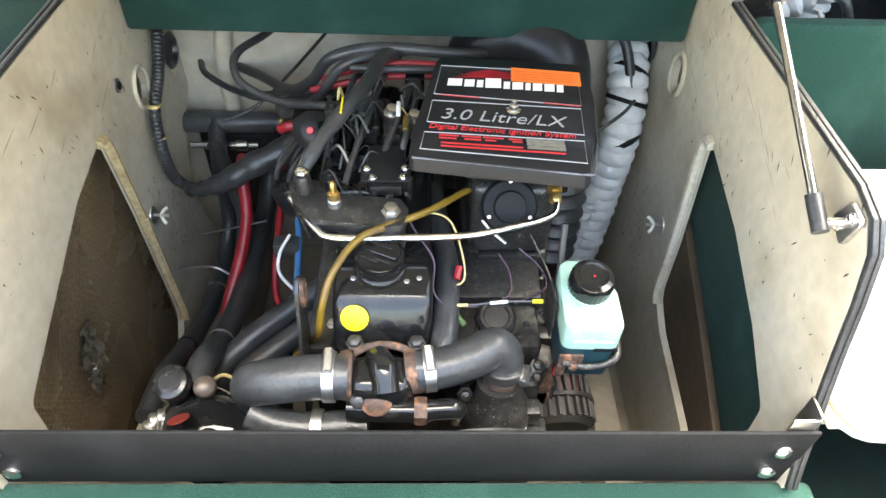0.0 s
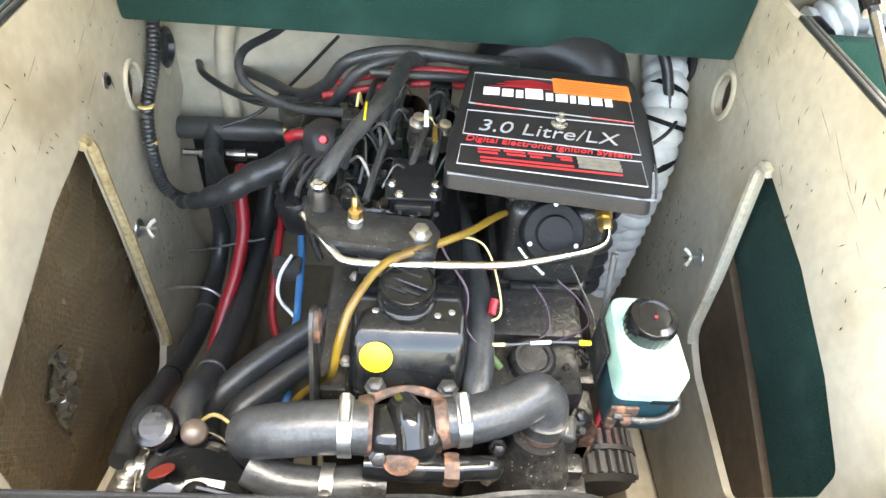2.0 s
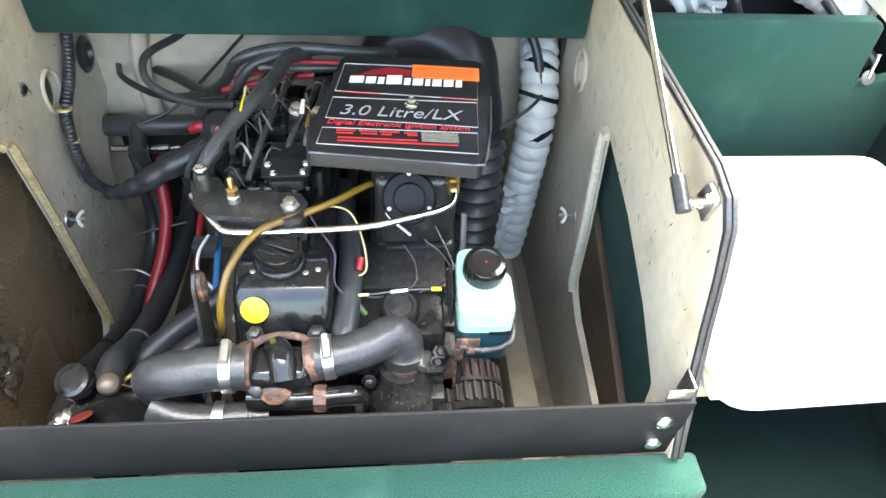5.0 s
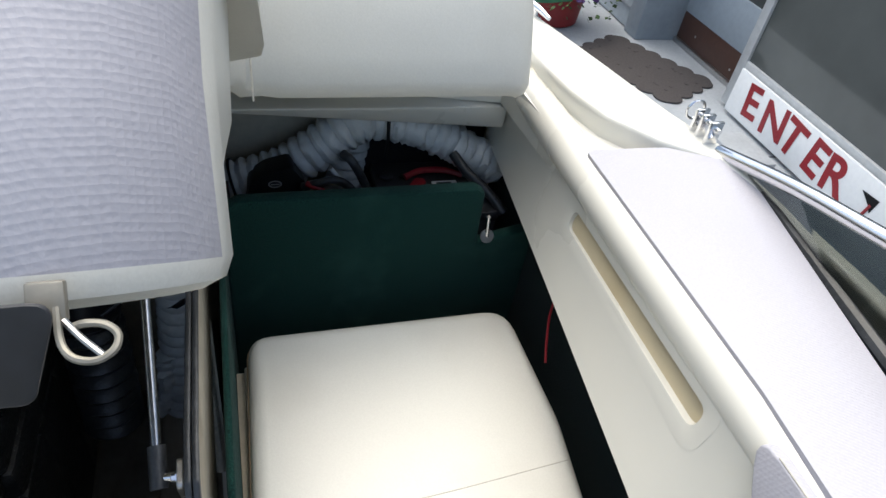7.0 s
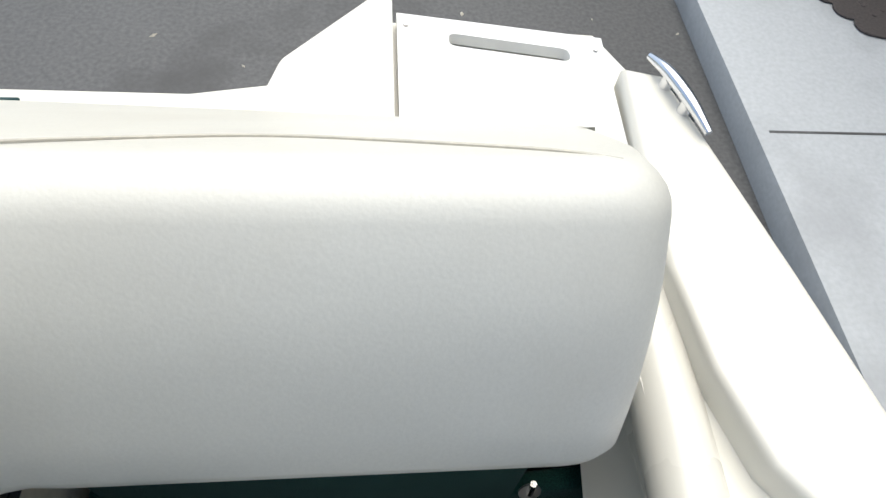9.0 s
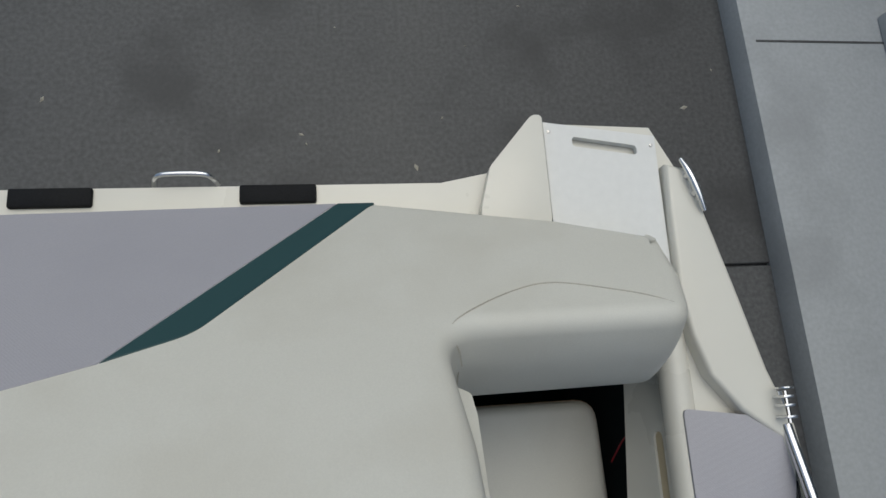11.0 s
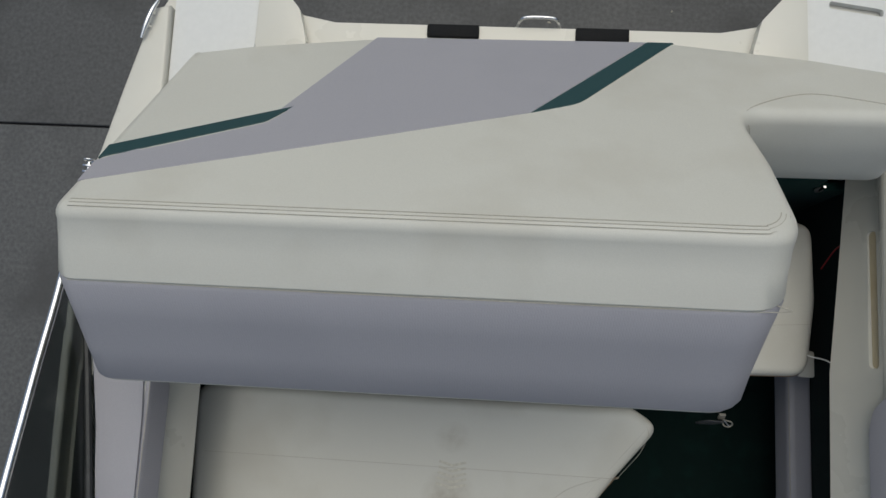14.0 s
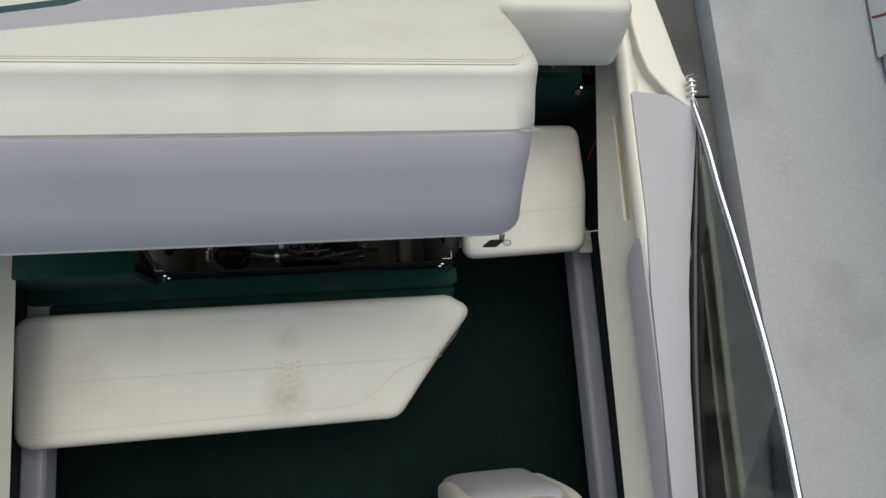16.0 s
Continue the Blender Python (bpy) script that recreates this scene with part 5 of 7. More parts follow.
part("pipe_nut", lathe([(0.0155, 0), (0.0165, 0.004), (0.0165, 0.012), (0.0155, 0.015)], (0.056, 1.325, 0.788), (1, 0, 0), 6), RUST, engine)
part("pipe_elbow", tube([(0.072, 1.326, 0.788), (0.10, 1.328, 0.788), (0.108, 1.333, 0.775), (0.108, 1.345, 0.74)], 0.0125, 12), ENAMEL, engine)
h = part("coolant_hose", tube([(-0.022, 1.352, 0.818), (-0.06, 1.350, 0.82), (-0.10, 1.348, 0.816), (-0.126, 1.352, 0.804), (-0.140, 1.362, 0.78), (-0.142, 1.378, 0.73), (-0.138, 1.40, 0.66)], 0.0265, 22), RUBBER, engine, "thick black rubber coolant hose")
clamp((-0.042, 1.351, 0.819), (1, 0, 0), 0.0265, h, (0, -0.1, 1))
h = part("coolant_hose", tube([(0.058, 1.362, 0.816), (0.09, 1.366, 0.818), (0.125, 1.378, 0.82), (0.150, 1.392, 0.822), (0.165, 1.392, 0.805), (0.165, 1.386, 0.782)], 0.0245, 22), RUBBER, engine, "bent black rubber coolant hose")
clamp((0.073, 1.364, 0.817), (1, 0.12, 0.05), 0.0245, h, (0, -0.3, 1))
clamp((0.165, 1.386, 0.786), (0, 0.2, 1), 0.0235, h, (1, -0.3, 0))
part("coppery_neck", lathe([(0.0235, -0.006), (0.0235, 0.0), (0.0215, 0.002), (0.0215, 0.006)], (0.165, 1.385, 0.772), (0, 0.15, 1), 20), RUST, engine)
part("water_pump", lathe([(0.044, -0.12), (0.046, -0.06), (0.038, -0.04), (0.031, -0.03), (0.029, -0.005)], (0.163, 1.383, 0.770), (0, 0.1, 1), 24), CAST, engine)
h = part("bypass_hose", tube([(0.076, 1.68, 0.82), (0.088, 1.59, 0.824), (0.096, 1.53, 0.824), (0.095, 1.45, 0.822), (0.090, 1.395, 0.81), (0.082, 1.375, 0.775)], 0.0165, 18), RUBBER, engine, "black rubber bypass hose")
part("cable_tie", lathe([(0.0138, -0.002), (0.0152, -0.002), (0.0152, 0.002), (0.0138, 0.002)], (0.0955, 1.475, 0.823), (0, 1, 0.05), 20), VINYLBLACK, h)
h = part("lower_hose", tube([(-0.025, 1.325, 0.752), (-0.07, 1.322, 0.752), (-0.11, 1.325, 0.757), (-0.14, 1.335, 0.765)], 0.0195, 16), RUBBER, engine)
clamp((-0.06, 1.3225, 0.752), (1, 0, 0), 0.0195, h, (0, -1, 0.3))
part("rusty_stub", lathe([(0.017, 0), (0.017, 0.03)], (-0.030, 1.325, 0.752), (1, 0, 0.0), 14), CAST, engine)
part("belt_guard_rod", tube([(-0.20, 1.335, 0.715), (-0.10, 1.312, 0.725), (-0.03, 1.308, 0.742), (-0.01, 1.315, 0.76)], 0.004, 8), ENAMEL, engine)

# pulleys and belt at the front
bm = lathe([(0.095, 0.0), (0.098, 0.003), (0.086, 0.010), (0.098, 0.017), (0.095, 0.02), (0.05, 0.02), (0.045, 0.012), (0.001, 0.012)], (0.045, 1.315, 0.66), (0, -1, 0), 40)
part("crank_pulley", bm, ENAMEL, engine)
bm = lathe([(0.055, 0.0), (0.058, 0.003), (0.048, 0.009), (0.058, 0.015), (0.055, 0.018), (0.02, 0.018), (0.018, 0.026), (0.001, 0.026)], (-0.205, 1.345, 0.685), (0.1, -0.75, 0.65), 36)
part("pump_pulley", bm, ENAMEL, engine)
part("drive_belt", tube([(-0.15, 1.315, 0.705), (0.045, 1.307, 0.757), (0.15, 1.308, 0.70), (0.22, 1.312, 0.66)], 0.0065, 6), RUBBER, engine)

# power steering pump
pump = part("steering_pump", lathe([(0.052, -0.05), (0.056, -0.02), (0.054, 0.0), (0.044, 0.012), (0.020, 0.016), (0.001, 0.016)], (-0.218, 1.350, 0.698), (0.02, -0.35, 0.93), 36), ENAMEL, engine, "black steering pump with worn rusty paint")
part("rust_band", lathe([(0.0552, -0.016), (0.0567, -0.016), (0.0555, -0.002), (0.0545, -0.002)], (-0.218, 1.350, 0.698), (0.02, -0.35, 0.93), 36), material("peeling_paint", (0.30, 0.26, 0.20), 0.6, vary=0.3, scale=90, stain=(0.03, 0.025, 0.02), stain_scale=40), pump)
part("filler_neck", lathe([(0.020, 0), (0.020, 0.045)], (-0.245, 1.395, 0.695), (-0.15, -0.2, 1), 18), ENAMEL, pump)
part("filler_cap", lathe([(0.0215, 0), (0.0225, 0.003), (0.0225, 0.013), (0.0205, 0.0165), (0.015, 0.017), (0.0145, 0.0155), (0.001, 0.0155)], (-0.243, 1.379, 0.757), (-0.10, -0.40, 1), 56, wobble=0.035, teeth=56), ENAMEL, pump, "dusty black pump cap")
part("rusty_dome", lathe([(0.0145, 0), (0.013, 0.008), (0.008, 0.012), (0.001, 0.013)], (-0.207, 1.378, 0.752), (0.2, -0.4, 1), 20), material("coppery_rust", (0.10, 0.075, 0.06), 0.4, metal=0.3, vary=0.3, scale=90, stain=(0.04, 0.03, 0.025), stain_scale=50), pump)
part("red_tag", lathe([(0.0135, 0), (0.0135, 0.002), (0.001, 0.002)], (-0.232, 1.338, 0.742), (-0.25, 0.55, 0.8), 20), material("dull_red_tag", (0.13, 0.014, 0.009), 0.6, vary=0.2, scale=80), pump, "dull red tag")
part("side_fitting", tube([(-0.262, 1.37, 0.70), (-0.285, 1.36, 0.69), (-0.29, 1.33, 0.67)], 0.010, 10, ribs=0.004, pitch=0.01), STEEL, pump)

# alternator
AT, AX = Vector((0.255, 1.452, 0.640)), Vector((0.05, -0.97, -0.22))
alt = part("alternator", lathe([(0.020, -0.01), (0.050, -0.006), (0.053, 0.0), (0.053, 0.060), (0.046, 0.068), (0.020, 0.070)], AT, AX, 32), ALTER, engine, "black finned alternator")
q = Vector((0, 0, 1)).rotation_difference(AX.normalized())
for k in range(26):
    a = 2 * math.pi * k / 26
    for lo, hi in ((0.002, 0.026), (0.034, 0.060)):
        base = AT + q @ Vector((0.0555 * math.cos(a), 0.0555 * math.sin(a), lo))
        part("fin", tube([base, base + q @ Vector((0, 0, hi - lo))], 0.0036, 6, curve=False), ALTER, alt)
part("winding", lathe([(0.0535, 0.004), (0.0540, 0.006), (0.0540, 0.024), (0.0535, 0.026)], AT, AX, 32), material("dull_red_winding", (0.05, 0.011, 0.009), 0.5, vary=0.3, scale=120), alt, "reddish copper winding")
part("band", lathe([(0.054, 0.026), (0.060, 0.027), (0.060, 0.033), (0.054, 0.034)], AT, AX, 32), ALTER, alt)
part("mounting_bracket", prism(rounded([(0.222, 0.60), (0.240, 0.60), (0.238, 0.74), (0.230, 0.76), (0.222, 0.72)], 0.006), 1.40, 1.406, 0.001, 1, axis="y"), RUST, alt)

# carburettor and choke
carb = part("carburettor", box(0.130, 0.245, 1.578, 1.69, 0.79, 0.915, 0.012, 3), CAST, engine, "black carburettor")
box_bm = box(0.125, 0.262, 1.60, 1.63, 0.885, 0.915, 0.006)
part("mounting_plate", box_bm, ENAMEL, carb)
part("choke_housing", lathe([(0.037, 0), (0.037, 0.014), (0.034, 0.018), (0.022, 0.019), (0.020, 0.026), (0.006, 0.027), (0.001, 0.027)], (0.177, 1.572, 0.890), (0, -0.80, 0.6), 32), VINYLBLACK, carb, "round black choke housing")
for k in range(3):
    a = radians(90 + 120 * k)
    part("choke_screw", bolt((0.177 + 0.031 * math.cos(a), 1.561 + 0.019 * math.sin(a), 0.901 + 0.025 * math.sin(a)), 0.003, 0.003, (0, -0.8, 0.6)), STEEL, carb)
part("linkage", tube([(0.148, 1.595, 0.875), (0.140, 1.585, 0.865), (0.155, 1.575, 0.845), (0.18, 1.565, 0.825)], 0.0025, 6), STEEL, carb)
part("gasket", box(0.145, 0.235, 1.572, 1.585, 0.785, 0.792, 0.001), CAST, carb)
part("intake_manifold", box(0.12, 0.25, 1.58, 1.90, 0.72, 0.79, 0.016), CAST, engine)

# flame arrestor cover with its printed plate
fo = [(0.045, 1.562), (0.266, 1.532), (0.284, 1.60), (0.297, 1.70), (0.297, 1.785), (0.085, 1.80), (0.066, 1.70), (0.05, 1.62)]
fa = part("flame_arrestor_cover", prism(rounded(fo, [0.012, 0.012, 0.1, 0.1, 0.02, 0.02, 0.1, 0.1], 4), 0.955, 0.9755, 0.005, 3), COVER, engine, "black printed flame arrestor cover")
for v in fa.data.vertices:
    if v.co.z + base_of(engine).z > 0.968 and v.co.y + base_of(engine).y < 1.60:
        v.co.y += 0.010
        v.co.z -= 0.005
part("lower_shell", prism(rounded([(0.115, 1.580), (0.222, 1.572), (0.262, 1.60), (0.282, 1.66), (0.28, 1.77), (0.095, 1.78), (0.075, 1.61), (0.112, 1.60)], 0.01), 0.930, 0.9555, 0.006, 2), COVER, fa)
part("silver_edge", tube([(0.049, 1.5715, 0.9685), (0.10, 1.565, 0.9685), (0.20, 1.5515, 0.9685), (0.262, 1.5435, 0.9685), (0.274, 1.552, 0.969), (0.286, 1.61, 0.9715), (0.296, 1.69, 0.9735)], 0.0016, 6), EDGESILVER, fa)
part("nut", lathe([(0.010, 0), (0.010, 0.002), (0.0065, 0.003), (0.0065, 0.009), (0.004, 0.011), (0.004, 0.016), (0.001, 0.017)], (0.183, 1.666, 0.975), sides=12), CHROME, fa)
Z = 0.9759


def frame_line(points, mat, w=0.0007):
    part("print_line", tube([(x, y, Z) for x, y in points], w, 5, curve=False), mat, fa)


def outline(y0, y1):
    def L(y):
        return 0.060 + (y - 1.585) * 0.15
    def R(y):
        return 0.263 + (y - 1.57) * 0.10
    s = -0.115
    frame_line([(L(y0), y0), (R(y0), y0 + s * (R(y0) - L(y0))), (R(y1), y1 + s * (R(y1) - L(y1)) * 0.6), (L(y1), y1), (L(y0), y0)], SILVER)


outline(1.580, 1.6150)
outline(1.637, 1.686)
outline(1.702, 1.775)
turn = Matrix.Rotation(radians(-5.5), 4, "Z")
lettering("3.0 Litre/LX", 0.0335, SILVER, fa, "lettering", Matrix.Translation((0.166, 1.648, Z)) @ turn, 0.0004, shear=0.25, bold=-0.0003)
lettering("Digital Electronic Ignition System", 0.0142, REDPRINT, fa, "lettering", Matrix.Translation((0.164, 1.6192, Z + 0.0002)) @ turn, 0.0004, shear=0.2)
frame_line([(0.085, 1.7005), (0.14, 1.694)], REDPRINT)
frame_line([(0.225, 1.685), (0.276, 1.679)], REDPRINT)
# maker's mark: plain white blocks with a red swoosh
x = 0.096
for k, wd in enumerate((0.020, 0.014, 0.009, 0.022, 0.009, 0.015, 0.007, 0.013, 0.014, 0.009)):
    hgt = 0.023 if k in (3,) else 0.017
    y = 1.732 - 0.075 * (x - 0.09)
    part("mark_block", prism([(x, y - 0.008), (x + wd, y - 0.008), (x + wd + 0.002, y - 0.008 + hgt), (x + 0.002, y - 0.008 + hgt)], Z - 0.0003, Z + 0.0004, 0), WHITE, fa, smooth=False)
    x += wd + 0.0032
for k in range(3):
    part("mark_swoosh", prism([(0.105 + 0.01 * k, 1.745 + 0.006 * k), (0.185, 1.743 + 0.004 * k), (0.19, 1.747 + 0.004 * k), (0.135 + 0.012 * k, 1.749 + 0.008 * k)], Z - 0.0003, Z + 0.0004, 0), RED, fa, smooth=False)
ol = part("orange_label", prism([(0.186, 1.737), (0.284, 1.727), (0.287, 1.762), (0.189, 1.772)], Z, Z + 0.0008, 0), ORANGE, fa, "orange paper label", smooth=False)
for k in range(4):
    y = 1.7415 + 0.0065 * k
    part("print_bar", prism([(0.194, y), (0.277, y - 0.008), (0.277, y - 0.006), (0.194, y + 0.002)], Z + 0.0008, Z + 0.0011, 0), material("orange_print", (0.6, 0.11, 0.02), 0.6) if k == 0 else bpy.data.materials["orange_print"], ol, smooth=False)
for x0, x1, y in ((0.083, 0.108, 1.604), (0.112, 0.136, 1.602), (0.139, 0.165, 1.600), (0.171, 0.188, 1.597), (0.083, 0.105, 1.598), (0.115, 0.136, 1.596), (0.141, 0.155, 1.594), (0.175, 0.188, 1.592), (0.085, 0.188, 1.588), (0.085, 0.24, 1.5815)):
    part("print_bar", prism([(x0, y + 0.004), (x1, y + 0.004 - 0.08 * (x1 - x0)), (x1, y + 0.0066 - 0.08 * (x1 - x0)), (x0, y + 0.0066)], Z - 0.0002, Z + 0.0004, 0), REDPRINT, fa, smooth=False)
for k in range(3):
    y = 1.5835 + 0.0072 * k
    part("rating_plate", prism([(0.193, y), (0.241, y - 0.004), (0.242, y + 0.0020), (0.194, y + 0.0060)], Z - 0.0002, Z + 0.0004, 0), PLATE, fa, smooth=False)

# exhaust manifold, riser and bellows
man = part("exhaust_manifold", box(-0.085, 0.035, 1.60, 1.88, 0.80, 0.885, 0.025, 4), ENAMEL, engine, "black exhaust manifold")
for y in (1.66, 1.74, 1.82):
    part("manifold_bolt", bolt((-0.03, y, 0.885), 0.008, 0.009), CAST, man)
part("riser", tube([(0.14, 1.96, 0.81), (0.17, 1.97, 0.88), (0.225, 1.96, 0.922), (0.275, 1.925, 0.908), (0.300, 1.875, 0.85), (0.306, 1.84, 0.78)], lambda f: 0.050 + 0.022 * math.sin(math.pi * min(f * 1.3, 1)), 24), COVER, engine, "black domed exhaust elbow")
part("bellows", tube([(0.310, 1.84, 0.81), (0.312, 1.83, 0.73), (0.312, 1.82, 0.66), (0.31, 1.81, 0.56)], 0.043, 20, ribs=0.016, pitch=0.03), RUBBER, engine, "black rubber exhaust bellows")

# bracket with studs
br = part("top_bracket", prism(rounded([(-0.112, 1.585), (-0.075, 1.59), (-0.062, 1.565), (0.035, 1.555), (0.046, 1.535), (0.040, 1.507), (0.025, 1.502), (-0.075, 1.515), (-0.10, 1.545)], 0.008), 0.897, 0.915, 0.003, 2), CAST, engine, "black top bracket")
part("stud_post", lathe([(0.0115, 0), (0.010, 0.024), (0.008, 0.028), (0.0085, 0.03), (0.0085, 0.034), (0.0045, 0.037)], (-0.088, 1.568, 0.912), sides=18), CAST, br)
part("stud_nut", bolt((-0.088, 1.566, 0.946), 0.0062, 0.006), CHROME, br)
part("sender", lathe([(0.0085, 0), (0.0085, 0.009), (0.0065, 0.011)], (-0.047, 1.541, 0.915), sides=12), STEEL, br, "steel and brass sender")
part("sender_nut", lathe([(0.0078, 0.011), (0.0078, 0.020), (0.004, 0.022), (0.004, 0.036), (0.0025, 0.038)], (-0.047, 1.541, 0.915), sides=6), BRASS, br)
part("washer_bolt", lathe([(0.0125, 0), (0.0125, 0.002), (0.0085, 0.003), (0.0085, 0.010), (0.006, 0.011), (0.001, 0.010)], (0.024, 1.53, 0.915), sides=6), STEEL, br)
part("small_bolt", lathe([(0.008, 0), (0.006, 0.003), (0.006, 0.009)], (-0.012, 1.505, 0.872), sides=6), STEEL, br)
for p in ((-0.03, 1.52, 0.85), (0.03, 1.52, 0.85)):
    part("bracket_leg", box(p[0] - 0.012, p[0] + 0.012, p[1] - 0.012, p[1] + 0.012, 0.80, 0.897, 0.004), CAST, br)

# ignition parts crowded behind the bracket
ign = part("ignition_module", box(-0.012, 0.040, 1.585, 1.655, 0.893, 0.925, 0.006), COVER, engine, "black ignition module")
bm = box(-0.006, 0.036, 1.573, 1.586, 0.903, 0.918, 0.002)
for x in (-0.018, 0.0, 0.022, 0.042):
    bolt((x, 1.575, 0.905), 0.0022, 0.004, (0, -0.5, 0.8), bm)
part("terminal_strip", bm, ALTER, ign)
part("bracket", prism(rounded([(-0.016, 1.572), (0.046, 1.574), (0.048, 1.606), (0.036, 1.612), (-0.006, 1.610), (-0.018, 1.604)], 0.005), 0.9255, 0.9285, 0.001, 1), COVER, ign)
for x, y in ((-0.010, 1.597), (0.040, 1.599), (-0.001, 1.579), (0.038, 1.581)):
    part("bracket_screw", bolt((x, y, 0.9285), 0.0042, 0.004), CHROME, ign)
random.seed(11)
for k in range(16):
    x, y = random.uniform(-0.08, 0.05), random.uniform(1.60, 1.84)
    z = 0.885 + random.uniform(0, 0.03)
    s = random.uniform(0.008, 0.018)
    bm = box(x - s, x + s, y - s * 1.4, y + s * 1.4, z - 0.01, z + s, 0.003)
    bolt((x, y, z + s), 0.004, 0.005, (0, 0, 1), bm)
    part("fitting", bm, CAST if k % 3 else ENAMEL, engine)
for x, y, z in ((0.018, 1.72, 0.93), (0.050, 1.70, 0.935), (-0.022, 1.735, 0.955)):
    part("head_bolt", lathe([(0.011, -0.03), (0.011, 0), (0.012, 0.002), (0.008, 0.003), (0.008, 0.012), (0.004, 0.013)], (x, y, z), (0.1, -0.2, 1), 10), STEEL, engine)
loom = part("thick_loom", tube([(-0.094, 1.57, 0.925), (-0.085, 1.585, 0.945), (-0.06, 1.635, 0.962), (-0.03, 1.70, 0.968), (-0.012, 1.765, 0.962), (0.0, 1.83, 0.955), (0.02, 1.88, 0.93)], lambda f: 0.008 + 0.0026 * min(f * 2, 1) + 0.0009 * (1 if math.sin(37 * f) > 0.4 else 0), 14, ribs=0.0, per=8), RUBBER, engine, "thick black wrapped loom")
part("tape_label", box(-0.046, -0.0435, 1.65, 1.685, 0.9765, 0.979, 0), YELLOW, loom)
for k, (x, dx) in enumerate(((-0.04, 0.03), (0.0, 0.035), (0.03, 0.02), (-0.07, 0.02))):
    part("plug_lead", tube([(x, 1.60 + 0.02 * k, 0.90), (x + dx * 0.5, 1.66, 0.925 + 0.006 * k), (x + dx, 1.74, 0.93), (x + dx * 1.4, 1.84, 0.915), (x + dx + 0.03, 1.90, 0.88)], 0.0048, 8), RUBBER, engine)
for y, col in ((1.70, WHITE), (1.665, AMBER)):
    part("terminal", box(0.025 + (1.7 - y) * 0.3, 0.031 + (1.7 - y) * 0.3, y, y + 0.03, 0.938, 0.944, 0.001), col, engine)

# fuel pipe and hoses
part("fuel_pipe", tube([(-0.098, 1.60, 0.80), (-0.105, 1.58, 0.87), (-0.108, 1.568, 0.90), (-0.100, 1.556, 0.903), (-0.068, 1.51, 0.902), (-0.045, 1.498, 0.90), (0.03, 1.499, 0.90), (0.12, 1.505, 0.90), (0.18, 1.522, 0.90), (0.218, 1.536, 0.90), (0.236, 1.550, 0.903), (0.238, 1.58, 0.91)], 0.0048, 10), CHROME, engine, "bright steel fuel pipe")
part("pipe_nut", lathe([(0.0075, 0), (0.0085, 0.002), (0.0085, 0.012), (0.007, 0.014), (0.010, 0.015), (0.010, 0.028)], (0.237, 1.563, 0.905), (0, 0.93, 0.35), 6), BRASS, engine, "brass pipe nut")
part("fuel_hose", tube([(0.145, 1.63, 0.87), (0.12, 1.595, 0.893), (0.08, 1.55, 0.905), (0.044, 1.522, 0.91), (-0.011, 1.49, 0.91), (-0.042, 1.448, 0.893), (-0.055, 1.42, 0.862), (-0.064, 1.418, 0.81), (-0.088, 1.452, 0.74), (-0.12, 1.465, 0.68), (-0.15, 1.455, 0.62)], 0.0047, 10), AMBER, engine, "amber translucent fuel hose")
for pts, mat in (([(0.045, 1.53, 0.905), (0.075, 1.55, 0.895), (0.10, 1.545, 0.885), (0.115, 1.515, 0.86), (0.118, 1.485, 0.84), (0.10, 1.48, 0.83)], TANWIRE),
                 ([(0.04, 1.54, 0.91), (0.055, 1.515, 0.895), (0.078, 1.49, 0.87), (0.078, 1.46, 0.845), (0.10, 1.44, 0.83)], PURPLE),
                 ([(0.17, 1.56, 0.81), (0.185, 1.535, 0.80), (0.182, 1.50, 0.79), (0.14, 1.485, 0.785), (0.118, 1.48, 0.79)], PURPLE),
                 ([(0.20, 1.565, 0.815), (0.228, 1.545, 0.80), (0.235, 1.515, 0.79), (0.19, 1.49, 0.785)], PURPLE),
                 ([(0.105, 1.45, 0.83), (0.13, 1.45, 0.832), (0.17, 1.452, 0.836), (0.205, 1.451, 0.838)], GREYTUBE),
                 ([(0.215, 1.58, 0.83), (0.24, 1.53, 0.80), (0.25, 1.48, 0.78), (0.248, 1.43, 0.76)], RUBBER)):
    part("wire", tube(pts, 0.0014, 6), mat, engine)
part("connector", tube([(0.203, 1.451, 0.838), (0.216, 1.451, 0.838)], 0.003, 8), YELLOW, engine, "yellow wire connector")
part("connector", tube([(0.150, 1.451, 0.834), (0.172, 1.452, 0.836)], 0.0022, 8), WHITE, engine, "white wire sleeve")
part("connector", tube([(0.108, 1.45, 0.83), (0.122, 1.45, 0.831)], 0.0022, 8), TANWIRE, engine, "tan wire sleeve")
part("connector", tube([(0.102, 1.445, 0.825), (0.118, 1.43, 0.815)], 0.0042, 8), LEAF, engine, "green wire connector")
part("connector", tube([(0.112, 1.50, 0.848), (0.108, 1.485, 0.84)], 0.005, 8), RED, engine, "red wire connector")
part("connector", tube([(0.247, 1.425, 0.755), (0.24, 1.41, 0.735)], 0.004, 8), RED, engine, "red wire connector")
part("lifting_plate", prism(rounded([(1.45, 0.885), (1.43, 0.905), (1.415, 0.89), (1.375, 0.77), (1.36, 0.70), (1.43, 0.70), (1.44, 0.81)], 0.01), -0.083, -0.079, 0.001, 1, axis="x"), CAST, engine, "black lifting plate with rusty eye")
part("rusty_eye", tube([(-0.078, 1.432 + 0.010 * math.cos(a), 0.874 + 0.018 * math.sin(a)) for a in (k * math.pi / 5 for k in range(11))], 0.005, 6), RUST, engine)
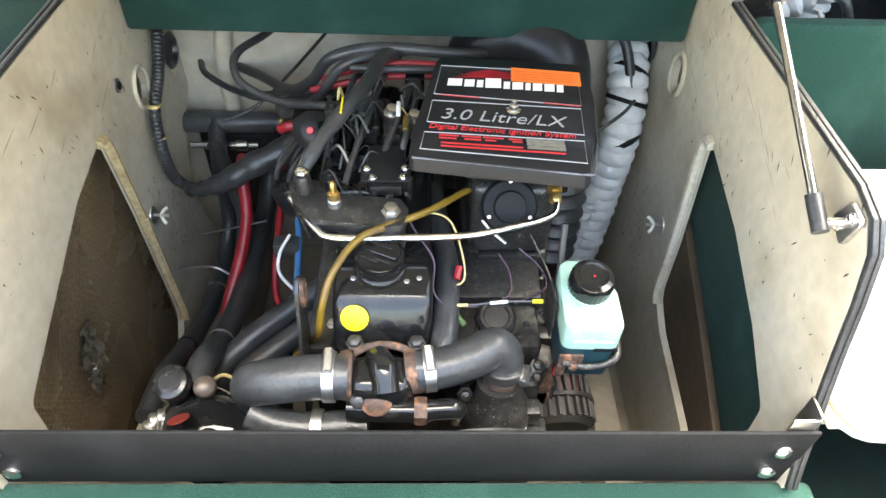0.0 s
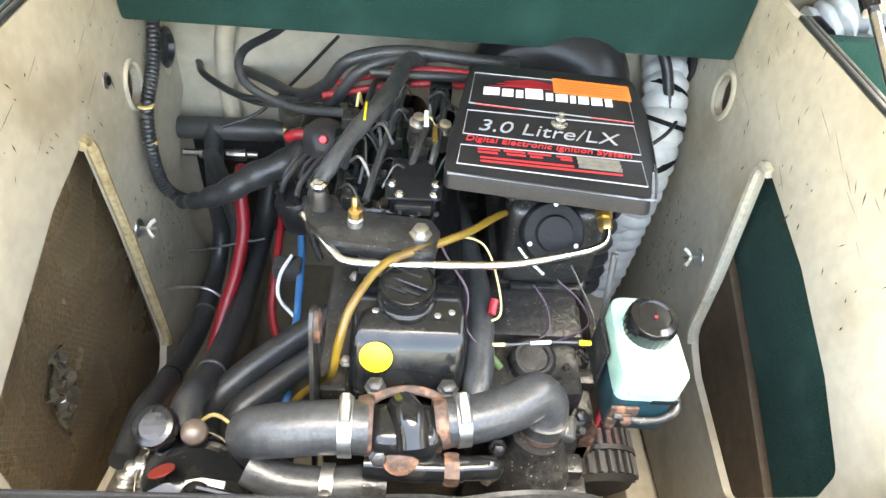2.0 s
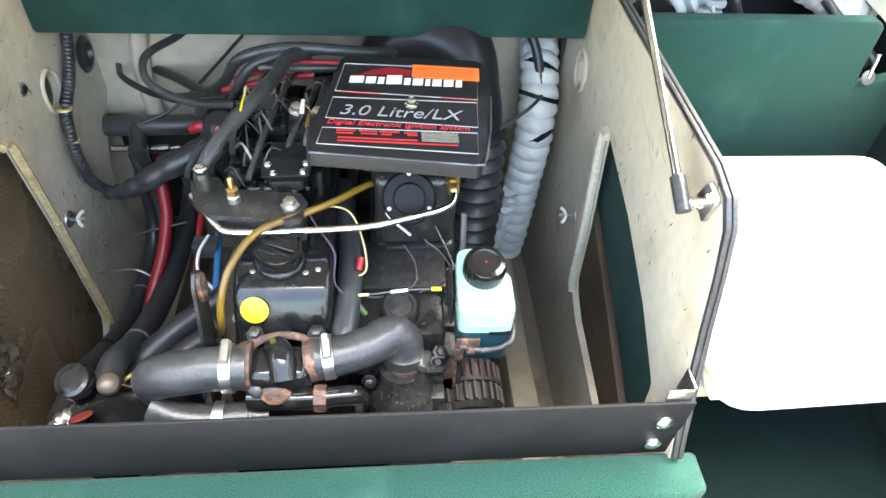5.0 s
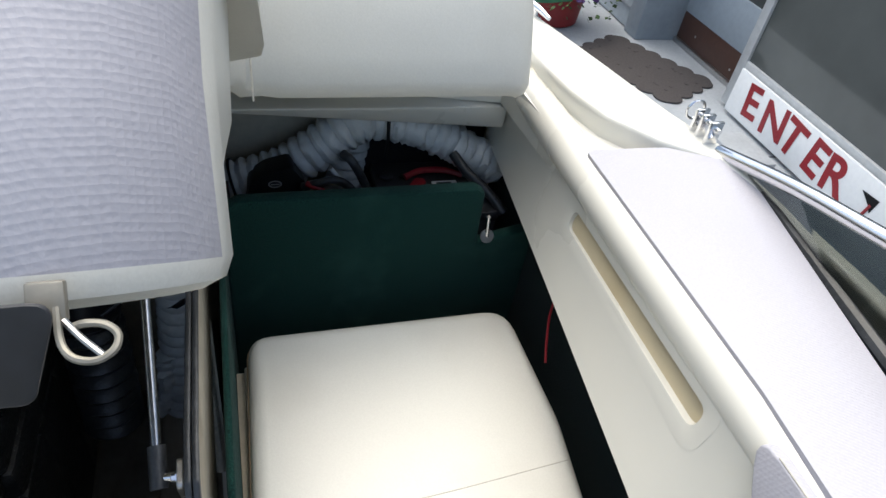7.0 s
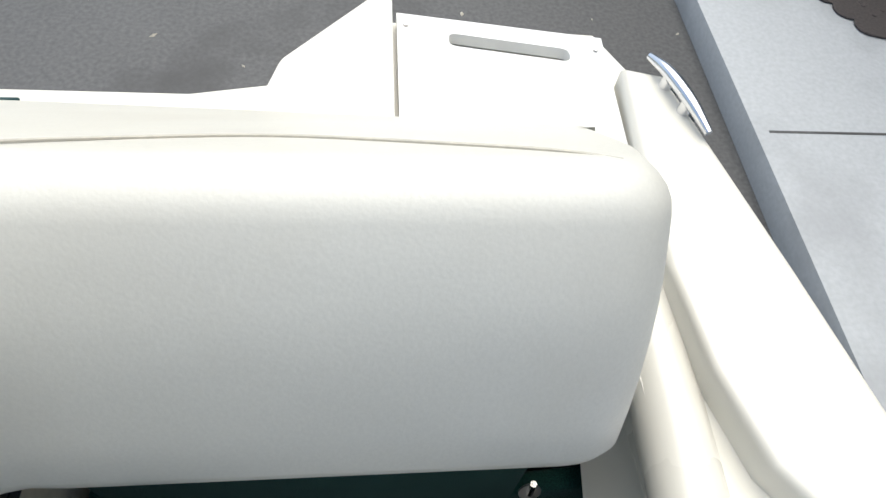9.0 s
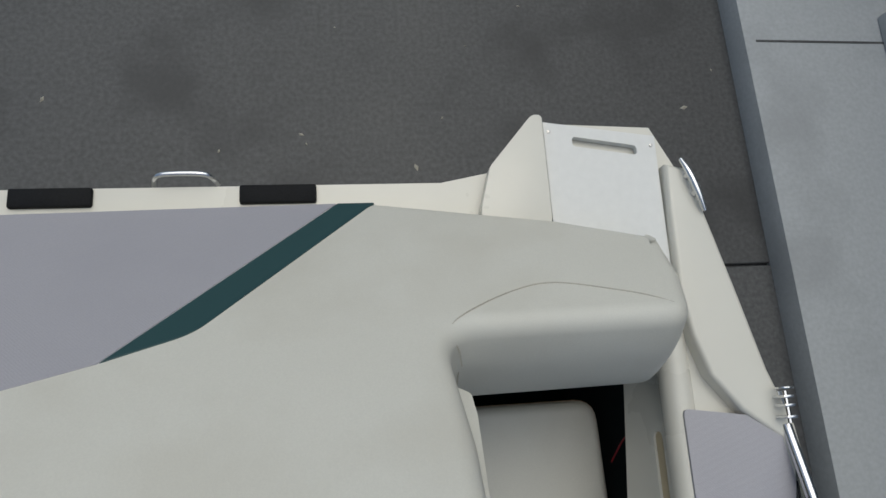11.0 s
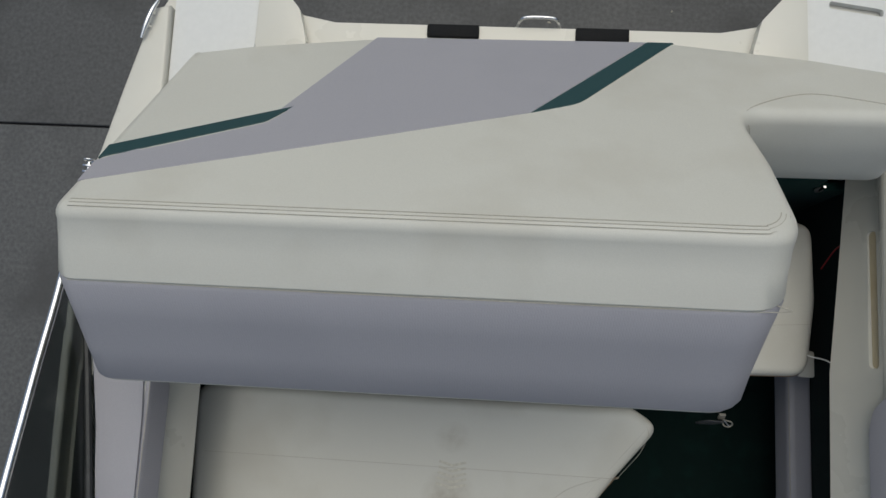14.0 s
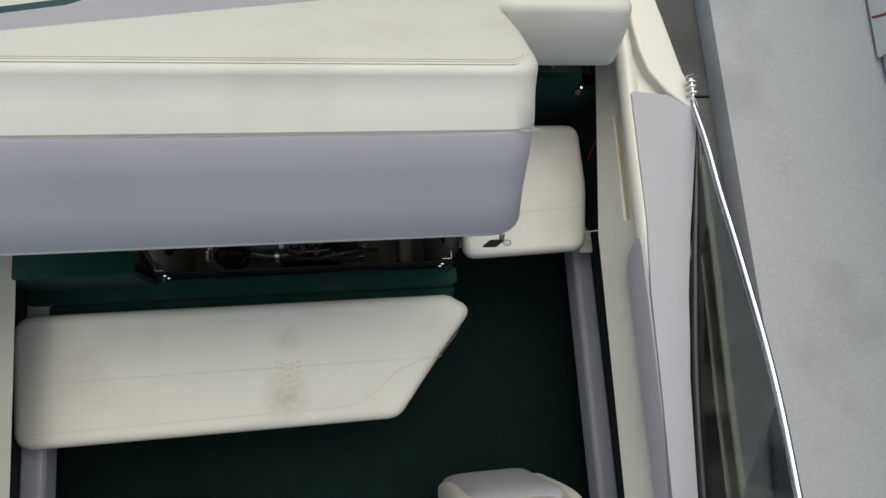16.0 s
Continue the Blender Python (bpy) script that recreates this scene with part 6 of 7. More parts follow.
for k in (0, 1):
    part("steering_pipe", tube([(-0.245 + 0.035 * k, 1.47 - 0.01 * k, 0.56), (-0.238 + 0.035 * k, 1.497 - 0.012 * k, 0.612), (-0.20 + 0.032 * k, 1.535 - 0.018 * k, 0.635 - 0.01 * k), (-0.15 + 0.025 * k, 1.575 - 0.022 * k, 0.65 - 0.015 * k), (-0.10 + 0.015 * k, 1.61 - 0.02 * k, 0.665 - 0.02 * k), (-0.06, 1.635 - 0.015 * k, 0.675 - 0.02 * k)], 0.0185, 16), RUBBER, engine, "glossy black steering hose")

# starter side and harness
st = part("starter_solenoid", lathe([(0.030, 0), (0.032, 0.006), (0.030, 0.05), (0.018, 0.055), (0.012, 0.057), (0.001, 0.057)], (-0.108, 1.803, 0.8355), (0.0, -0.8, 0.6), 24), COVER, engine, "black breaker housing with a red button")
part("breaker_body", box(-0.152, -0.068, 1.812, 1.862, 0.790, 0.842, 0.005), COVER, st)
for x in (-0.140, -0.080):
    part("screw", bolt((x, 1.822, 0.842), 0.004, 0.004), STEEL, st)
part("red_button", lathe([(0.0065, 0), (0.0065, 0.006), (0.005, 0.008), (0.001, 0.008)], (-0.108, 1.757, 0.8700), (0, -0.8, 0.6), 16), REDBRIGHT, st)
part("red_boot", tube([(-0.165, 1.80, 0.84), (-0.15, 1.795, 0.85), (-0.125, 1.80, 0.848)], 0.008, 10), RED, engine, "red terminal boot")
part("battery_cable", tube([(-0.15, 1.80, 0.85), (-0.11, 1.79, 0.865), (-0.07, 1.79, 0.865), (-0.05, 1.80, 0.85)], 0.006, 8), RUBBER, engine)
harness = [([(-0.30, 2.085, 0.78), (-0.24, 2.02, 0.80), (-0.17, 1.93, 0.83), (-0.12, 1.88, 0.88), (-0.08, 1.86, 0.935), (0.0, 1.87, 0.948), (0.12, 1.88, 0.935), (0.20, 1.95, 0.90)], 0.0095, RUBBER),
           ([(-0.23, 2.085, 0.70), (-0.205, 1.98, 0.75), (-0.17, 1.90, 0.80), (-0.11, 1.86, 0.86), (-0.07, 1.85, 0.92), (-0.02, 1.86, 0.94), (0.06, 1.90, 0.93)], 0.0085, RUBBER),
           ([(-0.10, 1.87, 0.89), (-0.03, 1.86, 0.92), (0.03, 1.855, 0.93), (0.10, 1.86, 0.925), (0.15, 1.90, 0.90)], 0.0055, RED),
           ([(-0.12, 1.86, 0.875), (-0.02, 1.85, 0.905), (0.06, 1.845, 0.915), (0.12, 1.85, 0.905)], 0.0055, RED),
           ([(-0.05, 1.84, 0.93), (0.02, 1.83, 0.935), (0.09, 1.84, 0.93), (0.14, 1.88, 0.91)], 0.006, RUBBER),
           ([(-0.15, 2.05, 0.93), (-0.20, 1.96, 0.92), (-0.235, 1.88, 0.925), (-0.225, 1.84, 0.90), (-0.16, 1.81, 0.885), (-0.08, 1.78, 0.90), (-0.03, 1.76, 0.91)], 0.0065, RUBBER),
           ([(-0.37, 2.085, 0.79), (-0.34, 2.02, 0.80), (-0.26, 1.96, 0.80), (-0.17, 1.92, 0.83), (-0.08, 1.88, 0.86), (0.0, 1.86, 0.88)], 0.006, RUBBER),
           ([(-0.31, 2.04, 0.76), (-0.24, 1.96, 0.79), (-0.15, 1.90, 0.83), (-0.10, 1.87, 0.85)], 0.0045, RUBBER),
           ([(-0.12, 2.075, 0.86), (-0.18, 2.0, 0.82), (-0.24, 1.95, 0.78), (-0.30, 1.93, 0.76)], 0.003, RUBBER),
           ([(0.33, 2.04, 0.98), (0.38, 2.02, 0.95), (0.42, 1.98, 0.90), (0.44, 1.94, 0.82)], 0.009, RUBBER),
           ([(0.28, 2.04, 0.95), (0.34, 1.98, 0.95), (0.40, 1.95, 0.94), (0.46, 1.93, 0.95)], 0.005, RED),
           ([(0.34, 1.80, 0.84), (0.39, 1.83, 0.86), (0.42, 1.87, 0.86)], 0.003, RUBBER)]
for pts, r, mat in harness:
    single("engine_cable", tube(pts, r, 10), mat, "red cable behind the engine" if mat is RED else "black cable behind the engine", "cable", "engine cables")

# ---- other things in the engine box ----
cyl = thing("steering_cylinder", (-0.30, 1.94, 0.735), "grey steering tube with a chrome rod below it", "steering cylinder")
part("tube", lathe([(0.019, 0), (0.0205, 0.003), (0.0205, 0.175), (0.017, 0.18), (0.017, 0.20)], (-0.412, 2.02, 0.692), (1, 0.0, 0.02), 24), GREYTUBE, cyl)
part("nut", lathe([(0.026, 0), (0.026, 0.014), (0.019, 0.016), (0.019, 0.028)], (-0.215, 2.02, 0.696), (1, 0, 0), 8), BRASS, cyl)
part("rod", tube([(-0.40, 2.0, 0.652), (-0.265, 1.998, 0.655)], 0.0065, 10, curve=False), CHROME, cyl)
part("sleeve", lathe([(0.0066, 0), (0.0095, 0.002), (0.0095, 0.062), (0.0125, 0.064), (0.0125, 0.086), (0.0095, 0.088)], (-0.372, 1.998, 0.6525), (1, 0, 0.02), 18), CHROME, cyl, "bright chrome sleeve on the rod")
boot = thing("rubber_boot", (-0.26, 1.82, 0.72), "black rubber boot over a wiring plug", "wiring boot")
part("boot", tube([(-0.155, 1.865, 0.772), (-0.185, 1.845, 0.758), (-0.23, 1.828, 0.742), (-0.27, 1.815, 0.722), (-0.305, 1.812, 0.705), (-0.335, 1.82, 0.69), (-0.36, 1.835, 0.675)], lambda f: 0.0215 - 0.012 * max(f - 0.35, 0) / 0.65 + 0.0015 * math.cos(40 * f), 16), RUBBER, boot)
part("loom", tube([(-0.350, 1.833, 0.683), (-0.375, 1.86, 0.668), (-0.385, 1.85, 0.70), (-0.383, 1.84, 0.77), (-0.383, 1.86, 0.83), (-0.383, 1.92, 0.87), (-0.385, 1.97, 0.93), (-0.385, 1.99, 1.0)], 0.0098, 12, ribs=0.0014, pitch=0.007), RUBBER, boot, "ribbed black wire loom")
for y, z in ((1.838, 0.785), (1.855, 0.838)):
    part("cable_tie", lathe([(0.0106, -0.002), (0.012, -0.002), (0.012, 0.002), (0.0106, 0.002)], (-0.383, y + 0.007, z), (0, 0.15, 1), 14), TANWIRE, boot)


def wing_nut(x, y, z, s, label):
    t = thing("wing_nut", (x, y, z), label, "wing nut", "wing nuts")
    part("plate", lathe([(0.016, 0), (0.015, 0.002), (0.001, 0.002)], (x, y, z), (s, 0, 0), 16), STEEL, t)
    part("stud", tube([(x, y, z), (x + s * 0.028, y, z)], 0.003, 8, curve=False), STEEL, t)
    for q in (-1, 1):
        part("wing", tube([(x + s * 0.014, y, z), (x + s * 0.018, y + q * 0.006, z + q * 0.006), (x + s * 0.024, y + q * 0.011, z + q * 0.009)], 0.0032, 8), GELCOAT, t)


wing_nut(WP, 1.772, 0.672, 1, "small brass wing nut on the plywood")
wing_nut(WS, 1.757, 0.68, -1, "small pale wing nut on the plywood")
for x, y, z, s in ((WP, 2.035, 0.84, 1), (WS, 2.04, 0.87, -1)):
    single("oval_grommet", lathe([(0.030, 0), (0.034, 0.004), (0.030, 0.008), (0.024, 0.009), (0.020, 0.0), (0.001, -0.004)], (x, y, z), (s, 0, 0), 24), RUBBER, "black plastic grommet in the plywood side", "grommet", "grommets")
for x, y, z, s in ((WP, 1.885, 0.857, 1), (WS, 1.89, 0.90, -1)):
    ring = [(x + s * 0.0015, y + 0.029 * math.cos(a), z + 0.036 * math.sin(a)) for a in (k * math.pi / 12 for k in range(25))]
    single("hole_collar", tube(ring, 0.0042, 8, per=2), PLY, "beige painted collar round a hole", "collar", "collars")
    # thin black box set 45 mm behind each hole
    single("hole_lining", box(min(x - s * 0.05, x - s * 0.045), max(x - s * 0.05, x - s * 0.045), y - 0.06, y + 0.06, z - 0.07, z + 0.07, 0), FOAM, "thin black box behind the hole", "lining", "hole linings")
hoses = [("bilge_hose", [(-0.345, 2.02, 0.70), (-0.335, 1.95, 0.63), (-0.335, 1.93, 0.53), (-0.34, 1.875, 0.475), (-0.34, 1.78, 0.468), (-0.34, 1.70, 0.479), (-0.34, 1.60, 0.525), (-0.34, 1.51, 0.575), (-0.335, 1.42, 0.60)], 0.0165, RUBBER, "black bilge hose along the plywood"),
         ("bilge_hose", [(-0.235, 1.97, 0.64), (-0.245, 1.897, 0.575), (-0.25, 1.79, 0.558), (-0.25, 1.66, 0.575), (-0.25, 1.544, 0.62), (-0.252, 1.47, 0.665), (-0.25, 1.42, 0.66)], 0.0195, RUBBER, "thick black hose along the engine"),
         ("shift_hose", [(-0.345, 1.98, 0.67), (-0.30, 1.90, 0.63), (-0.272, 1.84, 0.60), (-0.27, 1.76, 0.56)], 0.0155, RUBBER, "black hose beside the engine"),
         ("red_hose", [(-0.27, 1.90, 0.70), (-0.262, 1.85, 0.698), (-0.256, 1.813, 0.645), (-0.262, 1.76, 0.60), (-0.28, 1.69, 0.55), (-0.295, 1.62, 0.49), (-0.30, 1.55, 0.44)], 0.0105, RED, "dark red hose with faint print"),
         ("red_cable", [(-0.205, 1.93, 0.68), (-0.20, 1.884, 0.657), (-0.20, 1.768, 0.602), (-0.20, 1.707, 0.562), (-0.185, 1.66, 0.54)], 0.0065, RED, "bright red battery cable"),
         ("blue_hose", [(-0.17, 1.85, 0.68), (-0.158, 1.79, 0.66), (-0.152, 1.73, 0.635), (-0.15, 1.66, 0.605), (-0.148, 1.58, 0.59), (-0.146, 1.52, 0.595), (-0.15, 1.46, 0.55)], 0.0062, BLUE, "blue hose beside the engine"),
         ("wire_pair", [(-0.165, 1.74, 0.66), (-0.18, 1.71, 0.645), (-0.18, 1.685, 0.62), (-0.15, 1.66, 0.60)], 0.003, WHITE, "white and grey wires beside the engine"),
         ("yellow_wire", [(-0.25, 1.44, 0.64), (-0.22, 1.455, 0.66), (-0.19, 1.44, 0.65), (-0.18, 1.43, 0.62)], 0.0026, TANWIRE, "thin yellow wire loop"),
         ("tan_pipe", [(-0.285, 2.058, 0.92), (-0.31, 2.06, 0.85), (-0.318, 2.06, 0.77), (-0.318, 2.06, 0.68)], 0.0165, PLY, "beige pipe behind the steering tube"),
         ("tie_strap", [(-0.345, 1.79, 0.607), (-0.32, 1.79, 0.613), (-0.28, 1.79, 0.625), (-0.22, 1.80, 0.635)], 0.0022, GREYTUBE, "stiff tan strap across the hoses"),
         ("tie_strap", [(-0.40, 1.77, 0.53), (-0.36, 1.765, 0.545), (-0.32, 1.76, 0.55), (-0.29, 1.755, 0.53)], 0.0024, STEEL, "pale strap round the hoses")]
for name, pts, r, mat, lab in hoses:
    if name == "bilge_hose":
        run = thing(name, pts[-1], lab, "hose", "hoses in the engine box")
        part("hose", tube(pts, r, 16), mat, run)
        for k in (4, 6):
            p, way = Vector(pts[k]), Vector(pts[min(k + 1, len(pts) - 1)]) - Vector(pts[k - 1])
            part("tie_ring", lathe([(r - 0.001, -0.002), (r + 0.0012, -0.002), (r + 0.0012, 0.002), (r - 0.001, 0.002)], p, way.normalized(), 18), STEEL if k == 4 else VINYLBLACK, run)
        continue
    single(name, tube(pts, r, 14), mat, lab, "hose" if r > 0.005 else "wire", "hoses in the engine box")
single("plug_block", box(-0.195, -0.15, 1.72, 1.75, 0.62, 0.65, 0.004), GREYTUBE, "grey wiring plug block", "wiring plug")

# coolant reservoir
res = thing("reservoir_bottle", (0.268, 1.42, 0.765), "mint plastic reservoir with blue-green fluid and a black cap", "bottle")
o = rounded([(0.234, 1.388), (0.300, 1.386), (0.302, 1.452), (0.236, 1.455)], 0.012, 4)
part("fluid_part", prism(o, 0.770, 0.832, 0.010, 3), COOLANT, res, "lower part dark with blue-green fluid")
part("shell", prism([(0.268 + (x - 0.268) * 1.06, 1.42 + (y - 1.42) * 1.04) for x, y in o], 0.826, 0.866, 0.013, 4), BOTTLE, res)
o2 = rounded([(0.233, 1.43), (0.295, 1.43), (0.297, 1.492), (0.236, 1.494)], 0.018, 4)
part("shoulder", prism(o2, 0.835, 0.870, 0.012, 3), BOTTLE, res)
part("rib", box(0.243, 0.293, 1.3835, 1.387, 0.840, 0.845, 0.0016), BOTTLE, res)
rc = part("cap", lathe([(0.023, 0), (0.0255, 0.002), (0.0265, 0.012), (0.0262, 0.022), (0.024, 0.027), (0.018, 0.029), (0.0165, 0.0275), (0.001, 0.028)], (0.267, 1.446, 0.870), (0.03, -0.10, 1), 56, wobble=0.035, teeth=56), ENAMEL, res, "black ribbed cap")
part("neck_ring", lathe([(0.027, 0), (0.0275, 0.0015), (0.0275, 0.004), (0.026, 0.005)], (0.267, 1.446, 0.868), (0.03, -0.10, 1), 32), BOTTLE, rc)
part("red_mark", lathe([(0.0018, 0), (0.0018, 0.001)], (0.268, 1.441, 0.8985), sides=8), RED, rc)
part("level_mark", box(0.272, 0.300, 1.3845, 1.3865, 0.824, 0.830, 0), VINYLBLACK, res, smooth=False)
bm = box(0.231, 0.262, 1.382, 1.387, 0.792, 0.818, 0.003)
box(0.231, 0.242, 1.380, 1.386, 0.778, 0.80, 0.002, into=bm)
hb = part("holder", bm, RUST, res, "rusty metal holder")
part("strap", tube([(0.236, 1.382, 0.806), (0.262, 1.379, 0.800), (0.29, 1.379, 0.806), (0.306, 1.392, 0.815), (0.306, 1.44, 0.82)], 0.0042, 8, flat=0.5), CAST, hb, "grimy metal strap")
part("holder_bolt", bolt((0.250, 1.382, 0.800), 0.006, 0.006, (0, -1, 0)), RUST, hb)
part("holder_arm", box(0.2275, 0.2305, 1.43, 1.478, 0.79, 0.850, 0.0012), CAST, res)

# ventilation ducts
def crumple(bm, seed, amount):
    random.seed(seed)
    for v in bm.verts:
        v.co += Vector((random.uniform(-1, 1), random.uniform(-1, 1), random.uniform(-1, 1))) * amount
    return bm


duct = thing("ventilation_duct", (0.42, 1.93, 0.42), "crumpled white corrugated vent duct beside the engine", "duct", "vent ducts")
part("duct", crumple(tube([(0.445, 2.07, 0.88), (0.440, 2.0, 0.85), (0.437, 1.95, 0.80), (0.432, 1.925, 0.72), (0.424, 1.918, 0.62), (0.417, 1.915, 0.52), (0.410, 1.914, 0.44)], 0.0355, 20, ribs=0.006, pitch=0.027), 31, 0.0013), DUCT, duct)
for at, ax in (((0.4375, 1.953, 0.806), (0.3, 0.5, 1)), ((0.434, 1.93, 0.745), (-0.5, 0.1, 1)), ((0.44, 1.99, 0.842), (0.6, 0.9, 0.9))):
    part("strap", lathe([(0.0378, -0.004), (0.0395, -0.004), (0.0395, 0.004), (0.0378, 0.004)], at, ax, 20), VINYLBLACK, duct)
duct2 = thing("ventilation_duct", (0.39, 1.90, 0.42), "torn flattened white vent duct beside the engine", "duct", "vent ducts")
part("duct", crumple(tube([(0.405, 1.90, 0.62), (0.398, 1.898, 0.55), (0.388, 1.90, 0.49), (0.372, 1.905, 0.44)], 0.024, 14, ribs=0.008, pitch=0.022, flat=0.6), 32, 0.003), DUCT, duct2)

# crumpled clear bag on the brown panel
random.seed(3)
bm = bmesh.new()
bmesh.ops.create_grid(bm, x_segments=12, y_segments=14, size=0.5)
for v in bm.verts:
    v.co = Vector((WP - 0.046 + random.uniform(0, 0.012), 1.52 + v.co.x * 0.06 + random.uniform(-0.006, 0.006), 0.60 + v.co.y * 0.10 + v.co.x * 0.04 + random.uniform(-0.006, 0.006)))
BAG = material("clear_film", (0.12, 0.10, 0.07), 0.10, vary=0.4, scale=60, stain=(0.05, 0.035, 0.022), stain_scale=18, coat=0.6)
single("plastic_bag", bm, BAG, "crumpled clear plastic bag stuck to the brown panel", "plastic bag")

# paint chips and scars on the plywood
random.seed(21)
SCAR = material("dark_scar", (0.05, 0.035, 0.02), 0.8, vary=0.3)
for x, s, n in ((WP + 0.0006, 1, 130), (WS - 0.0006, -1, 140)):
    bm = bmesh.new()
    for _ in range(n):
        y, z = random.choice(((random.uniform(1.78, 1.92), random.uniform(0.5, 0.72)), (random.uniform(1.3, 2.0), random.uniform(0.86, 1.08))))
        l, a = random.uniform(0.003, 0.018), random.uniform(0.6, 2.2)
        w = random.uniform(0.0008, 0.0025)
        d, e = Vector((0, math.cos(a), math.sin(a))), Vector((0, -math.sin(a), math.cos(a)))
        p = Vector((x, y, z))
        bm.faces.new([bm.verts.new(p + d * l * i + e * w * j) for i, j in ((-0.5, 0), (0, -0.6), (0.5, 0), (0.1, 0.6))])
    single("paint_scars", bm, SCAR, "dark scars in the painted plywood", "scars", kind="stuff", smooth=False)

random.seed(41)
for x, s_, n in ((WP + 0.0007, 1, 14), (WS - 0.0007, -1, 18)):
    bm = bmesh.new()
    for _ in range(n):
        y, z = random.uniform(1.42, 1.95), random.uniform(0.90, 1.05)
        l, a, w = random.uniform(0.02, 0.07), 0.35 + random.uniform(-0.15, 0.15), random.uniform(0.0003, 0.0008)
        d, e = Vector((0, math.cos(a), math.sin(a))), Vector((0, -math.sin(a), math.cos(a)))
        p = Vector((x, y, min(z, 1.05 - l * 0.3)))
        bm.faces.new([bm.verts.new(p + d * l * i + e * w * j) for i, j in ((-0.5, 0), (-0.1, -0.8), (0.5, 0), (0.2, 0.8))])
    single("grain_cracks", bm, SCAR, "fine dark cracks along the plywood grain", "cracks", kind="stuff", smooth=False)

# ---- under the jump seat side ----
d3 = thing("ventilation_duct", (0.75, 2.0, 0.95), "white corrugated vent duct along the stern", "duct", "vent ducts")
part("duct", crumple(tube([(0.525, 2.0, 0.925), (0.57, 2.0, 0.935), (0.63, 2.0, 0.955), (0.69, 2.0, 0.995), (0.75, 2.005, 1.04), (0.80, 2.01, 1.045)], 0.036, 18, ribs=0.008, pitch=0.021), 51, 0.0014), DUCT, d3)
part("duct", crumple(tube([(0.79, 2.01, 1.045), (0.86, 2.0, 1.03), (0.93, 1.99, 1.0), (1.02, 1.98, 0.95)], 0.033, 18, ribs=0.005, pitch=0.019), 52, 0.0028), DUCT, d3)
part("duct", crumple(tube([(0.755, 2.04, 1.0), (0.745, 2.04, 0.93), (0.74, 2.03, 0.80), (0.74, 2.02, 0.6)], 0.032, 16, ribs=0.008, pitch=0.02), 53, 0.0014), DUCT, d3)
part("strap", lathe([(0.039, -0.002), (0.042, -0.002), (0.042, 0.002), (0.039, 0.002)], (0.548, 2.0, 0.930), (1, 0, 0.25), 20), VINYLBLACK, d3)
part("strap", tube([(0.80, 1.965, 1.07), (0.80, 1.96, 1.03), (0.80, 1.97, 0.99)], 0.003, 6), VINYLBLACK, d3)
blower = thing("bilge_blower", (0.60, 1.97, 0.85), "black plastic bilge blower with an oval badge", "blower")
part("housing", prism(rounded([(0.552, 0.87), (0.664, 0.87), (0.660, 0.967), (0.638, 0.997), (0.598, 0.986), (0.570, 0.965)], [0.01, 0.01, 0.015, 0.015, 0.03, 0.02], 5), 1.940, 1.985, 0.012, 4, axis="y"), COVER, blower)
part("badge", tube([(0.611 + 0.010 * math.cos(a), 1.9395, 0.966 + 0.006 * math.sin(a)) for a in (k * math.pi / 8 for k in range(17))], 0.0012, 5), SILVER, blower)
part("badge_bar", box(0.604, 0.618, 1.9385, 1.9395, 0.965, 0.967, 0), SILVER, blower)
bat = thing("battery", (0.86, 1.93, 0.70), "black boat battery with a red clamp and a pale label", "battery")
part("case", box(0.79, 0.99, 1.87, 2.03, 0.70, 0.915, 0.006), BATTERY, bat)
part("lid", box(0.788, 0.992, 1.868, 2.032, 0.9155, 0.935, 0.005), BATTERY, bat)
for x in (0.81, 0.845, 0.955):
    part("cap", lathe([(0.012, 0), (0.012, 0.006), (0.009, 0.008), (0.001, 0.008)], (x, 1.985, 0.934), sides=16), RUBBER, bat)
part("label", box(0.889, 0.935, 1.920, 1.962, 0.936, 0.939, 0), WHITE, bat)
part("label_band", box(0.890, 0.934, 1.934, 1.944, 0.9395, 0.9405, 0), BLUE, bat)
part("label_print", box(0.896, 0.924, 1.950, 1.956, 0.9395, 0.9405, 0), RUBBER, bat)
part("red_clamp", prism(rounded([(0.826, 1.918), (0.836, 1.914), (0.873, 1.944), (0.870, 1.956), (0.856, 1.958)], 0.005), 0.936, 0.952, 0.004, 2), RED, bat)
part("hold_down", tube([(0.840, 1.970, 0.945), (0.870, 1.978, 0.952), (0.915, 1.982, 0.948), (0.95, 1.975, 0.94)], 0.006, 8), RED, bat, "red strap over the lid")
part("post", lathe([(0.008, 0), (0.007, 0.018)], (0.865, 1.895, 0.925), sides=12), STEEL, bat)
part("tray", box(0.74, 0.98, 1.84, 2.02, 0.45, 0.70, 0.004), VINYLBLACK, bat)
hk = thing("panel_bolt", (0.935, 1.81, 0.94), "shiny bolt with a washer beside the carpeted panel", "bolt")
part("washer", lathe([(0.012, 0), (0.012, 0.002), (0.005, 0.002)], (0.942, 1.800, 0.942), (0, -0.85, 0.4), 20), STEEL, hk)
part("bolt", tube([(0.941, 1.797, 0.945), (0.937, 1.797, 0.985)], 0.0035, 8), CHROME, hk)
rt = thing("wire_plug", (1.025, 1.66, 0.95), "red and white plug on a red wire at the hull side", "plug")
part("collar", lathe([(0.019, 0), (0.019, 0.006)], (1.029, 1.66, 0.955), (-1, -0.3, 0.2), 18), LEAF, rt)
part("knob", lathe([(0.016, 0), (0.017, 0.004), (0.016, 0.02), (0.012, 0.022)], (1.024, 1.659, 0.956), (-1, -0.4, 0.2), 18), RED, rt)
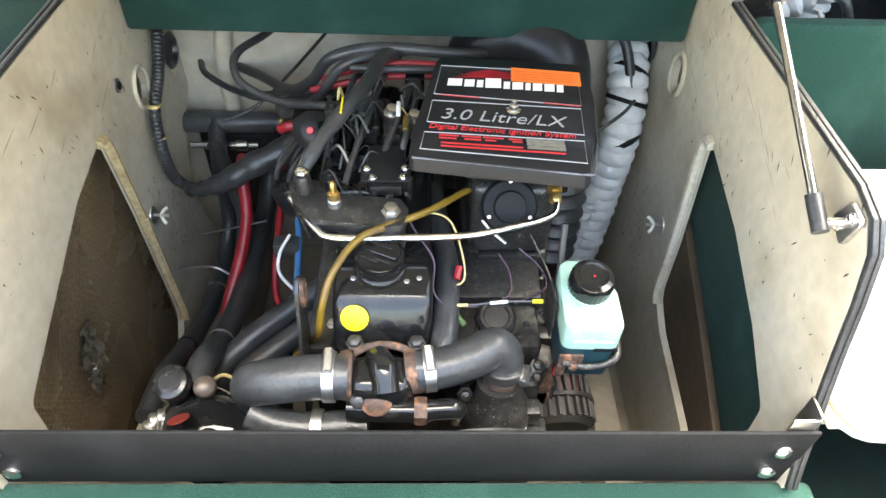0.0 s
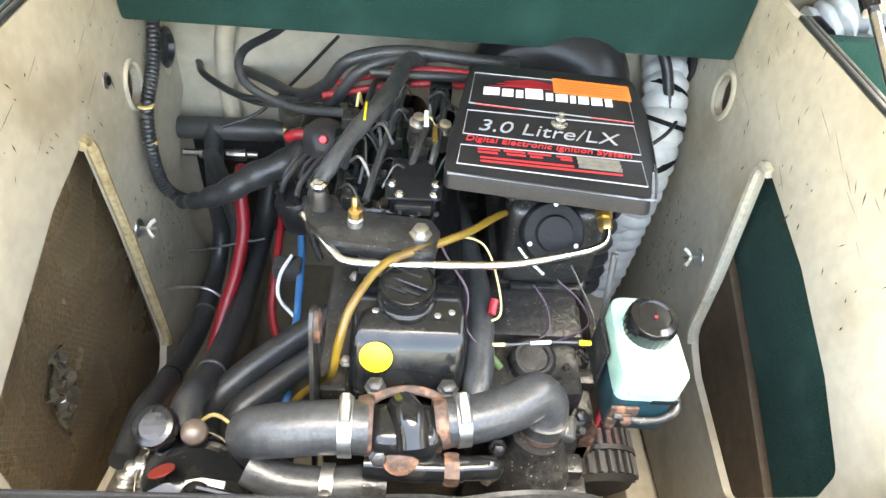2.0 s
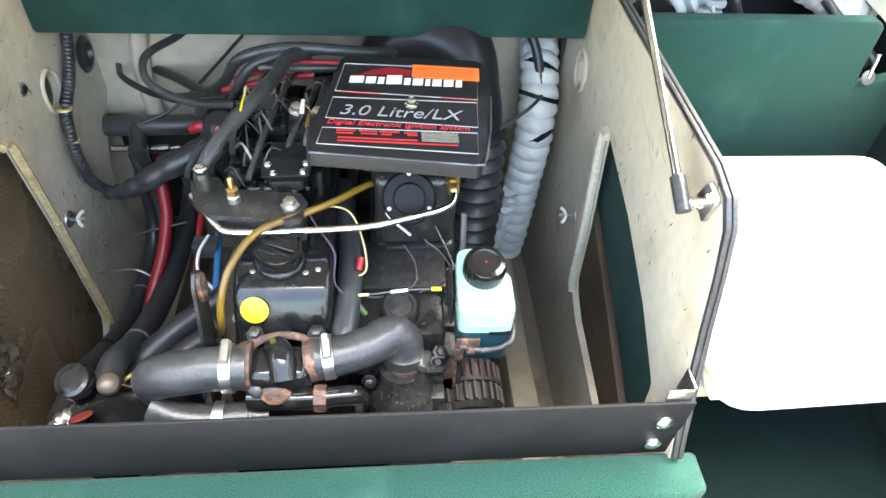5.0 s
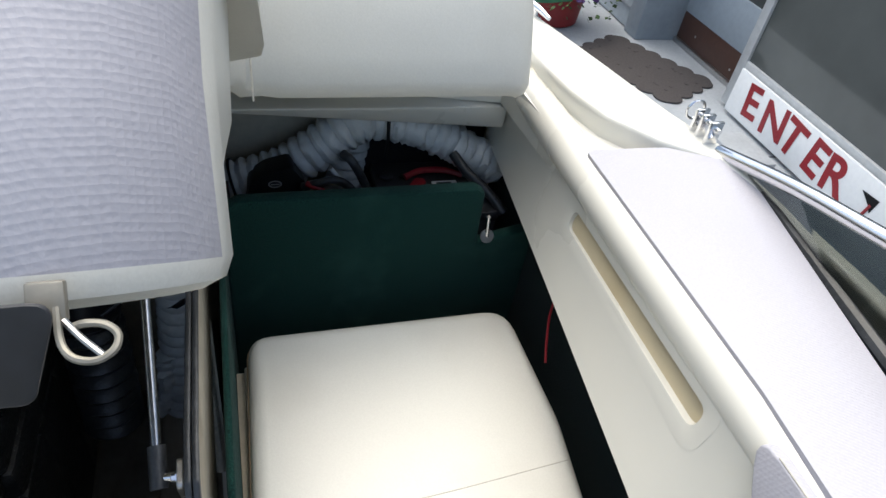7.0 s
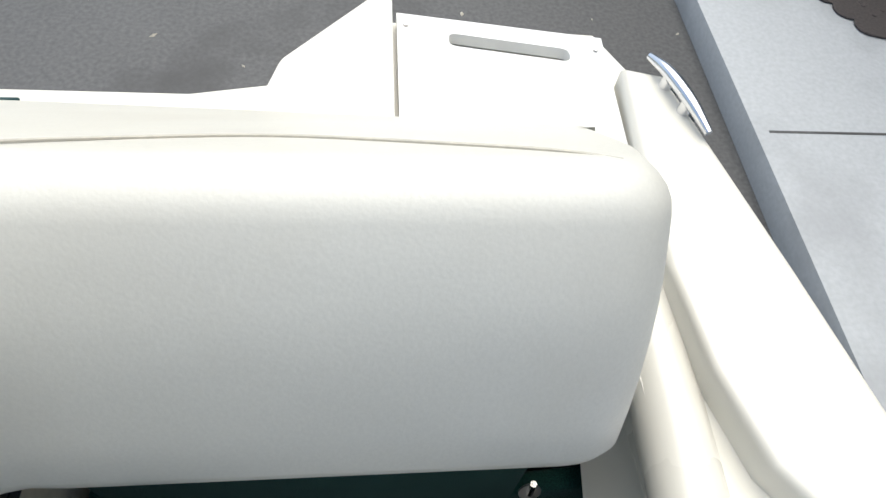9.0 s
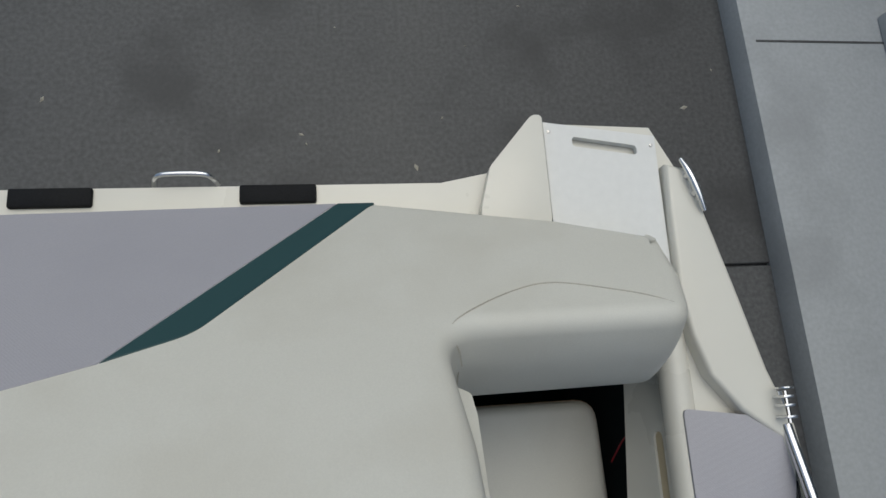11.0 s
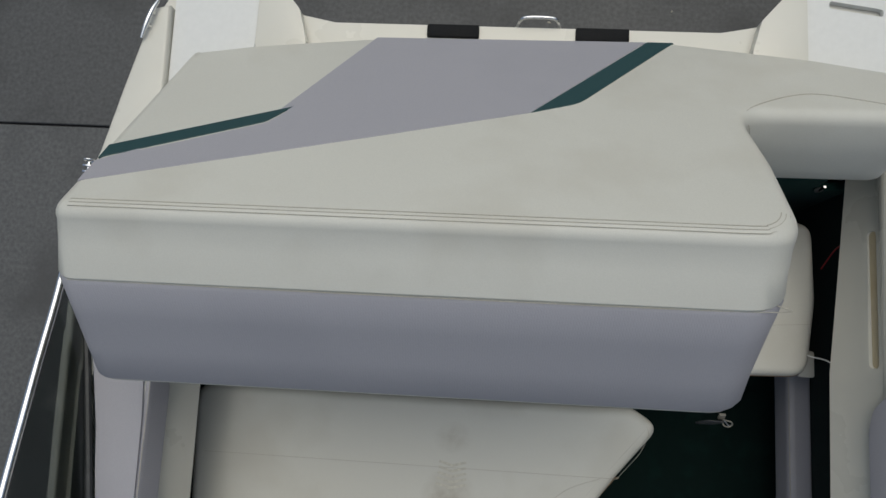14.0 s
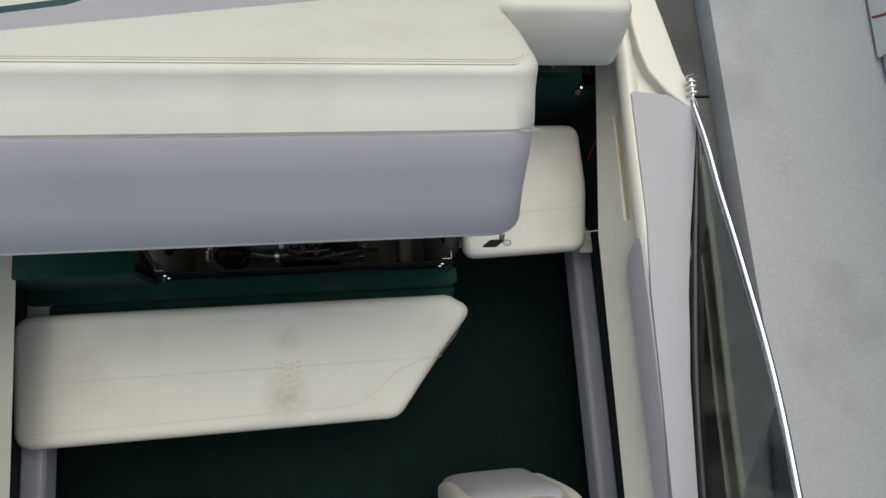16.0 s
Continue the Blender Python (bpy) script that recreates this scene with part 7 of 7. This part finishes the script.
part("face", lathe([(0.011, 0), (0.010, 0.003), (0.001, 0.003)], (1.004, 1.651, 0.960), (-1, -0.4, 0.2), 18), WHITE, rt)
part("wire", tube([(1.01, 1.655, 0.945), (1.0, 1.64, 0.91), (0.99, 1.61, 0.88), (0.985, 1.59, 0.86)], 0.002, 6), RED, rt)
single("loose_string", tube([(0.992, 1.33, 0.966), (0.975, 1.325, 0.94), (0.968, 1.335, 0.90), (0.96, 1.34, 0.865), (0.95, 1.345, 0.845)], 0.002, 6), WHITE, "short white loose string hanging from the coaming", "string")
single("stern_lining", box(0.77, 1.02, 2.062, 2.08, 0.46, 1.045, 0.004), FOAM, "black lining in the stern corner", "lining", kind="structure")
single("ledge_front", box(-0.79, WP - 0.03, 1.242, 1.262, 0.46, 0.979, 0.004), CARPET, "green carpeted panel beside the engine box", "panel", kind="structure")
single("black_foam_sheet", prism([(1.80, 1.10), (2.075, 1.115), (2.075, 0.95), (2.0, 0.95), (1.958, 0.957), (1.92, 1.02), (1.881, 1.074), (1.834, 1.078)], WS + 0.0125, WS + 0.0185, 0.001, 1, axis="x"), FOAM, "torn black foam sheet on the outer side of the engine box", "foam sheet")

# ---- smaller fittings crowded round the engine ----
wb = thing("wall_bolt", (WP, 1.812, 0.907), "dark round bolt in the plywood side", "bolt")
part("washer", lathe([(0.011, 0), (0.011, 0.002), (0.007, 0.003)], (WP, 1.812, 0.907), (1, 0, 0), 18), STEEL, wb)
part("head", lathe([(0.007, 0.002), (0.006, 0.005), (0.001, 0.0055)], (WP, 1.812, 0.907), (1, 0, 0), 12), VINYLBLACK, wb)
part("starter_motor", lathe([(0.034, 0), (0.038, 0.008), (0.038, 0.13), (0.030, 0.14), (0.012, 0.142)], (-0.150, 1.95, 0.73), (0.1, -1, 0.05), 28), CAST, engine, "black starter motor")
part("starter_strap", lathe([(0.0385, 0.05), (0.040, 0.05), (0.040, 0.062), (0.0385, 0.062)], (-0.150, 1.95, 0.73), (0.1, -1, 0.05), 28), STEEL, engine)
part("distributor", lathe([(0.030, 0), (0.033, 0.004), (0.033, 0.045), (0.026, 0.055), (0.010, 0.058)], (-0.135, 1.73, 0.745), (-0.25, -0.1, 1), 24), COVER, engine, "black distributor cap")
for k in range(5):
    a = 1.2566 * k
    p = Vector((-0.148 + 0.019 * math.cos(a), 1.725 + 0.019 * math.sin(a), 0.797))
    part("tower", lathe([(0.0065, 0), (0.0055, 0.015)], p, (-0.2, -0.1, 1), 10), COVER, engine)
    part("plug_lead", tube([p + Vector((0, 0, 0.012)), p + Vector((0.01, 0.01, 0.035)), p + Vector((0.05, 0.02 + 0.012 * k, 0.055)), Vector((-0.03, 1.60 + 0.055 * k, 0.86))], 0.0042, 8), RUBBER, engine)
random.seed(77)
for k in range(26):
    x, y, z = random.uniform(-0.075, 0.05), random.uniform(1.585, 1.80), random.uniform(0.90, 0.935)
    a = random.uniform(0, 6.28)
    d = Vector((math.cos(a), math.sin(a), random.uniform(-0.2, 0.5))) * random.uniform(0.02, 0.05)
    part("small_wire", tube([(x, y, z), Vector((x, y, z + 0.014)) + d * 0.5, Vector((x, y, z - 0.01)) + d], random.choice((0.001, 0.0014, 0.002)), 6), random.choice((RUBBER, RUBBER, RUBBER, RUBBER, GREYTUBE, GREYTUBE, STEEL, TANWIRE)), engine)
for k in range(18):
    x, y = random.uniform(0.10, 0.235), random.uniform(1.43, 1.60)
    part("casting_bolt", bolt((x, y, 0.768), random.uniform(0.003, 0.006), 0.006), random.choice((CAST, CAST, STEEL)), engine)
for k in range(9):
    x, y = random.uniform(0.11, 0.26), random.uniform(1.33, 1.40)
    z = random.uniform(0.66, 0.73)
    s = random.uniform(0.008, 0.02)
    part("casting_boss", box(x - s, x + s, y - s, y + s, z - 0.03, z, 0.004), random.choice((CAST, ENAMEL)), engine)
for p, r, ax in (((0.205, 1.385, 0.77), 0.005, (0.4, -0.6, 0.7)), ((0.215, 1.41, 0.755), 0.007, (0.2, -0.4, 1)), ((0.12, 1.375, 0.745), 0.007, (0, -0.8, 0.5))):
    part("housing_bolt", bolt(p, r, 0.010, ax), CAST, engine)
part("fuel_pump", lathe([(0.030, 0), (0.036, 0.004), (0.036, 0.012), (0.030, 0.016), (0.024, 0.04), (0.012, 0.05)], (0.272, 1.53, 0.70), (0.6, -0.5, 0.6), 24), CAST, engine, "black fuel pump")
part("dip_stick", tube([(0.245, 1.50, 0.70), (0.25, 1.515, 0.80), (0.252, 1.55, 0.88)], 0.0045, 8), GREYTUBE, engine)
part("belt", tube([(0.05, 1.30, 0.755), (0.14, 1.318, 0.745), (0.22, 1.335, 0.705), (0.27, 1.345, 0.66)], 0.0075, 6, flat=0.5), RUBBER, engine)
for pts, r, mat in (([(0.655, 1.93, 0.965), (0.679, 1.92, 0.978), (0.705, 1.92, 0.983), (0.728, 1.92, 0.970), (0.748, 1.92, 0.935), (0.752, 1.92, 0.88)], 0.0075, RUBBER),
                    ([(0.722, 1.945, 1.018), (0.735, 1.925, 1.014), (0.758, 1.92, 0.969), (0.768, 1.92, 0.930), (0.770, 1.92, 0.87)], 0.0075, RUBBER),
                    ([(0.66, 1.925, 0.975), (0.680, 1.915, 0.970), (0.702, 1.915, 0.950), (0.722, 1.915, 0.932), (0.735, 1.915, 0.89)], 0.0055, RED),
                    ([(0.668, 1.905, 0.935), (0.685, 1.905, 0.945), (0.705, 1.905, 0.940), (0.715, 1.905, 0.90)], 0.009, YELLOW),
                    ([(0.700, 1.93, 1.0), (0.722, 1.928, 0.965), (0.712, 1.92, 0.94), (0.705, 1.92, 0.90)], 0.004, DUCT),
                    ([(0.92, 1.96, 1.0), (0.94, 1.93, 0.98), (0.975, 1.90, 0.955), (1.0, 1.87, 0.93)], 0.009, RUBBER)):
    single("battery_cable", tube(pts, r, 10), mat, "battery cable behind the carpeted panel", "cable", "battery cables")
# black box added behind the chrome rod, in place of a dark hole
single("transom_plate", box(-0.398, -0.19, 2.045, 2.0805, 0.42, 0.672, 0.006), CAST, "black box added for the dark hole below the steering tube", "plate")
part("hose_stub", tube([(-0.20, 2.0, 0.70), (-0.185, 1.95, 0.72), (-0.175, 1.90, 0.745)], 0.017, 12), RUBBER, engine)


# white bucket far off on the concrete
bucket = thing("bucket", (2.50, 7.30, 0.0), "white plastic bucket on the wet concrete", "bucket")
part("body", lathe([(0.001, 0.0), (0.125, 0.0), (0.13, 0.006), (0.150, 0.30), (0.144, 0.30), (0.122, 0.02), (0.001, 0.02)], (2.50, 7.30, 0.001), sides=28), WHITE, bucket)
part("rim", tube([(2.50 + 0.153 * math.cos(a), 7.30 + 0.153 * math.sin(a), 0.295) for a in (k * math.pi / 12 for k in range(25))], 0.007, 8), WHITE, bucket)
part("handle", tube([(2.345, 7.30, 0.27), (2.36, 7.23, 0.21), (2.50, 7.15, 0.16), (2.64, 7.23, 0.21), (2.655, 7.30, 0.27)], 0.003, 6), STEEL, bucket, "thin wire handle")
